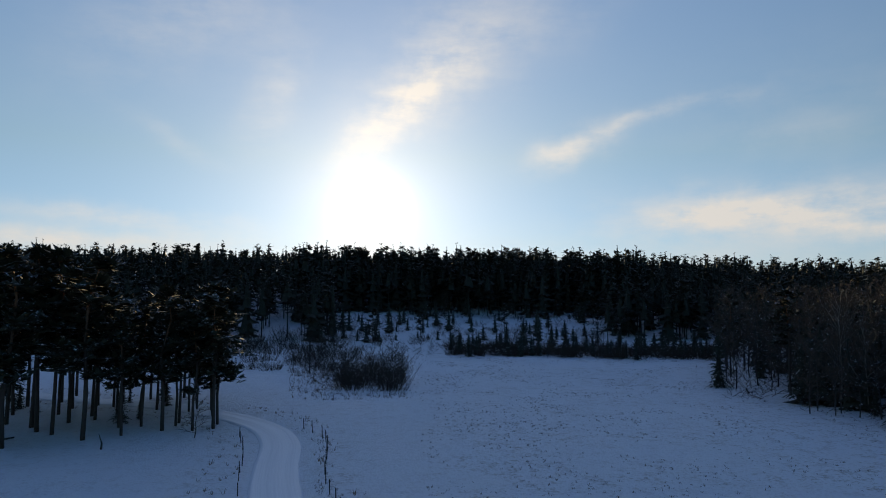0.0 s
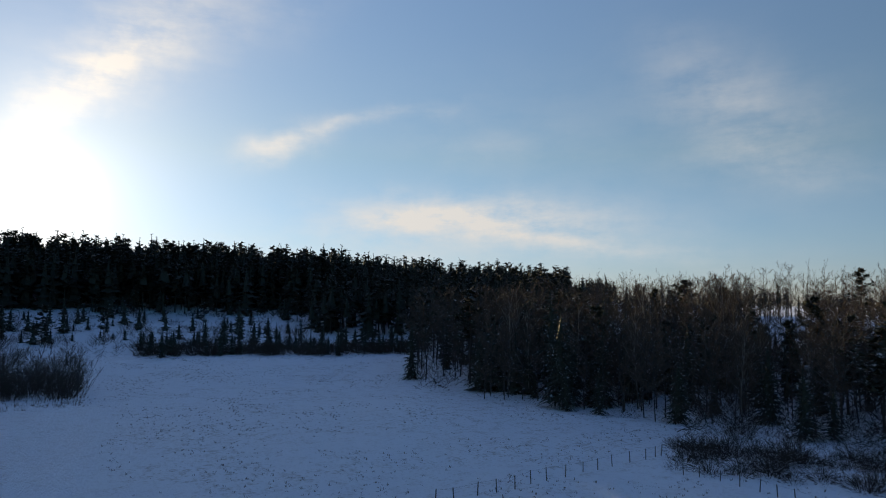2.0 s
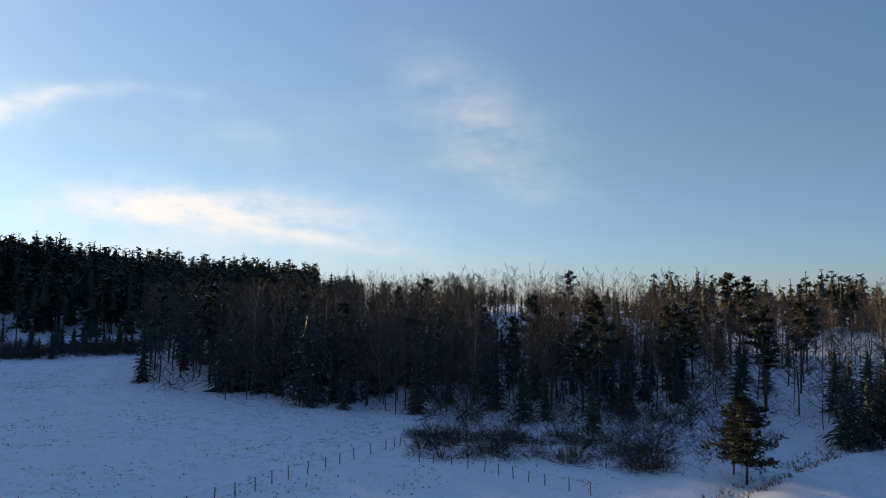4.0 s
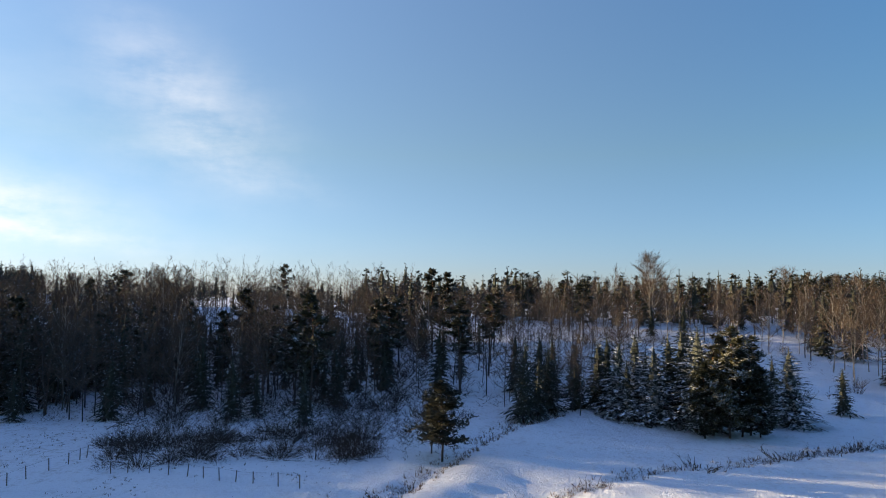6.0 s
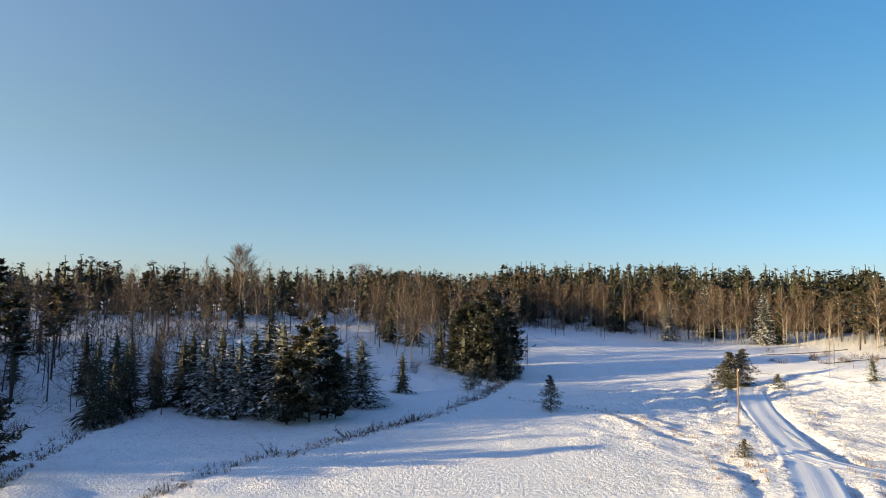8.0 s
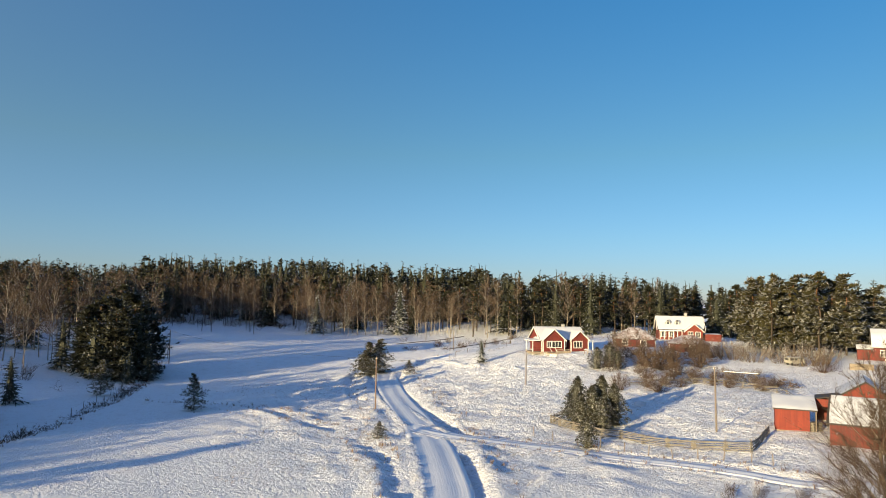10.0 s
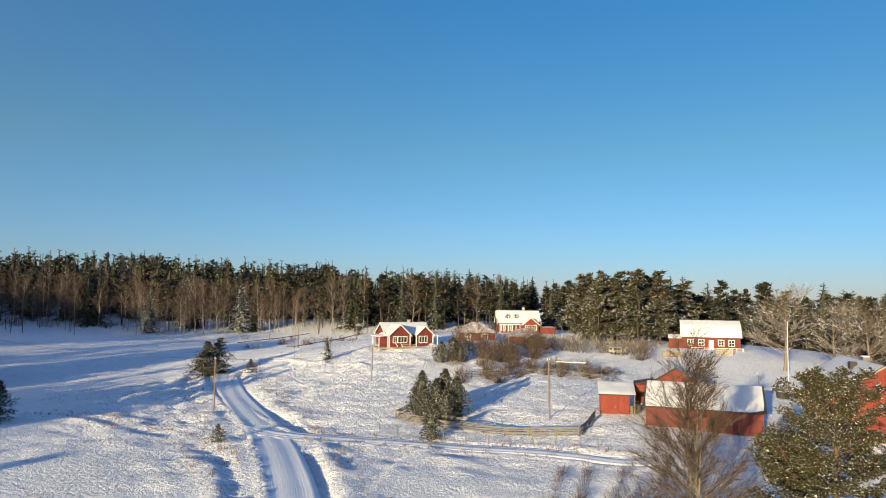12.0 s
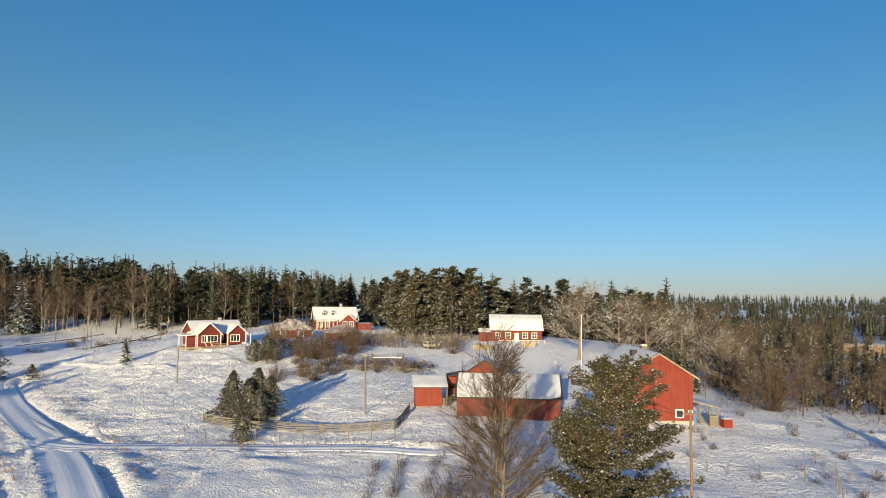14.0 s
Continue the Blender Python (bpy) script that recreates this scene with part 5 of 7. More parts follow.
    low = spread(420, (180, 196), (200, 330), (6, 11), r) + spread(760, (178, 208), (325, 520), (7, 12), r) + spread(1000, (174, 212), (520, 1100), (10, 16), r) + spread(420, (168, 216), (1100, 2400), (16, 26), r)
    far_wood("far_woods", "distant forest along the horizon", low, small[2:] * 2 + small, SPRUCE, 6)


plant_single_trees()
plant_woods()
plant_far_woods()

# ---- buildings ----
def site(left, right):
    """Where a front wall stands, from its two ends: the place of the left one and the turn."""
    (x0, y0), (x1, y1) = left, right
    return x0, y0, math.degrees(math.atan2(y1 - y0, x1 - x0)), math.hypot(x1 - x0, y1 - y0)


def lowest(left, right, depth):
    x, y, turn, w = site(left, right)
    m = pose(x, y, 0, 0, 0, turn)
    return min(ground_z(*(m @ Vector((u, v, 0))).xy) for u in (0, w / 2, w) for v in (0, depth))


def gable_walls(x0, x1, y0, y1, eave, ridge, along="x", base=-0.8):
    """Closed walls with two gables; the ridge runs along x or y."""
    s = Shape()
    if along == "x":
        ym = (y0 + y1) / 2
        for x, flip in ((x0, False), (x1, True)):
            p = [(x, y1, base), (x, y0, base), (x, y0, eave), (x, ym, ridge), (x, y1, eave)]
            s.face(*(p[::-1] if flip else p))
        s.face((x0, y0, base), (x1, y0, base), (x1, y0, eave), (x0, y0, eave))
        s.face((x1, y1, base), (x0, y1, base), (x0, y1, eave), (x1, y1, eave))
    else:
        xm = (x0 + x1) / 2
        for y, flip in ((y0, False), (y1, True)):
            p = [(x0, y, base), (x1, y, base), (x1, y, eave), (xm, y, ridge), (x0, y, eave)]
            s.face(*(p[::-1] if flip else p))
        s.face((x0, y1, base), (x0, y0, base), (x0, y0, eave), (x0, y1, eave))
        s.face((x1, y0, base), (x1, y1, base), (x1, y1, eave), (x1, y0, eave))
    return s


def gable_roof(root, x0, x1, y0, y1, eave, ridge, along="x", over=0.4, snow=0.16, trim=None, deck=DARK):
    """Two sloping roof planes with a crust of snow and barge boards."""
    planes = []
    if along == "x":
        ym = (y0 + y1) / 2
        k = (ridge - eave) / (ym - y0)
        a, b = x0 - over, x1 + over
        planes.append([(a, y0 - over, eave - k * over), (b, y0 - over, eave - k * over), (b, ym, ridge), (a, ym, ridge)])
        planes.append([(b, y1 + over, eave - k * over), (a, y1 + over, eave - k * over), (a, ym, ridge), (b, ym, ridge)])
    else:
        xm = (x0 + x1) / 2
        k = (ridge - eave) / (xm - x0)
        a, b = y0 - over, y1 + over
        planes.append([(x0 - over, b, eave - k * over), (x0 - over, a, eave - k * over), (xm, a, ridge), (xm, b, ridge)])
        planes.append([(x1 + over, a, eave - k * over), (x1 + over, b, eave - k * over), (xm, b, ridge), (xm, a, ridge)])
    for p in planes:
        roof = part("roof", Shape().slab([(q[0], q[1], q[2] + 0.12) for q in p], 0.12), deck, root)
        c = [sum(q[i] for q in p) / 4 for i in range(3)]
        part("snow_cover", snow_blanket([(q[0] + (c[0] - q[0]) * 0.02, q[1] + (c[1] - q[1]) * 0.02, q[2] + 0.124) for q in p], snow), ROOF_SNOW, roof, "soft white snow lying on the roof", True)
    if trim:
        for p in planes:
            for i, j in ((1, 2), (3, 0)):
                part("barge_board", board_along(p[i], p[j], 0.2, 0.07), trim, root)


def board_along(a, b, tall, thick):
    s = Shape()
    a, b = Vector(a), Vector(b)
    side = (b - a).cross(Vector((0, 0, 1))).normalized() * thick
    up = Vector((0, 0, tall))
    lo = Vector((0, 0, tall * 0.35))
    v = [a - side - lo, a + side - lo, b + side - lo, b - side - lo]
    top = [q + up for q in v]
    s.face(*v[::-1]).face(*top)
    for k in range(4):
        s.face(v[k], v[(k + 1) % 4], top[(k + 1) % 4], top[k])
    return s


def snow_blanket(p, deep, n=9):
    """A soft uneven layer over a four-cornered plane."""
    s = Shape()
    a, b, c, d = [Vector(q) for q in p]
    for j in range(n + 1):
        for i in range(n + 1):
            u, v = i / n, j / n
            q = a.lerp(b, u).lerp(d.lerp(c, u), v)
            rim = min(1.0, 6 * min(u, 1 - u, v, 1 - v) + (0.35 if 0 < i < n and 0 < j < n else 0.0))
            q.z += deep * (rim * (0.8 + 0.35 * float(wobble(np.array(q.x * 2), np.array(q.y * 2), 1.7, 3))) + (0.02 if rim == 0 else 0))
            s.v.append(tuple(q))
    for j in range(n):
        for i in range(n):
            k = j * (n + 1) + i
            s.f.append((k, k + 1, k + n + 2, k + n + 1))
    return s


def window(root, x, z, w, h, y=0.0, cols=2, rows=1, face="front", trim=WHITE):
    """A framed window on a wall; face: front (looks along -y), left or right end."""
    fr, t = Shape(), 0.11
    out = [(-w / 2 - t, -t), (w / 2 + t, -t), (w / 2 + t, h + t), (-w / 2 - t, h + t)]
    ins = [(-w / 2, 0), (w / 2, 0), (w / 2, h), (-w / 2, h)]
    for ring, d in ((out, -0.07), (ins, -0.07), (ins, 0.02), (out, 0.02)):
        fr.v += [(u, d, v) for u, v in ring]
    for a, b in ((0, 4), (4, 8), (8, 12), (12, 0)):
        fr.f += [(a + k, a + (k + 1) % 4, b + (k + 1) % 4, b + k) for k in range(4)]
    ob = part("window", fr, trim, root, "white-framed window")
    turn = {"front": 0, "left": -90, "right": 90}[face]
    ob.matrix_basis = pose(x, y, z, 0, 0, turn)
    part("pane", Shape().box(-w / 2, w / 2, -0.015, 0.01, 0, h), GLASS, ob)
    for i in range(1, cols):
        u = -w / 2 + w * i / cols
        part("mullion", Shape().box(u - 0.04, u + 0.04, -0.06, -0.016, 0, h), trim, ob)
    for j in range(1, rows):
        u = h * j / rows
        part("glazing_bar", Shape().box(-w / 2, w / 2, -0.05, -0.018, u - 0.03, u + 0.03), trim, ob)
    return ob


def hip_roof(root, x0, x1, y0, y1, eave, top, over=0.4, cover=THIN_SNOW):
    ym, d = (y0 + y1) / 2, (y1 - y0) / 2
    a, b, e = x0 - over, x1 + over, eave - 0.12
    f, g = y0 - over, y1 + over
    r0, r1 = (a + d, ym, top), (b - d, ym, top)
    if r0[0] > r1[0]:
        r0 = r1 = ((a + b) / 2, ym, top)
    for p in ([(a, f, e), (b, f, e), r1, r0], [(b, g, e), (a, g, e), r0, r1], [(b, f, e), (b, g, e), r1, r1], [(a, g, e), (a, f, e), r0, r0]):
        roof = part("roof", Shape().slab(p if p[2] != p[3] else p[:3], 0.12), DARK, root)
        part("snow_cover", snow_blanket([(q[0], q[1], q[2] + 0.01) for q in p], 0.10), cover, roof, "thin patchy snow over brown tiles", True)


def build_cottage():
    L, R = polar(143.75, 139.5), polar(148.2, 143.5)
    x, y, turn, w = site(L, R)
    z = lowest(L, R, 8) + 0.75
    root = thing("cottage", "red wooden cottage with white trim and snowy roof on a knoll", "house", at=(x, y, z), turn=turn)
    part("foundation", Shape().box(1.6, w + 0.02, 0.3, 9.2, -1.6, 0.0), STONE, root)
    part("wall", gable_walls(1.7, w, 2.0, 9.0, 2.45, 4.7, "x", 0.0), RED, root)
    part("wall", gable_walls(1.6, 6.2, 0.0, 5.4, 2.45, 4.5, "y", 0.0), RED, root)
    part("wall", gable_walls(w - 3.7, w + 0.05, 0.4, 5.4, 2.45, 4.1, "y", 0.0), RED, root)
    gable_roof(root, 1.7, w, 2.0, 9.0, 2.45, 4.75, "x", 0.35, 0.16, WHITE)
    gable_roof(root, 1.6, 6.2, 0.0, 5.6, 2.45, 4.55, "y", 0.35, 0.16, WHITE)
    gable_roof(root, w - 3.7, w + 0.05, 0.4, 5.6, 2.45, 4.15, "y", 0.35, 0.16, WHITE)
    window(root, 2.9, 0.9, 0.8, 1.15, 0.0, 2, 1)
    window(root, 4.5, 0.9, 1.9, 1.15, 0.0, 3, 1)
    window(root, (6.2 + w - 3.7) / 2, 0.9, 0.7, 1.15, 2.0, 2, 1)
    window(root, w - 2.2, 0.8, 1.7, 1.25, 0.4, 3, 1)
    for u, v in ((1.6, 0), (6.2, 0), (w - 3.7, 0.4), (w + 0.05, 0.4)):
        part("corner_board", Shape().box(u - 0.09, u + 0.09, v - 0.05, v + 0.06, 0, 2.45), WHITE, root)
    porch = part("porch", Shape().box(-0.6, 1.6, 0.2, 4.6, -0.45, -0.05), GREY_WOOD, root, "small wooden side porch")
    for u, v in ((-0.5, 0.3), (-0.5, 4.5), (1.4, 0.3)):
        part("post", Shape().box(u - 0.06, u + 0.06, v - 0.06, v + 0.06, -1.2, 2.2), WHITE, porch)
    part("porch_roof", Shape().slab([(-0.9, 0, 2.3), (1.6, 0, 2.42), (1.6, 4.9, 2.42), (-0.9, 4.9, 2.3)], 0.14), WHITE, porch)
    part("railing", Shape().box(-0.55, 1.5, 0.26, 0.32, 0.75, 0.85).box(-0.55, 1.5, 0.26, 0.32, 0.1, 0.6), RED, porch)
    deck = part("deck", Shape().box(2.2, 6.8, -2.0, -0.02, -0.5, -0.1), GREY_WOOD, root, "grey timber deck with railing")
    part("railing", Shape().box(3.6, 6.8, -2.0, -1.94, 0.55, 0.65).box(3.6, 6.8, -2.0, -1.94, -0.2, 0.35), GREY_WOOD, deck)
    steps = part("steps", Shape().box(2.3, 3.4, -3.0, -2.0, -0.75, -0.3).box(2.3, 3.4, -3.4, -3.0, -0.95, -0.5), WHITE, root, "white front steps")
    part("handrail", board_along((2.3, -3.4, 0.25), (2.3, -1.9, 0.95), 0.1, 0.04), WHITE, steps)
    part("handrail", board_along((3.4, -3.4, 0.25), (3.4, -1.9, 0.95), 0.1, 0.04), WHITE, steps)
    ent = part("entrance_roof", Shape().slab([(w - 0.1, 0.5, 2.35), (w + 1.3, 0.5, 2.25), (w + 1.3, 3.8, 2.25), (w - 0.1, 3.8, 2.35)], 0.12), WHITE, root)
    for v in (0.6, 3.6):
        part("post", Shape().box(w + 1.1, w + 1.22, v - 0.06, v + 0.06, -0.9, 2.2), WHITE, ent)
    part("chimney", Shape().box(7.6, 8.2, 5.2, 5.8, 4.3, 5.4), STONE, root)


def build_big_house():
    L, R = polar(153.9, 185), polar(157.35, 186.5)
    x, y, turn, w = site(L, R)
    z = lowest(L, R, 7) + 0.1
    root = thing("farm_house", "two-storey dark red house with dormers and snowy roof", "house", at=(x, y, z), turn=turn)
    part("wall", gable_walls(0, w, 1.0, 8.5, 2.9, 6.0, "x"), RED, root)
    gable_roof(root, 0, w, 1.0, 8.5, 2.9, 6.0, "x", 0.5, 0.15, WHITE)
    for u in (2.4, 4.7):
        d = part("dormer", gable_walls(u - 0.55, u + 0.55, 2.0, 4.2, 4.6, 5.2, "y", 3.4), DARK, root, "small roof dormer")
        part("dormer_roof", Shape().slab([(u - 0.75, 1.8, 4.55), (u, 1.8, 5.3), (u, 4.2, 5.3), (u - 0.75, 4.2, 4.55)], 0.1).slab([(u, 1.8, 5.3), (u + 0.75, 1.8, 4.55), (u + 0.75, 4.2, 4.55), (u, 4.2, 5.3)], 0.1), ROOF_SNOW, d)
        window(root, u, 3.95, 0.6, 0.6, 2.0, 1, 1)
    part("wall", gable_walls(w - 4.6, w - 0.4, -0.6, 3.0, 2.5, 4.2, "y"), RED_BRIGHT, root)
    gable_roof(root, w - 4.6, w - 0.4, -0.6, 3.0, 2.5, 4.2, "y", 0.45, 0.12, WHITE)
    window(root, w - 3.4, 0.9, 1.1, 1.3, -0.6, 2, 2)
    window(root, w - 1.6, 0.9, 1.1, 1.3, -0.6, 2, 2)
    ver = part("veranda", Shape().box(0.0, 5.6, -1.1, 1.0, 2.35, 2.55).box(0.0, 5.6, -1.1, 1.0, -0.4, -0.1), WHITE, root, "white-posted veranda")
    for i in range(6):
        u = 0.1 + i * 1.08
        part("post", Shape().box(u - 0.07, u + 0.07, -1.05, -0.92, -0.5, 2.4), WHITE, ver)
    for u in (1.2, 3.2):
        window(root, u, 0.8, 1.0, 1.3, 1.0, 2, 2)
    part("annex", Shape().box(w + 0.2, w + 4.2, 0.0, 3.5, -1.2, 1.7), RED, root, "low red annex with flat snowy roof")
    part("annex_snow", snow_blanket([(w + 0.1, -0.1, 1.71), (w + 4.3, -0.1, 1.71), (w + 4.3, 3.6, 1.71), (w + 0.1, 3.6, 1.71)], 0.15), ROOF_SNOW, root, "", True)
    part("chimney", Shape().box(w * 0.62, w * 0.62 + 0.7, 4.4, 5.1, 5.4, 7.0), STONE, root)


def build_hip_house(name, label, az0, az1, r, depth, eave, top, wall, wins):
    L, R = polar(az0, r), polar(az1, r + 0.5)
    x, y, turn, w = site(L, R)
    z = lowest(L, R, depth) - 0.25
    root = thing(name, label, "house", at=(x, y, z), turn=turn)
    part("wall", Shape().box(0, w, 0, depth, -0.9, eave), wall, root)
    hip_roof(root, 0, w, 0, depth, eave, top)
    for u, ww, hh, base in wins:
        window(root, u * w, base, ww, hh, 0.0, 2, 2)
    for u in (0.06, w - 0.06):
        part("corner_board", Shape().box(u - 0.08, u + 0.08, -0.04, 0.05, -0.3, eave), WHITE, root)
    return root, w


def build_mansard():
    L, R = polar(168.95, 150), polar(173.3, 151)
    x, y, turn, w = site(L, R)
    z = lowest(L, R, 7) - 0.2
    root = thing("mansard_house", "long red house with a broken snowy roof and white windows", "house", at=(x, y, z), turn=turn)
    e, k, t, d = 2.8, 4.9, 6.0, 7.6
    s = Shape().face((0, 0, -1), (w, 0, -1), (w, 0, e), (0, 0, e)).face((w, d, -1), (0, d, -1), (0, d, e), (w, d, e))
    for u, flip in ((0, False), (w, True)):
        p = [(u, d, -1), (u, 0, -1), (u, 0, e), (u, 1.5, k), (u, d / 2, t), (u, d - 1.5, k), (u, d, e)]
        s.face(*(p[::-1] if flip else p))
    part("wall", s, RED, root)
    o = 0.35
    for p in ([(-o, -0.3, e - 0.2), (w + o, -0.3, e - 0.2), (w + o, 1.5, k), (-o, 1.5, k)], [(-o, 1.5, k), (w + o, 1.5, k), (w + o, d / 2, t), (-o, d / 2, t)],
              [(w + o, d + 0.3, e - 0.2), (-o, d + 0.3, e - 0.2), (-o, d - 1.5, k), (w + o, d - 1.5, k)], [(w + o, d - 1.5, k), (-o, d - 1.5, k), (-o, d / 2, t), (w + o, d / 2, t)]):
        roof = part("roof", Shape().slab([(q[0], q[1], q[2] + 0.1) for q in p], 0.1), DARK, root)
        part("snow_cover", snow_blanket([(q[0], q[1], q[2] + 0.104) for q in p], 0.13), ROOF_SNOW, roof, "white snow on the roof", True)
    part("skylight", Shape().slab([(w * 0.43, 0.55, e + 0.95), (w * 0.53, 0.55, e + 0.95), (w * 0.53, 1.2, e + 1.95), (w * 0.43, 1.2, e + 1.95)], 0.35), DARK, root, "dark roof window")
    for u in (0.14, 0.33, 0.67, 0.85):
        window(root, u * w, 1.05, 1.0, 1.1, 0.0, 2, 2)
    part("door", Shape().box(w * 0.46, w * 0.54, -0.05, 0.03, 0.05, 2.1), WHITE, root, "white-framed door")
    part("annex", gable_walls(-2.6, 0.0, 1.0, 4.4, 2.2, 2.9, "x"), RED, root)
    gable_roof(root, -2.6, -0.1, 1.0, 4.4, 2.2, 2.9, "x", 0.2, 0.12)
    rail = part("veranda_rail", Shape().box(w * 0.15, w + 0.3, -1.6, -1.52, 0.55, 0.65).box(w * 0.15, w + 0.3, -1.6, -1.52, -0.05, 0.08), WHITE, root, "white veranda railing")
    for i in range(9):
        u = w * 0.15 + (w * 0.85 + 0.3) * i / 8
        part("post", Shape().box(u - 0.05, u + 0.05, -1.62, -1.5, -1.0, 0.7), WHITE, rail)
    part("veranda_floor", Shape().box(w * 0.15, w + 0.3, -1.6, 0, -0.3, -0.1), RED, root)
    L = polar(171.5, 142.5)
    R = polar(172.75, 142.5)
    x, y, turn, w = site(L, R)
    f = thing("board_fence", "grey upright board fence in front of the house", "fence", at=(x, y, ground_z(x, y)), turn=turn)
    n = 16
    for i in range(n):
        part("board", Shape().box(i * w / n + 0.01, (i + 1) * w / n - 0.01, 0, 0.03, -0.4, 1.2 + 0.04 * math.sin(i * 2.3)), GREY_WOOD, f)
    part("rail", Shape().box(0, w, 0.03, 0.08, 0.5, 0.62).box(0, w, 0.03, 0.08, 0.9, 1.02), GREY_WOOD, f)


def build_sheds():
    L, R = (21.6, -77.0), (9.8, -79.3)
    x, y, turn, w = site(L, R)
    z = lowest(L, R, 4) - 0.3
    root = thing("long_shed", "long red wooden shed with a snow-covered roof", "shed", at=(x, y, z), turn=turn)
    part("wall", gable_walls(0, w, 0, 8.0, 2.75, 5.0, "x", -1.2), RED, root)
    gable_roof(root, 0, w, 0, 8.0, 2.75, 5.0, "x", 0.25, 0.2, DARK)
    part("door", Shape().box(w * 0.3, w * 0.3 + 1.0, -0.05, 0.03, 0.0, 2.0), RED_BRIGHT, root, "brighter red plank door")
    L, R = (23.5, -87.3), (18.4, -88.7)
    x, y, turn, w = site(L, R)
    root = thing("gabled_shed", "red gabled shed with snow on its roof", "shed", at=(x, y, ground_z(x, y) + 0.1), turn=turn)
    part("wall", gable_walls(0, w, 0, 8.0, 3.2, 4.9, "y"), RED_BRIGHT, root)
    gable_roof(root, 0, w, 0, 8.0, 3.2, 4.9, "y", 0.3, 0.16, DARK)
    L, R = polar(162.4, 84.5), polar(164.75, 84.7)
    x, y, turn, w = site(L, R)
    z = lowest(L, R, 3) + 0.2
    root = thing("small_shed", "small warm red shed with a sloping snowy roof", "shed", at=(x, y, z), turn=turn)
    s = Shape().face((0, 0, -0.5), (w, 0, -0.5), (w, 0, 2.25), (0, 0, 2.25)).face((w, 3.2, -0.5), (0, 3.2, -0.5), (0, 3.2, 3.2), (w, 3.2, 3.2))
    s.face((0, 3.2, -0.5), (0, 0, -0.5), (0, 0, 2.25), (0, 3.2, 3.2)).face((w, 0, -0.5), (w, 3.2, -0.5), (w, 3.2, 3.2), (w, 0, 2.25))
    part("wall", s, RED_BRIGHT, root)
    p = [(-0.25, -0.3, 2.2), (w + 0.75, -0.3, 2.2), (w + 0.75, 3.4, 3.3), (-0.25, 3.4, 3.3)]
    roof = part("roof", Shape().slab([(q[0], q[1], q[2] + 0.13) for q in p], 0.12), DARK, root)
    part("snow_cover", snow_blanket([(q[0], q[1], q[2] + 0.135) for q in p], 0.15), ROOF_SNOW, roof, "", True)
    part("sill_board", Shape().box(-0.03, w + 0.03, -0.06, 0.0, -0.25, -0.05), GREY_WOOD, root)
    part("post", Shape().box(w + 0.55, w + 0.68, 0.0, 0.12, -0.6, 2.15), POLE_WOOD, root)
    L = polar(165.2, 88.5)
    R = polar(166.7, 88.5)
    x, y, turn, w = site(L, R)
    root = thing("open_shed", "open-fronted red lean-to shed between the sheds", "shed", at=(x, y, ground_z(x, y) + 0.15), turn=turn)
    part("wall", Shape().box(-0.1, 0.05, 0, 3, -0.4, 2.7).box(0, w, 2.9, 3.0, -0.4, 2.7).box(w - 0.1, w, 0, 3, -0.4, 2.7), RED, root)
    part("lintel", Shape().box(-0.1, w, -0.05, 0.05, 1.9, 2.75), RED_BRIGHT, root)
    part("roof", Shape().slab([(-0.2, -0.3, 2.85), (w + 0.1, -0.3, 3.3), (w + 0.1, 3.2, 3.3), (-0.2, 3.2, 2.85)], 0.12), DARK, root)
    # stacked timber beside the small shed
    x, y = polar(165.3, 85.4)
    stack = thing("timber_stack", "short stack of sawn boards between the sheds", "timber stack", at=(x, y, ground_z(x, y)), turn=-105)
    for i in range(6):
        for j in range(2):
            part("board", Shape().box(-0.8 + 0.03 * (i % 3), 0.8 - 0.05 * (i % 2), j * 0.36, j * 0.36 + 0.33, i * 0.17, i * 0.17 + 0.13), FENCE_WOOD, stack)


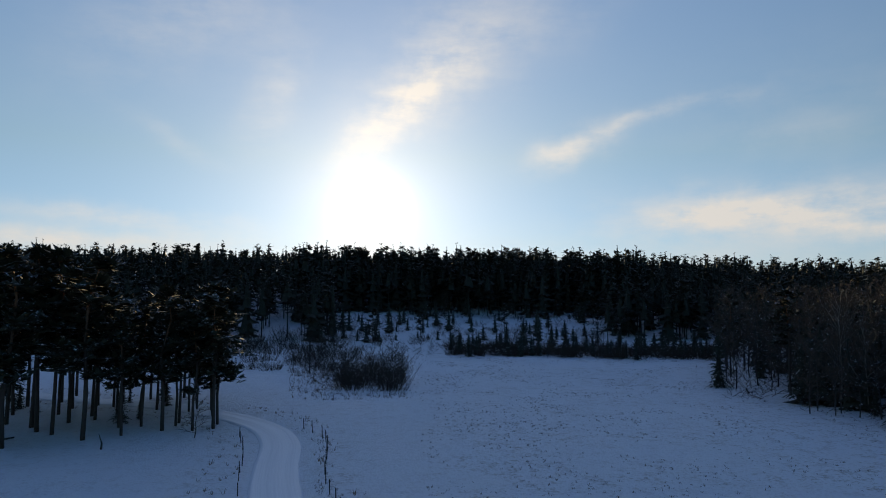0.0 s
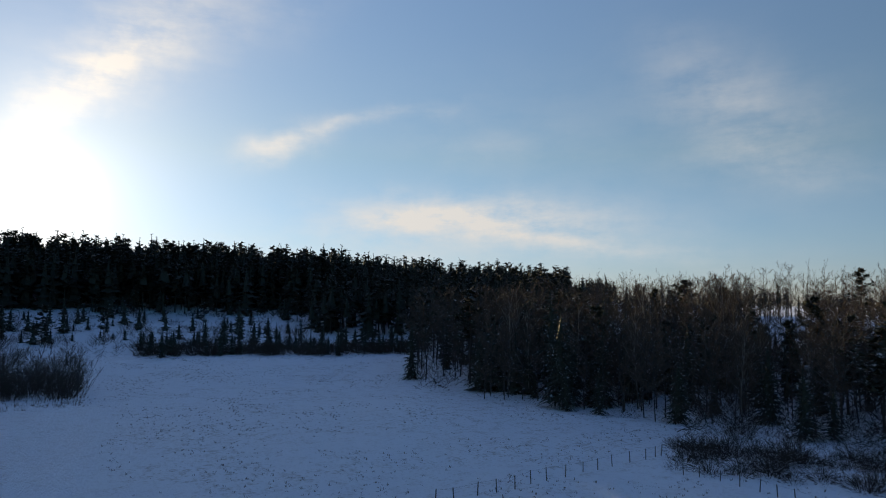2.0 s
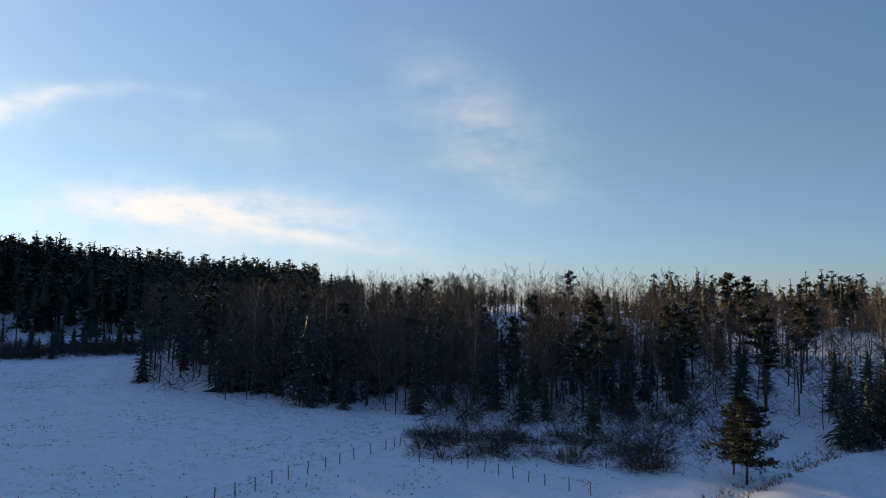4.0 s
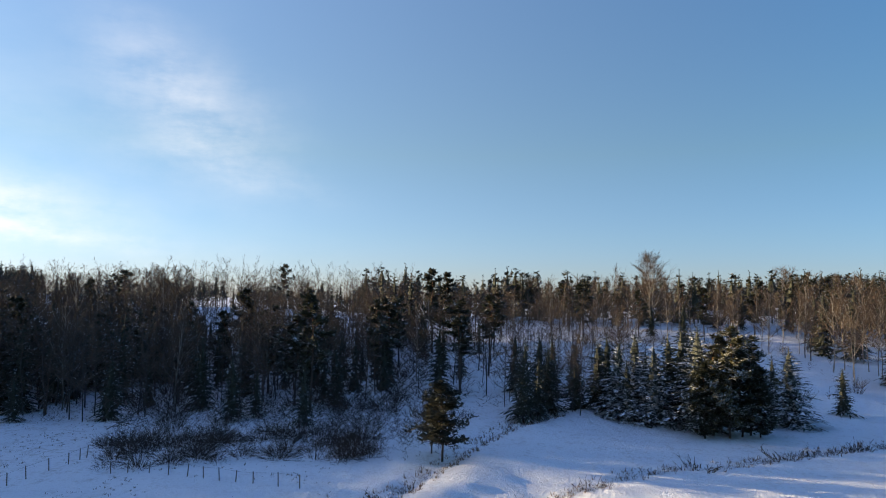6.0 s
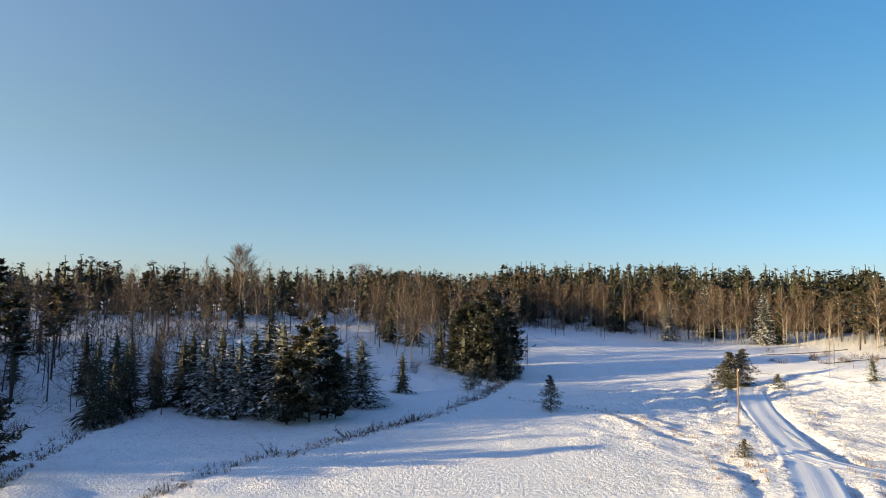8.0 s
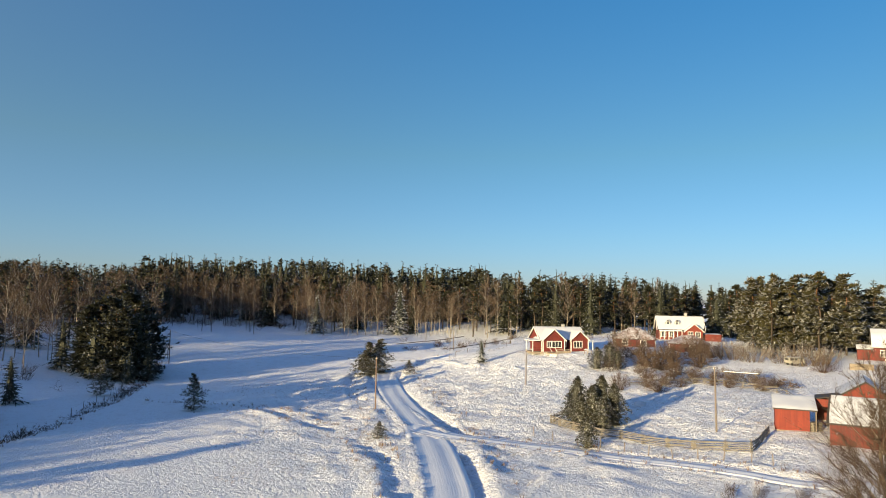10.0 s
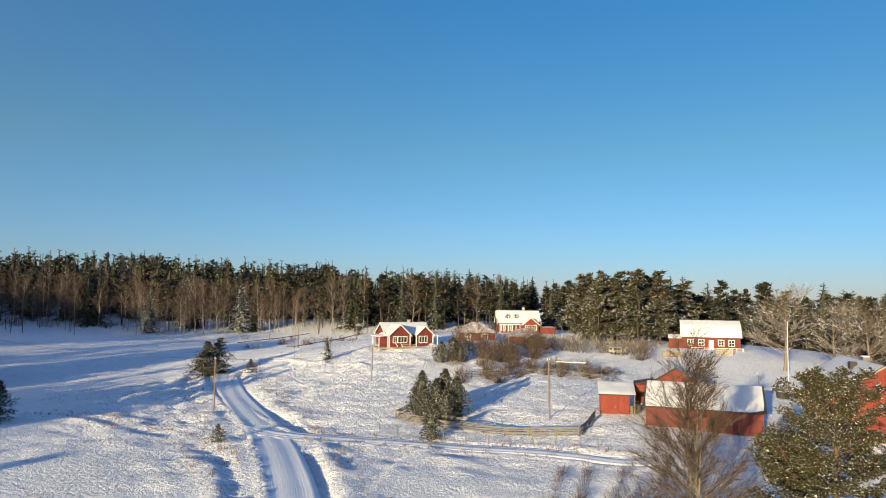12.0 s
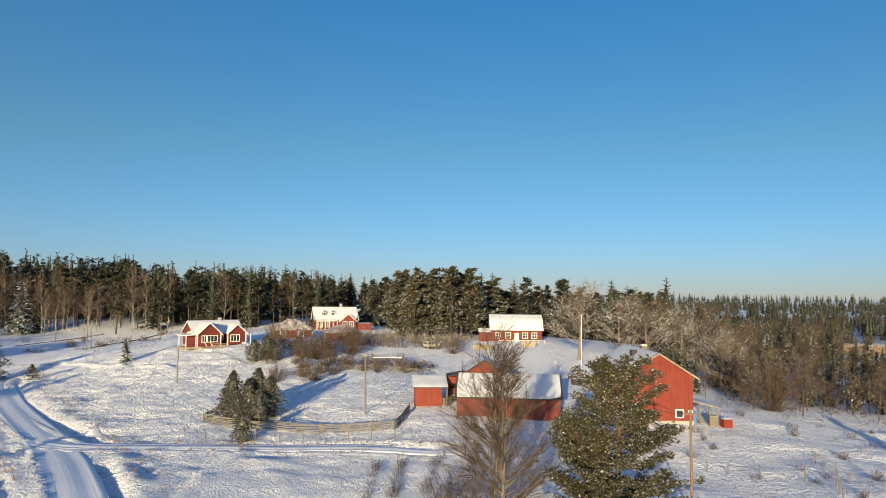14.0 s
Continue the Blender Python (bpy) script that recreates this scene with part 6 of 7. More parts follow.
def build_barn():
    """The big barn: its gable end looks at the field; the ridge runs back from it."""
    ridge0, ridge1 = Vector((-1.0, -82.0)), Vector((3.0, -94.4))
    back = (ridge1 - ridge0).normalized()
    side = Vector((-back.y, back.x))
    L, R = ridge0 + side * 4.05, ridge0 - side * 4.05
    x, y, turn, w = site(L, R)
    z = 1.55
    depth = (ridge1 - ridge0).length
    root = thing("barn", "large bright red barn with board walls and snowy roof", "barn", at=(x, y, z), turn=turn)
    part("foundation", Shape().box(-0.02, w + 0.02, -0.02, depth, -2.2, 0.1), STONE, root)
    part("wall", gable_walls(0, w, 0, depth, 5.2, 7.75, "y", 0.1), RED_BRIGHT, root)
    gable_roof(root, 0, w, 0, depth, 5.2, 7.75, "y", 0.55, 0.16, GREY_WOOD)
    for i in range(54):
        u = (i + 0.5) * w / 54
        top = 5.15 + (7.75 - 5.2) * (1 - abs(u - w / 2) / (w / 2))
        part("batten", Shape().box(u - 0.022, u + 0.022, -0.025, 0.0, 0.1, top - 0.05), RED_BRIGHT, root)
    window(root, w - 1.6, 0.55, 0.75, 0.75, -0.02, 1, 1)
    ch = part("chimney", Shape().box(w * 0.5 - 0.1, w * 0.5 + 0.45, depth * 0.42, depth * 0.42 + 0.6, 7.0, 8.25), POLE_WOOD, root, "small brown chimney with snow cap")
    part("chimney_cap", Shape().box(w * 0.5 - 0.16, w * 0.5 + 0.51, depth * 0.42 - 0.06, depth * 0.42 + 0.66, 8.25, 8.38), ROOF_SNOW, ch)
    part("roof_hatch", Shape().box(w * 0.5 - 1.6, w * 0.5 - 0.9, depth * 0.36, depth * 0.42, 7.0, 7.75), DARK, root)
    # lean-to with clutter on the far side
    lean = part("lean_to_roof", Shape().slab([(w, 0.8, 2.3), (w + 3.4, 0.8, 1.5), (w + 3.4, 5.5, 1.5), (w, 5.5, 2.3)], 0.12), GREY_WOOD, root, "low lean-to roof on posts")
    part("snow_cover", snow_blanket([(w, 0.8, 2.31), (w + 3.4, 0.8, 1.51), (w + 3.4, 5.5, 1.51), (w, 5.5, 2.31)], 0.14), ROOF_SNOW, lean, "", True)
    for u in (1.1, 2.2, 3.2):
        part("post", Shape().box(w + u - 0.07, w + u + 0.07, 0.85, 0.99, -1.6, 2.25 - 0.24 * u), POLE_WOOD, lean)
    m = pose(x, y, 0, 0, 0, turn)

    def beside(u, v):
        p = m @ Vector((w + u, v, 0))
        return p.x, p.y, ground_z(p.x, p.y)

    c = thing("crate", "reddish wooden crate with snow on top beside the barn", "crate", at=beside(3.9, 0.2), turn=turn + 8)
    part("box", Shape().box(-0.55, 0.55, -0.4, 0.4, -0.1, 0.95), RED_BRIGHT, c)
    part("snow_cap", snow_blanket([(-0.6, -0.45, 0.96), (0.6, -0.45, 0.96), (0.6, 0.45, 0.96), (-0.6, 0.45, 0.96)], 0.14, 5), ROOF_SNOW, c, "", True)
    c = thing("crate", "brown upright crate under the lean-to", "crate", at=beside(2.4, 0.4), turn=turn - 5)
    part("box", Shape().box(-0.45, 0.45, -0.35, 0.35, -0.1, 1.15), POLE_WOOD, c)
    part("lid", Shape().box(-0.5, 0.5, -0.4, 0.4, 1.15, 1.22), GREY_WOOD, c)
    c = thing("tarp_bundle", "blue tarpaulin bundle leaning under the lean-to", "tarpaulin", at=beside(0.55, 1.6), turn=turn)
    part("cover", Shape().box(-0.35, 0.35, -0.2, 0.4, -0.1, 1.25), BLUE, c)


build_cottage()
build_big_house()
build_hip_house("garage", "red garage with a hipped snowy roof", 154.65, 157.75, 150, 7.0, 2.15, 3.7, RED, [(0.58, 1.1, 1.0, 0.75), (0.84, 0.9, 0.9, 0.8)])
build_hip_house("outbuilding", "dark red outbuilding with hipped snowy roof behind shrubs", 150.35, 153.6, 155.5, 7.5, 2.2, 4.5, RED, [(0.25, 1.1, 1.1, 0.7), (0.7, 1.1, 1.1, 0.7)])
build_mansard()
build_sheds()
build_barn()

# ---- fences, poles, yard things ----
def rail_fence(line, label, rails=5, height=1.15, gap=2.3, seed=1):
    """A split-rail fence: pairs of stakes and stacked rails, each its own piece."""
    r = random.Random(seed)
    q = dense(line, gap)
    root = thing("rail_fence", label, "fence", at=(q[0][0], q[0][1], ground_z(*q[0])))
    o = Vector((q[0][0], q[0][1], ground_z(*q[0])))
    zs = [ground_z(*p) for p in q]
    for i, p in enumerate(q):
        for s in (-0.09, 0.09):
            b = Vector((p[0], p[1] + s, zs[i])) - o
            part("stake", Shape().tube([b + Vector((0, 0, -0.3)), b + Vector((r.uniform(-0.06, 0.06), 0, height + r.uniform(0.05, 0.3)))], [0.03, 0.022], 5), FENCE_WOOD, root)
    for i in range(len(q) - 1):
        for k in range(rails):
            u, v = height * (k + 0.45) / rails, height * (k + 1.0) / rails
            a = Vector((q[i][0], q[i][1], zs[i] + u + r.uniform(-0.04, 0.04))) - o
            b = Vector((q[i + 1][0], q[i + 1][1], zs[i + 1] + (v if k < rails - 1 else u) + r.uniform(-0.05, 0.05))) - o
            d = (b - a) * 0.09
            part("rail", Shape().tube([a - d, a.lerp(b, 0.5) + Vector((0, r.uniform(-0.04, 0.04), r.uniform(-0.03, 0.03))), b + d], [0.055, 0.05, 0.04], 5), FENCE_WOOD, root)


def wire_fence(line, label, gap=3.6, height=1.15, strands=2, seed=3, wood=POLE_WOOD):
    r = random.Random(seed)
    q = dense(line, gap)
    o = Vector((q[0][0], q[0][1], ground_z(*q[0])))
    root = thing("wire_fence", label, "fence", at=tuple(o))
    tops = []
    for p in q:
        b = Vector((p[0], p[1], ground_z(*p))) - o
        h = height * r.uniform(0.85, 1.12)
        t = b + Vector((r.uniform(-0.1, 0.1), r.uniform(-0.1, 0.1), h))
        part("post", Shape().tube([b + Vector((0, 0, -0.3)), t], [0.055, 0.045], 6), wood, root)
        tops.append((b, t))
    for k in range(strands):
        f = 0.92 - 0.4 * k
        part("wire", Shape().tube([b.lerp(t, f) for b, t in tops], [0.006] * len(tops), 3, False), WIRE, root)


POLES = {}


def utility_pole(key, az, r, h, mat=POLE_WOOD, arm=False, lean=0.0):
    x, y = polar(az, r)
    z = ground_z(x, y)
    root = thing("utility_pole", "tall weathered wooden utility pole standing in snow", "pole", "utility poles", at=(x, y, z))
    part("shaft", Shape().tube([(0, 0, -0.5), (lean * 0.5, 0, h * 0.5), (lean, 0, h)], [0.105, 0.095, 0.08], 8), mat, root)
    if arm:
        part("crossarm", Shape().box(-0.5, 0.5, -0.05, 0.05, h - 0.45, h - 0.34), mat, root)
    for s in (-0.12, 0.12):
        part("insulator", Shape().tube([(lean + s, 0, h - 0.28), (lean + s, 0, h - 0.12)], [0.035, 0.045], 6), WHITE, root, "small white insulator")
    POLES[key] = Vector((x + lean, y, z + h - 0.2))


def cable(a, b, sag=0.9, label="thin dark overhead cable between poles"):
    a, b = Vector(a), Vector(b)
    pts = [a.lerp(b, t / 16) - Vector((0, 0, sag * 4 * (t / 16) * (1 - t / 16))) for t in range(17)]
    root = thing("overhead_cable", label, "cable", "overhead cables", at=tuple(a))
    part("strand", Shape().tube([p - a for p in pts], [0.016] * 17, 4, False), WIRE, root)


def build_fences():
    rail_fence([(50.4, -74.4), (50.5, -71.4), (50.2, -68.6), (46.0, -67.3), (41.7, -66.5), (36.4, -66.1), (31.5, -67.5), (26.6, -69.5)], "weathered split-rail fence round the paddock", 6, 0.98)
    rail_fence([(26.6, -69.5), (27.1, -73.8), (27.8, -77.8)], "weathered split-rail fence up to the small shed", 6, 0.98, seed=2)
    rail_fence([(56.0, -97.5), (51.6, -101.1), (46.9, -104.5), (41.4, -105.4), (37.9, -104.9), (34.0, -102.1), (30.8, -96.6)], "snow-capped split-rail fence behind the paddock", 4, 1.0, seed=4)
    wire_fence([(47.3, -61.5), (41.4, -61.4), (36.1, -61.7), (31.6, -63.1), (27.4, -64.9), (23.4, -66.4)], "low wire fence with thin posts beside the track", 3.2, 1.0, 2, 5)
    wire_fence([(23.6, 48.3), (27.6, 48.7), (31.6, 49.3), (35.5, 50.2), (40.2, 51.1), (44.2, 51.7), (48.9, 52.2), (51.3, 52.6)], "thin wooden posts of a field fence in snow", 4.2, 1.1, 1, 6)
    wire_fence([(47.8, 46.2), (48.8, 43.0), (49.2, 39.3), (49.2, 36.0), (49.5, 32.9), (49.7, 28.6)], "thin wooden posts of a field fence by the thicket", 3.6, 1.1, 1, 7)
    wire_fence([(-21.1, 79.8), (-18.8, 72.7), (-17.3, 66.7), (-16.1, 60.9), (-13.6, 51.5)], "crooked old posts along the road verge", 3.4, 1.25, 1, 8, DARK)
    wire_fence([(-14.5, 84.6), (-11.3, 78.4), (-10.1, 73.7), (-9.2, 66.4), (-8.2, 59.3), (-5.8, 50.2)], "crooked old posts along the road verge", 2.4, 1.3, 1, 9, DARK)
    wire_fence([(-14.9, -71.7), (-15.6, -67.7), (-14.8, -63.9), (-14.0, -58.6)], "thin dark posts of a pasture fence", 2.8, 1.1, 2, 10)
    wire_fence([(-21.2, -67.0), (-16.1, -64.9), (-9.3, -65.8), (-5.0, -66.7)], "thin dark posts of a pasture fence", 2.6, 1.1, 2, 11)
    wire_fence([(103.0, -104.1), (108.8, -115.9), (103.9, -131.8), (101.5, -149.7), (100.1, -167.6)], "wire fence with posts along the road", 5.0, 1.2, 2, 12)
    wire_fence([(126.4, -45.8), (117.4, -41.4), (106.3, -34.1), (97.2, -28.2)], "thin posts along the stream", 4.5, 1.1, 1, 13)


def timber_edging(a, b, label, tall=0.2, step=4.0):
    """Low planks set on edge along a line, following the ground."""
    n = max(2, int(math.dist(a, b) / step))
    q = [(a[0] + (b[0] - a[0]) * i / n, a[1] + (b[1] - a[1]) * i / n) for i in range(n + 1)]
    o = Vector((*q[0], ground_z(*q[0])))
    root = thing("timber_edging", label, "edging", "timber edges of the paddock", at=tuple(o))
    for p, s in zip(q, q[1:]):
        u, v = Vector((*p, ground_z(*p))) - o, Vector((*s, ground_z(*s))) - o
        part("plank", Shape().slab([u + Vector((0.05, 0, tall)), v + Vector((0.05, 0, tall)), v + Vector((-0.05, 0, tall)), u + Vector((-0.05, 0, tall))], tall + 0.3), DARK, root)


def build_poles():
    utility_pole("bend", 130.08, 96, 7.3, RED_POLE)
    utility_pole("slope", 142.95, 112, 5.9)
    utility_pole("paddock", 158.2, 82, 7.2, lean=0.15)
    utility_pole("barn", 185.25, 52, 7.6, RED_POLE, True)
    utility_pole("stream", 113.3, 161, 7.4, DARK)
    utility_pole("far", 136.4, 176, 6.6)
    utility_pole("far_side", 136.7, 176, 6.4)
    utility_pole("hedge", 141.6, 188, 6.6)
    utility_pole("north", 134.3, 208, 6.2)
    cable(POLES["stream"], POLES["bend"], 1.2)
    cable(POLES["bend"], POLES["slope"], 1.0)
    cable(POLES["slope"], POLES["paddock"], 1.0)
    cable(POLES["barn"] + Vector((-0.4, 0, -0.2)), (1.4, -82.6, 5.3), 0.7)
    cable(POLES["barn"] + Vector((0.4, 0, -0.2)), (2.5, -82.3, 5.0), 0.7)
    x, y = 11.4, -122.5
    z = ground_z(x, y)
    root = thing("flagpole", "tall slim white flagpole with a ball finial", "flagpole", at=(x, y, z))
    part("shaft", Shape().tube([(0, 0, -0.4), (0, 0, 4.5), (0, 0, 9.3)], [0.06, 0.05, 0.035], 8), WHITE, root)
    part("finial", Shape().tube([(0, 0, 9.3), (0, 0, 9.38), (0, 0, 9.48)], [0.03, 0.09, 0.03], 8), WHITE, root)
    root = thing("gate_frame", "bare wooden pole frame beside the stream pole", "frame", at=(155.7, -63.4, ground_z(155.7, -63.4)))
    for i, u in enumerate((-1.6, 0.0, 1.6)):
        part("post", Shape().tube([(u, u * 0.4, -0.4), (u, u * 0.4, 3.4 - 0.4 * i)], [0.06, 0.05], 6), DARK, root)
    part("crossbar", Shape().tube([(-1.6, -0.64, 2.6), (0, 0, 2.5)], [0.05, 0.05], 6), DARK, root)


def build_van():
    x, y = polar(163.85, 140)
    root = thing("van", "cream-coloured van parked at the edge of the pines", "van", at=(x, y, ground_z(x, y) + 0.02), turn=-125)
    root.scale = (0.76, 0.76, 0.76)
    prof = [(-2.3, 0.45), (2.2, 0.45), (2.3, 0.9), (1.75, 1.15), (1.35, 1.85), (-2.1, 1.95), (-2.3, 1.7)]
    s = Shape()
    for yy, flip in ((-0.88, False), (0.88, True)):
        p = [(a, yy * (0.93 if b > 1.3 else 1), b) for a, b in prof]
        s.face(*(p[::-1] if flip else p))
    for k in range(len(prof)):
        (a, b), (c, d) = prof[k], prof[(k + 1) % len(prof)]
        f, g = (0.93 if b > 1.3 else 1) * 0.88, (0.93 if d > 1.3 else 1) * 0.88
        s.face((a, -f, b), (a, f, b), (c, g, d), (c, -g, d))
    part("body", s, CREAM, root)
    for sy in (-1, 1):
        for i, u in enumerate((-1.9, -0.75, 0.4)):
            part("side_window", Shape().box(u, u + 1.0, sy * 0.84 - 0.01, sy * 0.84 + 0.01, 1.2, 1.7), GLASS, root)
        for u in (-1.45, 1.4):
            wheel = part("wheel", Shape().tube([(u, sy * 0.7, 0.33), (u, sy * 0.9, 0.33)], [0.33, 0.33], 14), RUBBER, root)
            part("hub", Shape().tube([(u, sy * 0.9, 0.33), (u, sy * 0.93, 0.33)], [0.18, 0.16], 10), METAL, wheel)
        part("headlight", Shape().box(2.22, 2.31, sy * 0.6 - 0.14, sy * 0.6 + 0.14, 0.68, 0.86), WHITE, root)
    part("windscreen", Shape().face((1.76, -0.74, 1.2), (1.76, 0.74, 1.2), (1.42, 0.72, 1.78), (1.42, -0.72, 1.78)), GLASS, root)
    part("rear_window", Shape().box(-2.33, -2.27, -0.66, 0.66, 1.25, 1.68), GLASS, root)
    part("bumper", Shape().box(2.2, 2.38, -0.85, 0.85, 0.42, 0.6).box(-2.4, -2.25, -0.85, 0.85, 0.42, 0.6), METAL, root)
    part("roof_snow", snow_blanket([(-2.1, -0.75, 1.95), (1.3, -0.75, 1.86), (1.3, 0.75, 1.86), (-2.1, 0.75, 1.95)], 0.12, 6), ROOF_SNOW, root, "", True)


def build_yard():
    # garden rows of canes
    for k, line in enumerate(([(20.9, -48.9), (23.6, -57.4)], [(19.3, -50.0), (21.5, -58.2)], [(17.1, -51.5), (18.6, -59.2)])):
        for p in dense(line, 1.5):
            plant("bush", p[0], p[1], rng.uniform(0.7, 1.15) * (1.1 if k == 1 else 0.9), squeeze=0.75)
    # water tub and heaps in the yard
    x, y = polar(176.2, 105)
    root = thing("water_tub", "dark round tub with snow in it in the yard", "tub", at=(x, y, ground_z(x, y)))
    part("tub", Shape().tube([(0, 0, -0.1), (0, 0, 0.85), (0, 0, 0.9)], [0.75, 0.85, 0.78], 16), DARK, root)
    part("snow", Shape().tube([(0, 0, 0.86), (0, 0, 0.98)], [0.74, 0.5], 14), ROOF_SNOW, root)
    x, y = polar(175.9, 109)
    root = thing("garden_bench", "dark low garden bench half buried in snow", "bench", at=(x, y, ground_z(x, y)), turn=10)
    part("seat", Shape().box(-0.8, 0.8, -0.25, 0.25, 0.38, 0.44), DARK, root)
    part("backrest", Shape().box(-0.8, 0.8, 0.2, 0.26, 0.5, 0.85), DARK, root)
    for u in (-0.7, 0.7):
        part("leg", Shape().box(u - 0.04, u + 0.04, -0.2, 0.22, -0.2, 0.4), DARK, root)
    x, y = polar(174.55, 115)
    root = thing("bird_table", "small roofed bird table on a post", "bird table", at=(x, y, ground_z(x, y)))
    part("post", Shape().tube([(0, 0, -0.3), (0, 0, 1.4)], [0.05, 0.05], 6), GREY_WOOD, root)
    part("tray", Shape().box(-0.35, 0.35, -0.3, 0.3, 1.4, 1.46), GREY_WOOD, root)
    part("roof", Shape().slab([(-0.45, -0.4, 1.75), (0, -0.4, 2.05), (0, 0.4, 2.05), (-0.45, 0.4, 1.75)], 0.05).slab([(0, -0.4, 2.05), (0.45, -0.4, 1.75), (0.45, 0.4, 1.75), (0, 0.4, 2.05)], 0.05), ROOF_SNOW, root)
    x, y = 75.0, -114.6
    root = thing("garden_table", "low garden table thickly covered with snow", "table", at=(x, y, ground_z(x, y)), turn=-35)
    part("tabletop", Shape().box(-1.1, 1.1, -0.45, 0.45, 0.66, 0.72), GREY_WOOD, root)
    part("snow", snow_blanket([(-1.1, -0.45, 0.725), (1.1, -0.45, 0.725), (1.1, 0.45, 0.725), (-1.1, 0.45, 0.725)], 0.28, 6), ROOF_SNOW, root, "", True)
    for u in (-0.95, 0.95):
        for v in (-0.35, 0.35):
            part("leg", Shape().box(u - 0.05, u + 0.05, v - 0.05, v + 0.05, -0.3, 0.66), GREY_WOOD, root)
    # snow-capped boulder in the paddock, and a rail rack by the heap
    x, y = polar(152.35, 96)
    s = Shape()
    rings = [[(math.cos(a * 0.7) * q * (1 + 0.16 * math.sin(a * 2.6 + k)), math.sin(a * 0.7) * q * 0.8, z) for a in range(9)] for k, (q, z) in enumerate(((0.75, -0.2), (0.7, 0.25), (0.5, 0.5), (0.2, 0.6)))]
    for lo, hi in zip(rings, rings[1:]):
        for k in range(9):
            s.face(lo[k], lo[(k + 1) % 9], hi[(k + 1) % 9], hi[k])
    s.face(*rings[-1])
    rock = tagged(new("boulder", s.mesh("boulder", ROOF_SNOW, True)), "small boulder under a cap of snow in the paddock", "boulder")
    rock.matrix_basis = pose(x, y, ground_z(x, y), 0, 0, 20)
    x, y = polar(160.0, 117)
    rack = thing("beating_rack", "wooden rail rack with snow along its top bar", "rack", at=(x, y, ground_z(x, y)), turn=12)
    for u in (-2.2, 2.2):
        for v in (-0.35, 0.35):
            part("leg", Shape().tube([(u + v, v, -0.3), (u, 0, 1.7)], [0.05, 0.045], 6), POLE_WOOD, rack)
    part("top_bar", Shape().tube([(-2.6, 0, 1.72), (2.6, 0, 1.78)], [0.055, 0.05], 6), POLE_WOOD, rack)
    part("snow", Shape().box(-2.5, 2.5, -0.06, 0.06, 1.79, 1.90), ROOF_SNOW, rack)
    # brush heap
    x, y = 37.1, -110.5
    r = random.Random(8)
    s = Shape()
    for _ in range(150):
        a, u = r.uniform(0, 6.28), math.sqrt(r.random())
        p = Vector((math.cos(a) * u * 2.6, math.sin(a) * u * 1.6, (1 - u) * 1.5))
        d = Vector((r.uniform(-1, 1), r.uniform(-1, 1), r.uniform(-0.15, 0.5))).normalized()
        s.spike(p, p + d * r.uniform(0.7, 1.6), 0.05)
    heap = tagged(new("brush_heap", s.mesh("brush_heap", TWIGS)), "heap of cut brushwood with snow beside the drive", "brush heap")
    heap.matrix_basis = pose(x, y, ground_z(x, y))
    # low sled-like timber by the pines
    root = thing("timber_pile", "grey board pile with snow near the parked van", "timber pile", at=(32.3, -133.6, ground_z(32.3, -133.6)), turn=20)
    for i in range(5):
        part("board", Shape().box(-1.8, 1.8, -0.6 + 0.1 * i, 0.6 - 0.1 * i, i * 0.22 - 0.1, i * 0.22 + 0.08), GREY_WOOD, root)
    # fallen logs at the edge of the wood
    for (x, y), turn, length in (((65.3, 37.8), 15, 4.2), ((72.3, 81.9), 40, 5.0), ((58.7, 120.7), 70, 3.6), ((-47.7, 76.2), 35, 5.5)):
        root = thing("fallen_log", "fallen log with snow on its upper side", "log", "fallen logs", at=(x, y, ground_z(x, y)), turn=turn)
        part("stem", Shape().tube([(-length / 2, 0, 0.18), (0, 0.1, 0.25), (length / 2, 0, 0.55)], [0.17, 0.15, 0.09], 8), SPRUCE_BARK, root)
        part("stub", Shape().tube([(length * 0.2, 0.05, 0.3), (length * 0.3, 0.4, 0.9)], [0.05, 0.02], 5), SPRUCE_BARK, root)
    x, y = -33.3, 72.2
    root = thing("broken_branch", "small dead branch sticking out of the snow", "branch", at=(x, y, ground_z(x, y)))
    part("stem", Shape().tube([(0, 0, -0.2), (0.05, 0, 0.6), (-0.3, 0, 1.6)], [0.13, 0.09, 0.02], 6), SPRUCE_BARK, root)
    # cabin high in the wood
    x, y = polar(93.7, 228)
    root = thing("cabin", "small dark cabin with snowy roof among the trees", "cabin", at=(x, y, ground_z(x, y) + 0.2), turn=-100)
    part("wall", gable_walls(-2.6, 2.6, 0, 4.5, 2.4, 4.2, "x"), DARK, root)
    gable_roof(root, -2.6, 2.6, 0, 4.5, 2.4, 4.2, "x", 0.4, 0.2)


def tuft_field(name, label, spots, mat, tall, blades, seed, width=0.028):
    r = random.Random(seed)
    xy = np.array(spots)
    zs = terrain(xy[:, 0], xy[:, 1])[0]
    s = Shape()
    for (x, y), z in zip(xy, zs):
        k = r.uniform(0.35, 1.6)
        for _ in range(blades):
            a, u = r.uniform(0, 6.28), r.uniform(0, 0.16)
            b = Vector((x + math.cos(a) * u, y + math.sin(a) * u, z - 0.04))
            t = b + Vector((math.cos(a) * 0.5, math.sin(a) * 0.5, 1.0)).normalized() * tall * k * r.uniform(0.6, 1.2)
            w = Vector((-math.sin(a), math.cos(a), 0)) * width
            s.face(b - w, b + w, t)
    me = s.mesh(name, mat)
    tagged(new(name, me), label, "grass", kind="stuff")


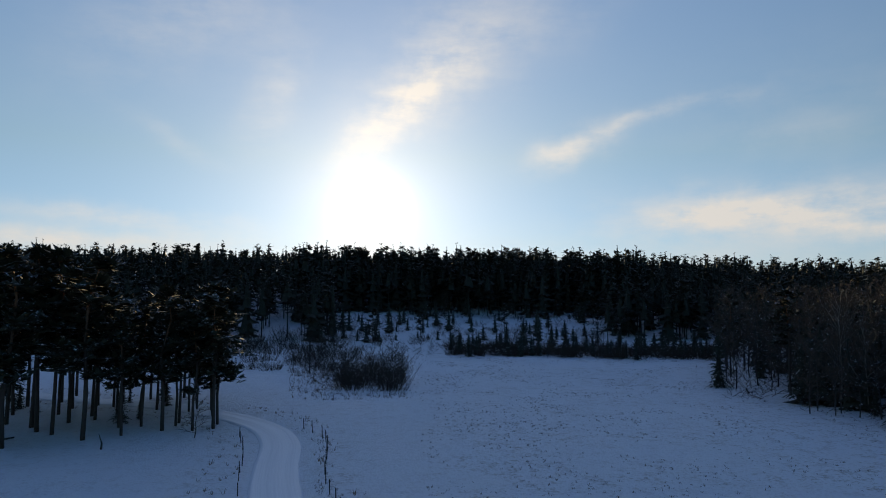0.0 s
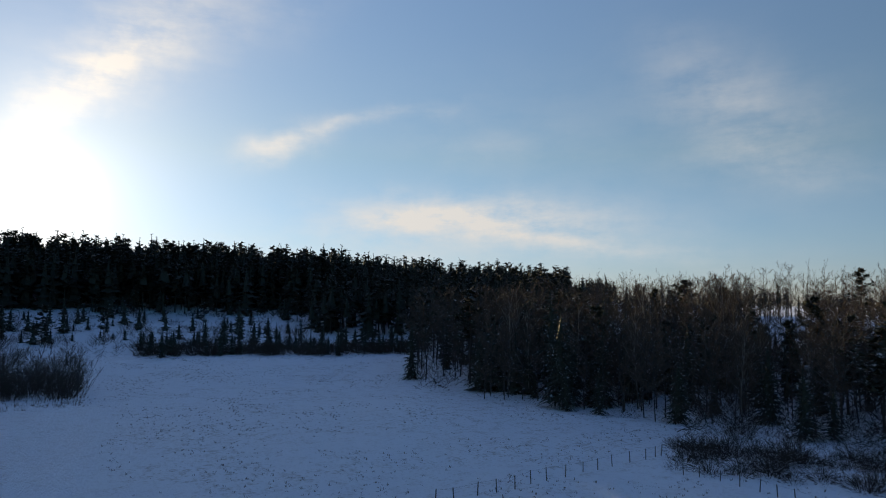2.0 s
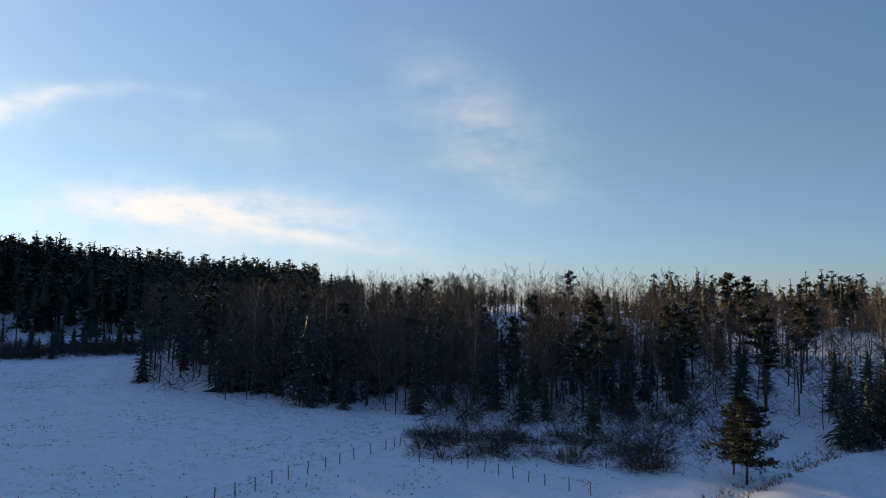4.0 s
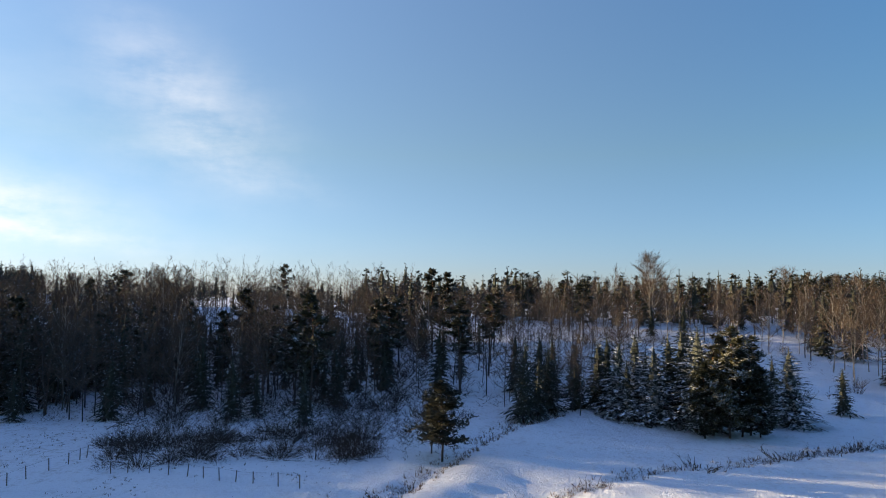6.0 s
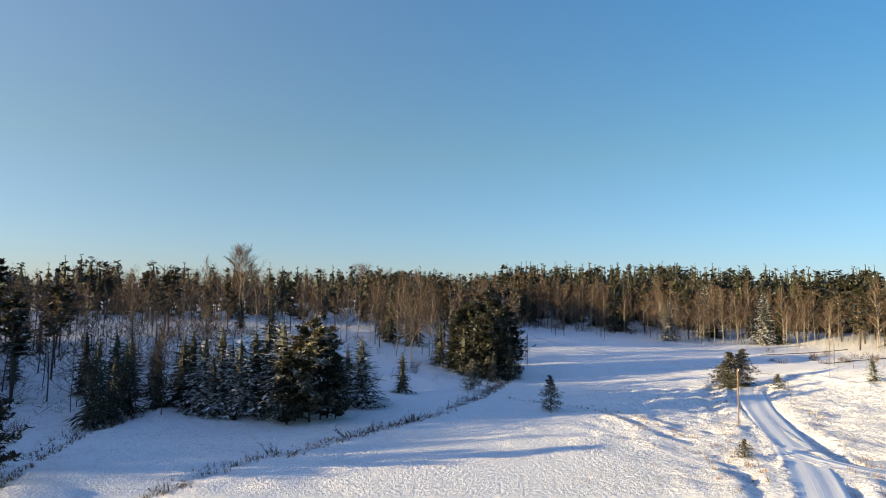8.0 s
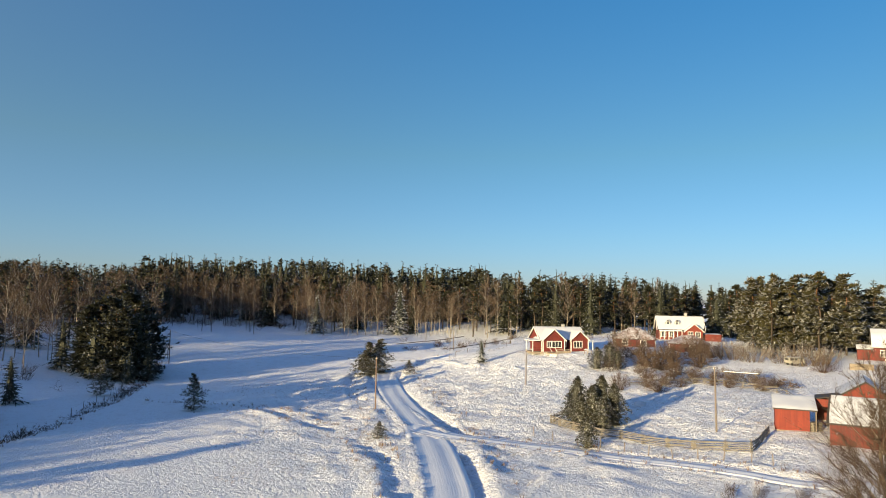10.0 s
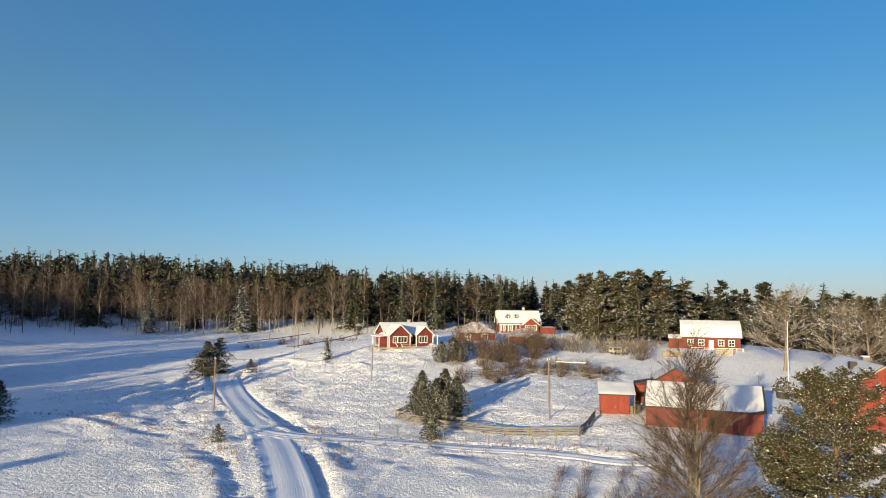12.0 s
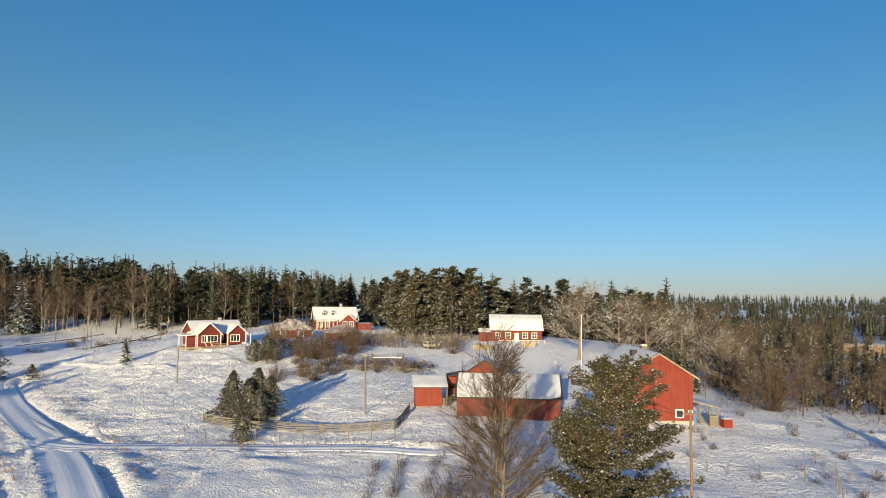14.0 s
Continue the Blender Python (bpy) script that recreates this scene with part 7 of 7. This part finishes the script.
def build_grass():
    r = random.Random(11)
    spots = []
    while len(spots) < 6500:
        a, d = r.uniform(-12, 62), math.sqrt(r.uniform(45 ** 2, 185 ** 2))
        x, y = polar(a, d)
        edge = 135 - 1.15 * (a - 22) if a > 22 else 185
        if d > edge or (x < 0 and y < 110):
            continue
        if wobble(np.array(x), np.array(y), 7, 21) + 0.6 * wobble(np.array(x), np.array(y), 2.5, 22) > r.uniform(-0.3, 0.7):
            spots.append((x, y))
    tuft_field("field_grass", "brown grass tussocks poking through the snow", spots, DARK_STRAW, 0.17, 5, 1, 0.035)
    spots = []
    for line, off, count in ((ROAD_LINE, 5.4, 900), (STREAM_LINE, 1.0, 400), (DITCH_LINE, 1.2, 260), (TRACK_LINE, 2.0, 160), (SIDE_LINE, 3.0, 300)):
        q = dense(line, 0.5)
        for _ in range(count):
            p = q[r.randrange(len(q))]
            s = r.choice((-1, 1))
            spots.append((p[0] + s * off * r.uniform(0.75, 1.5) * 0.75 + r.uniform(-0.5, 0.5), p[1] + s * off * r.uniform(0.6, 1.3) * 0.75 + r.uniform(-0.5, 0.5)))
    road = dense(ROAD_LINE, 1.0)
    spots = [p for p in spots if ((road - np.array(p)) ** 2).sum(1).min() > 3.4 ** 2 and math.hypot(*p) > 40]
    tuft_field("verge_grass", "dry pale grass along the verges and the stream", spots, STRAW, 0.42, 6, 2)
    spots = []
    while len(spots) < 3600:
        x, y = polar(r.uniform(117, 167), math.sqrt(r.uniform(60 ** 2, 135 ** 2)))
        if ((road - np.array((x, y))) ** 2).sum(1).min() > 4.2 ** 2 and wobble(np.array(x), np.array(y), 6, 31) + 0.5 * wobble(np.array(x), np.array(y), 2.2, 32) > r.uniform(-0.4, 0.6):
            spots.append((x, y))
    while len(spots) < 4700:
        x, y = polar(r.uniform(183, 206), math.sqrt(r.uniform(44 ** 2, 98 ** 2)))
        if wobble(np.array(x), np.array(y), 5, 33) > r.uniform(-0.3, 0.7):
            spots.append((x, y))
    tuft_field("meadow_grass", "short dry grass showing through the thin snow", spots, STRAW, 0.16, 4, 6)
    spots = []
    for _ in range(1500):
        a, d = r.uniform(-13, -3), math.sqrt(r.uniform(112 ** 2, 180 ** 2))
        spots.append(polar(a, d))
    tuft_field("clearing_grass", "tall dry weeds in the clearing", spots, STRAW, 0.7, 4, 3)
    spots = []
    for _ in range(5200):
        spots.append(polar(r.uniform(192, 207), math.sqrt(r.uniform(238 ** 2, 305 ** 2))))
    tuft_field("reed_belt", "golden reed belt along the frozen shore", spots, REED, 1.5, 5, 4)


timber_edging((131.1, -131.2), (132.9, -161.9), "low dark timber edging along the flat snowy paddock")
# this second row of dark planks draws the shade line of a bank
timber_edging((152.5, -131.4), (152.3, -160.2), "low dark planks standing in for the shaded bank on the far side of the paddock")
build_fences()
build_poles()
build_van()
build_yard()
build_grass()
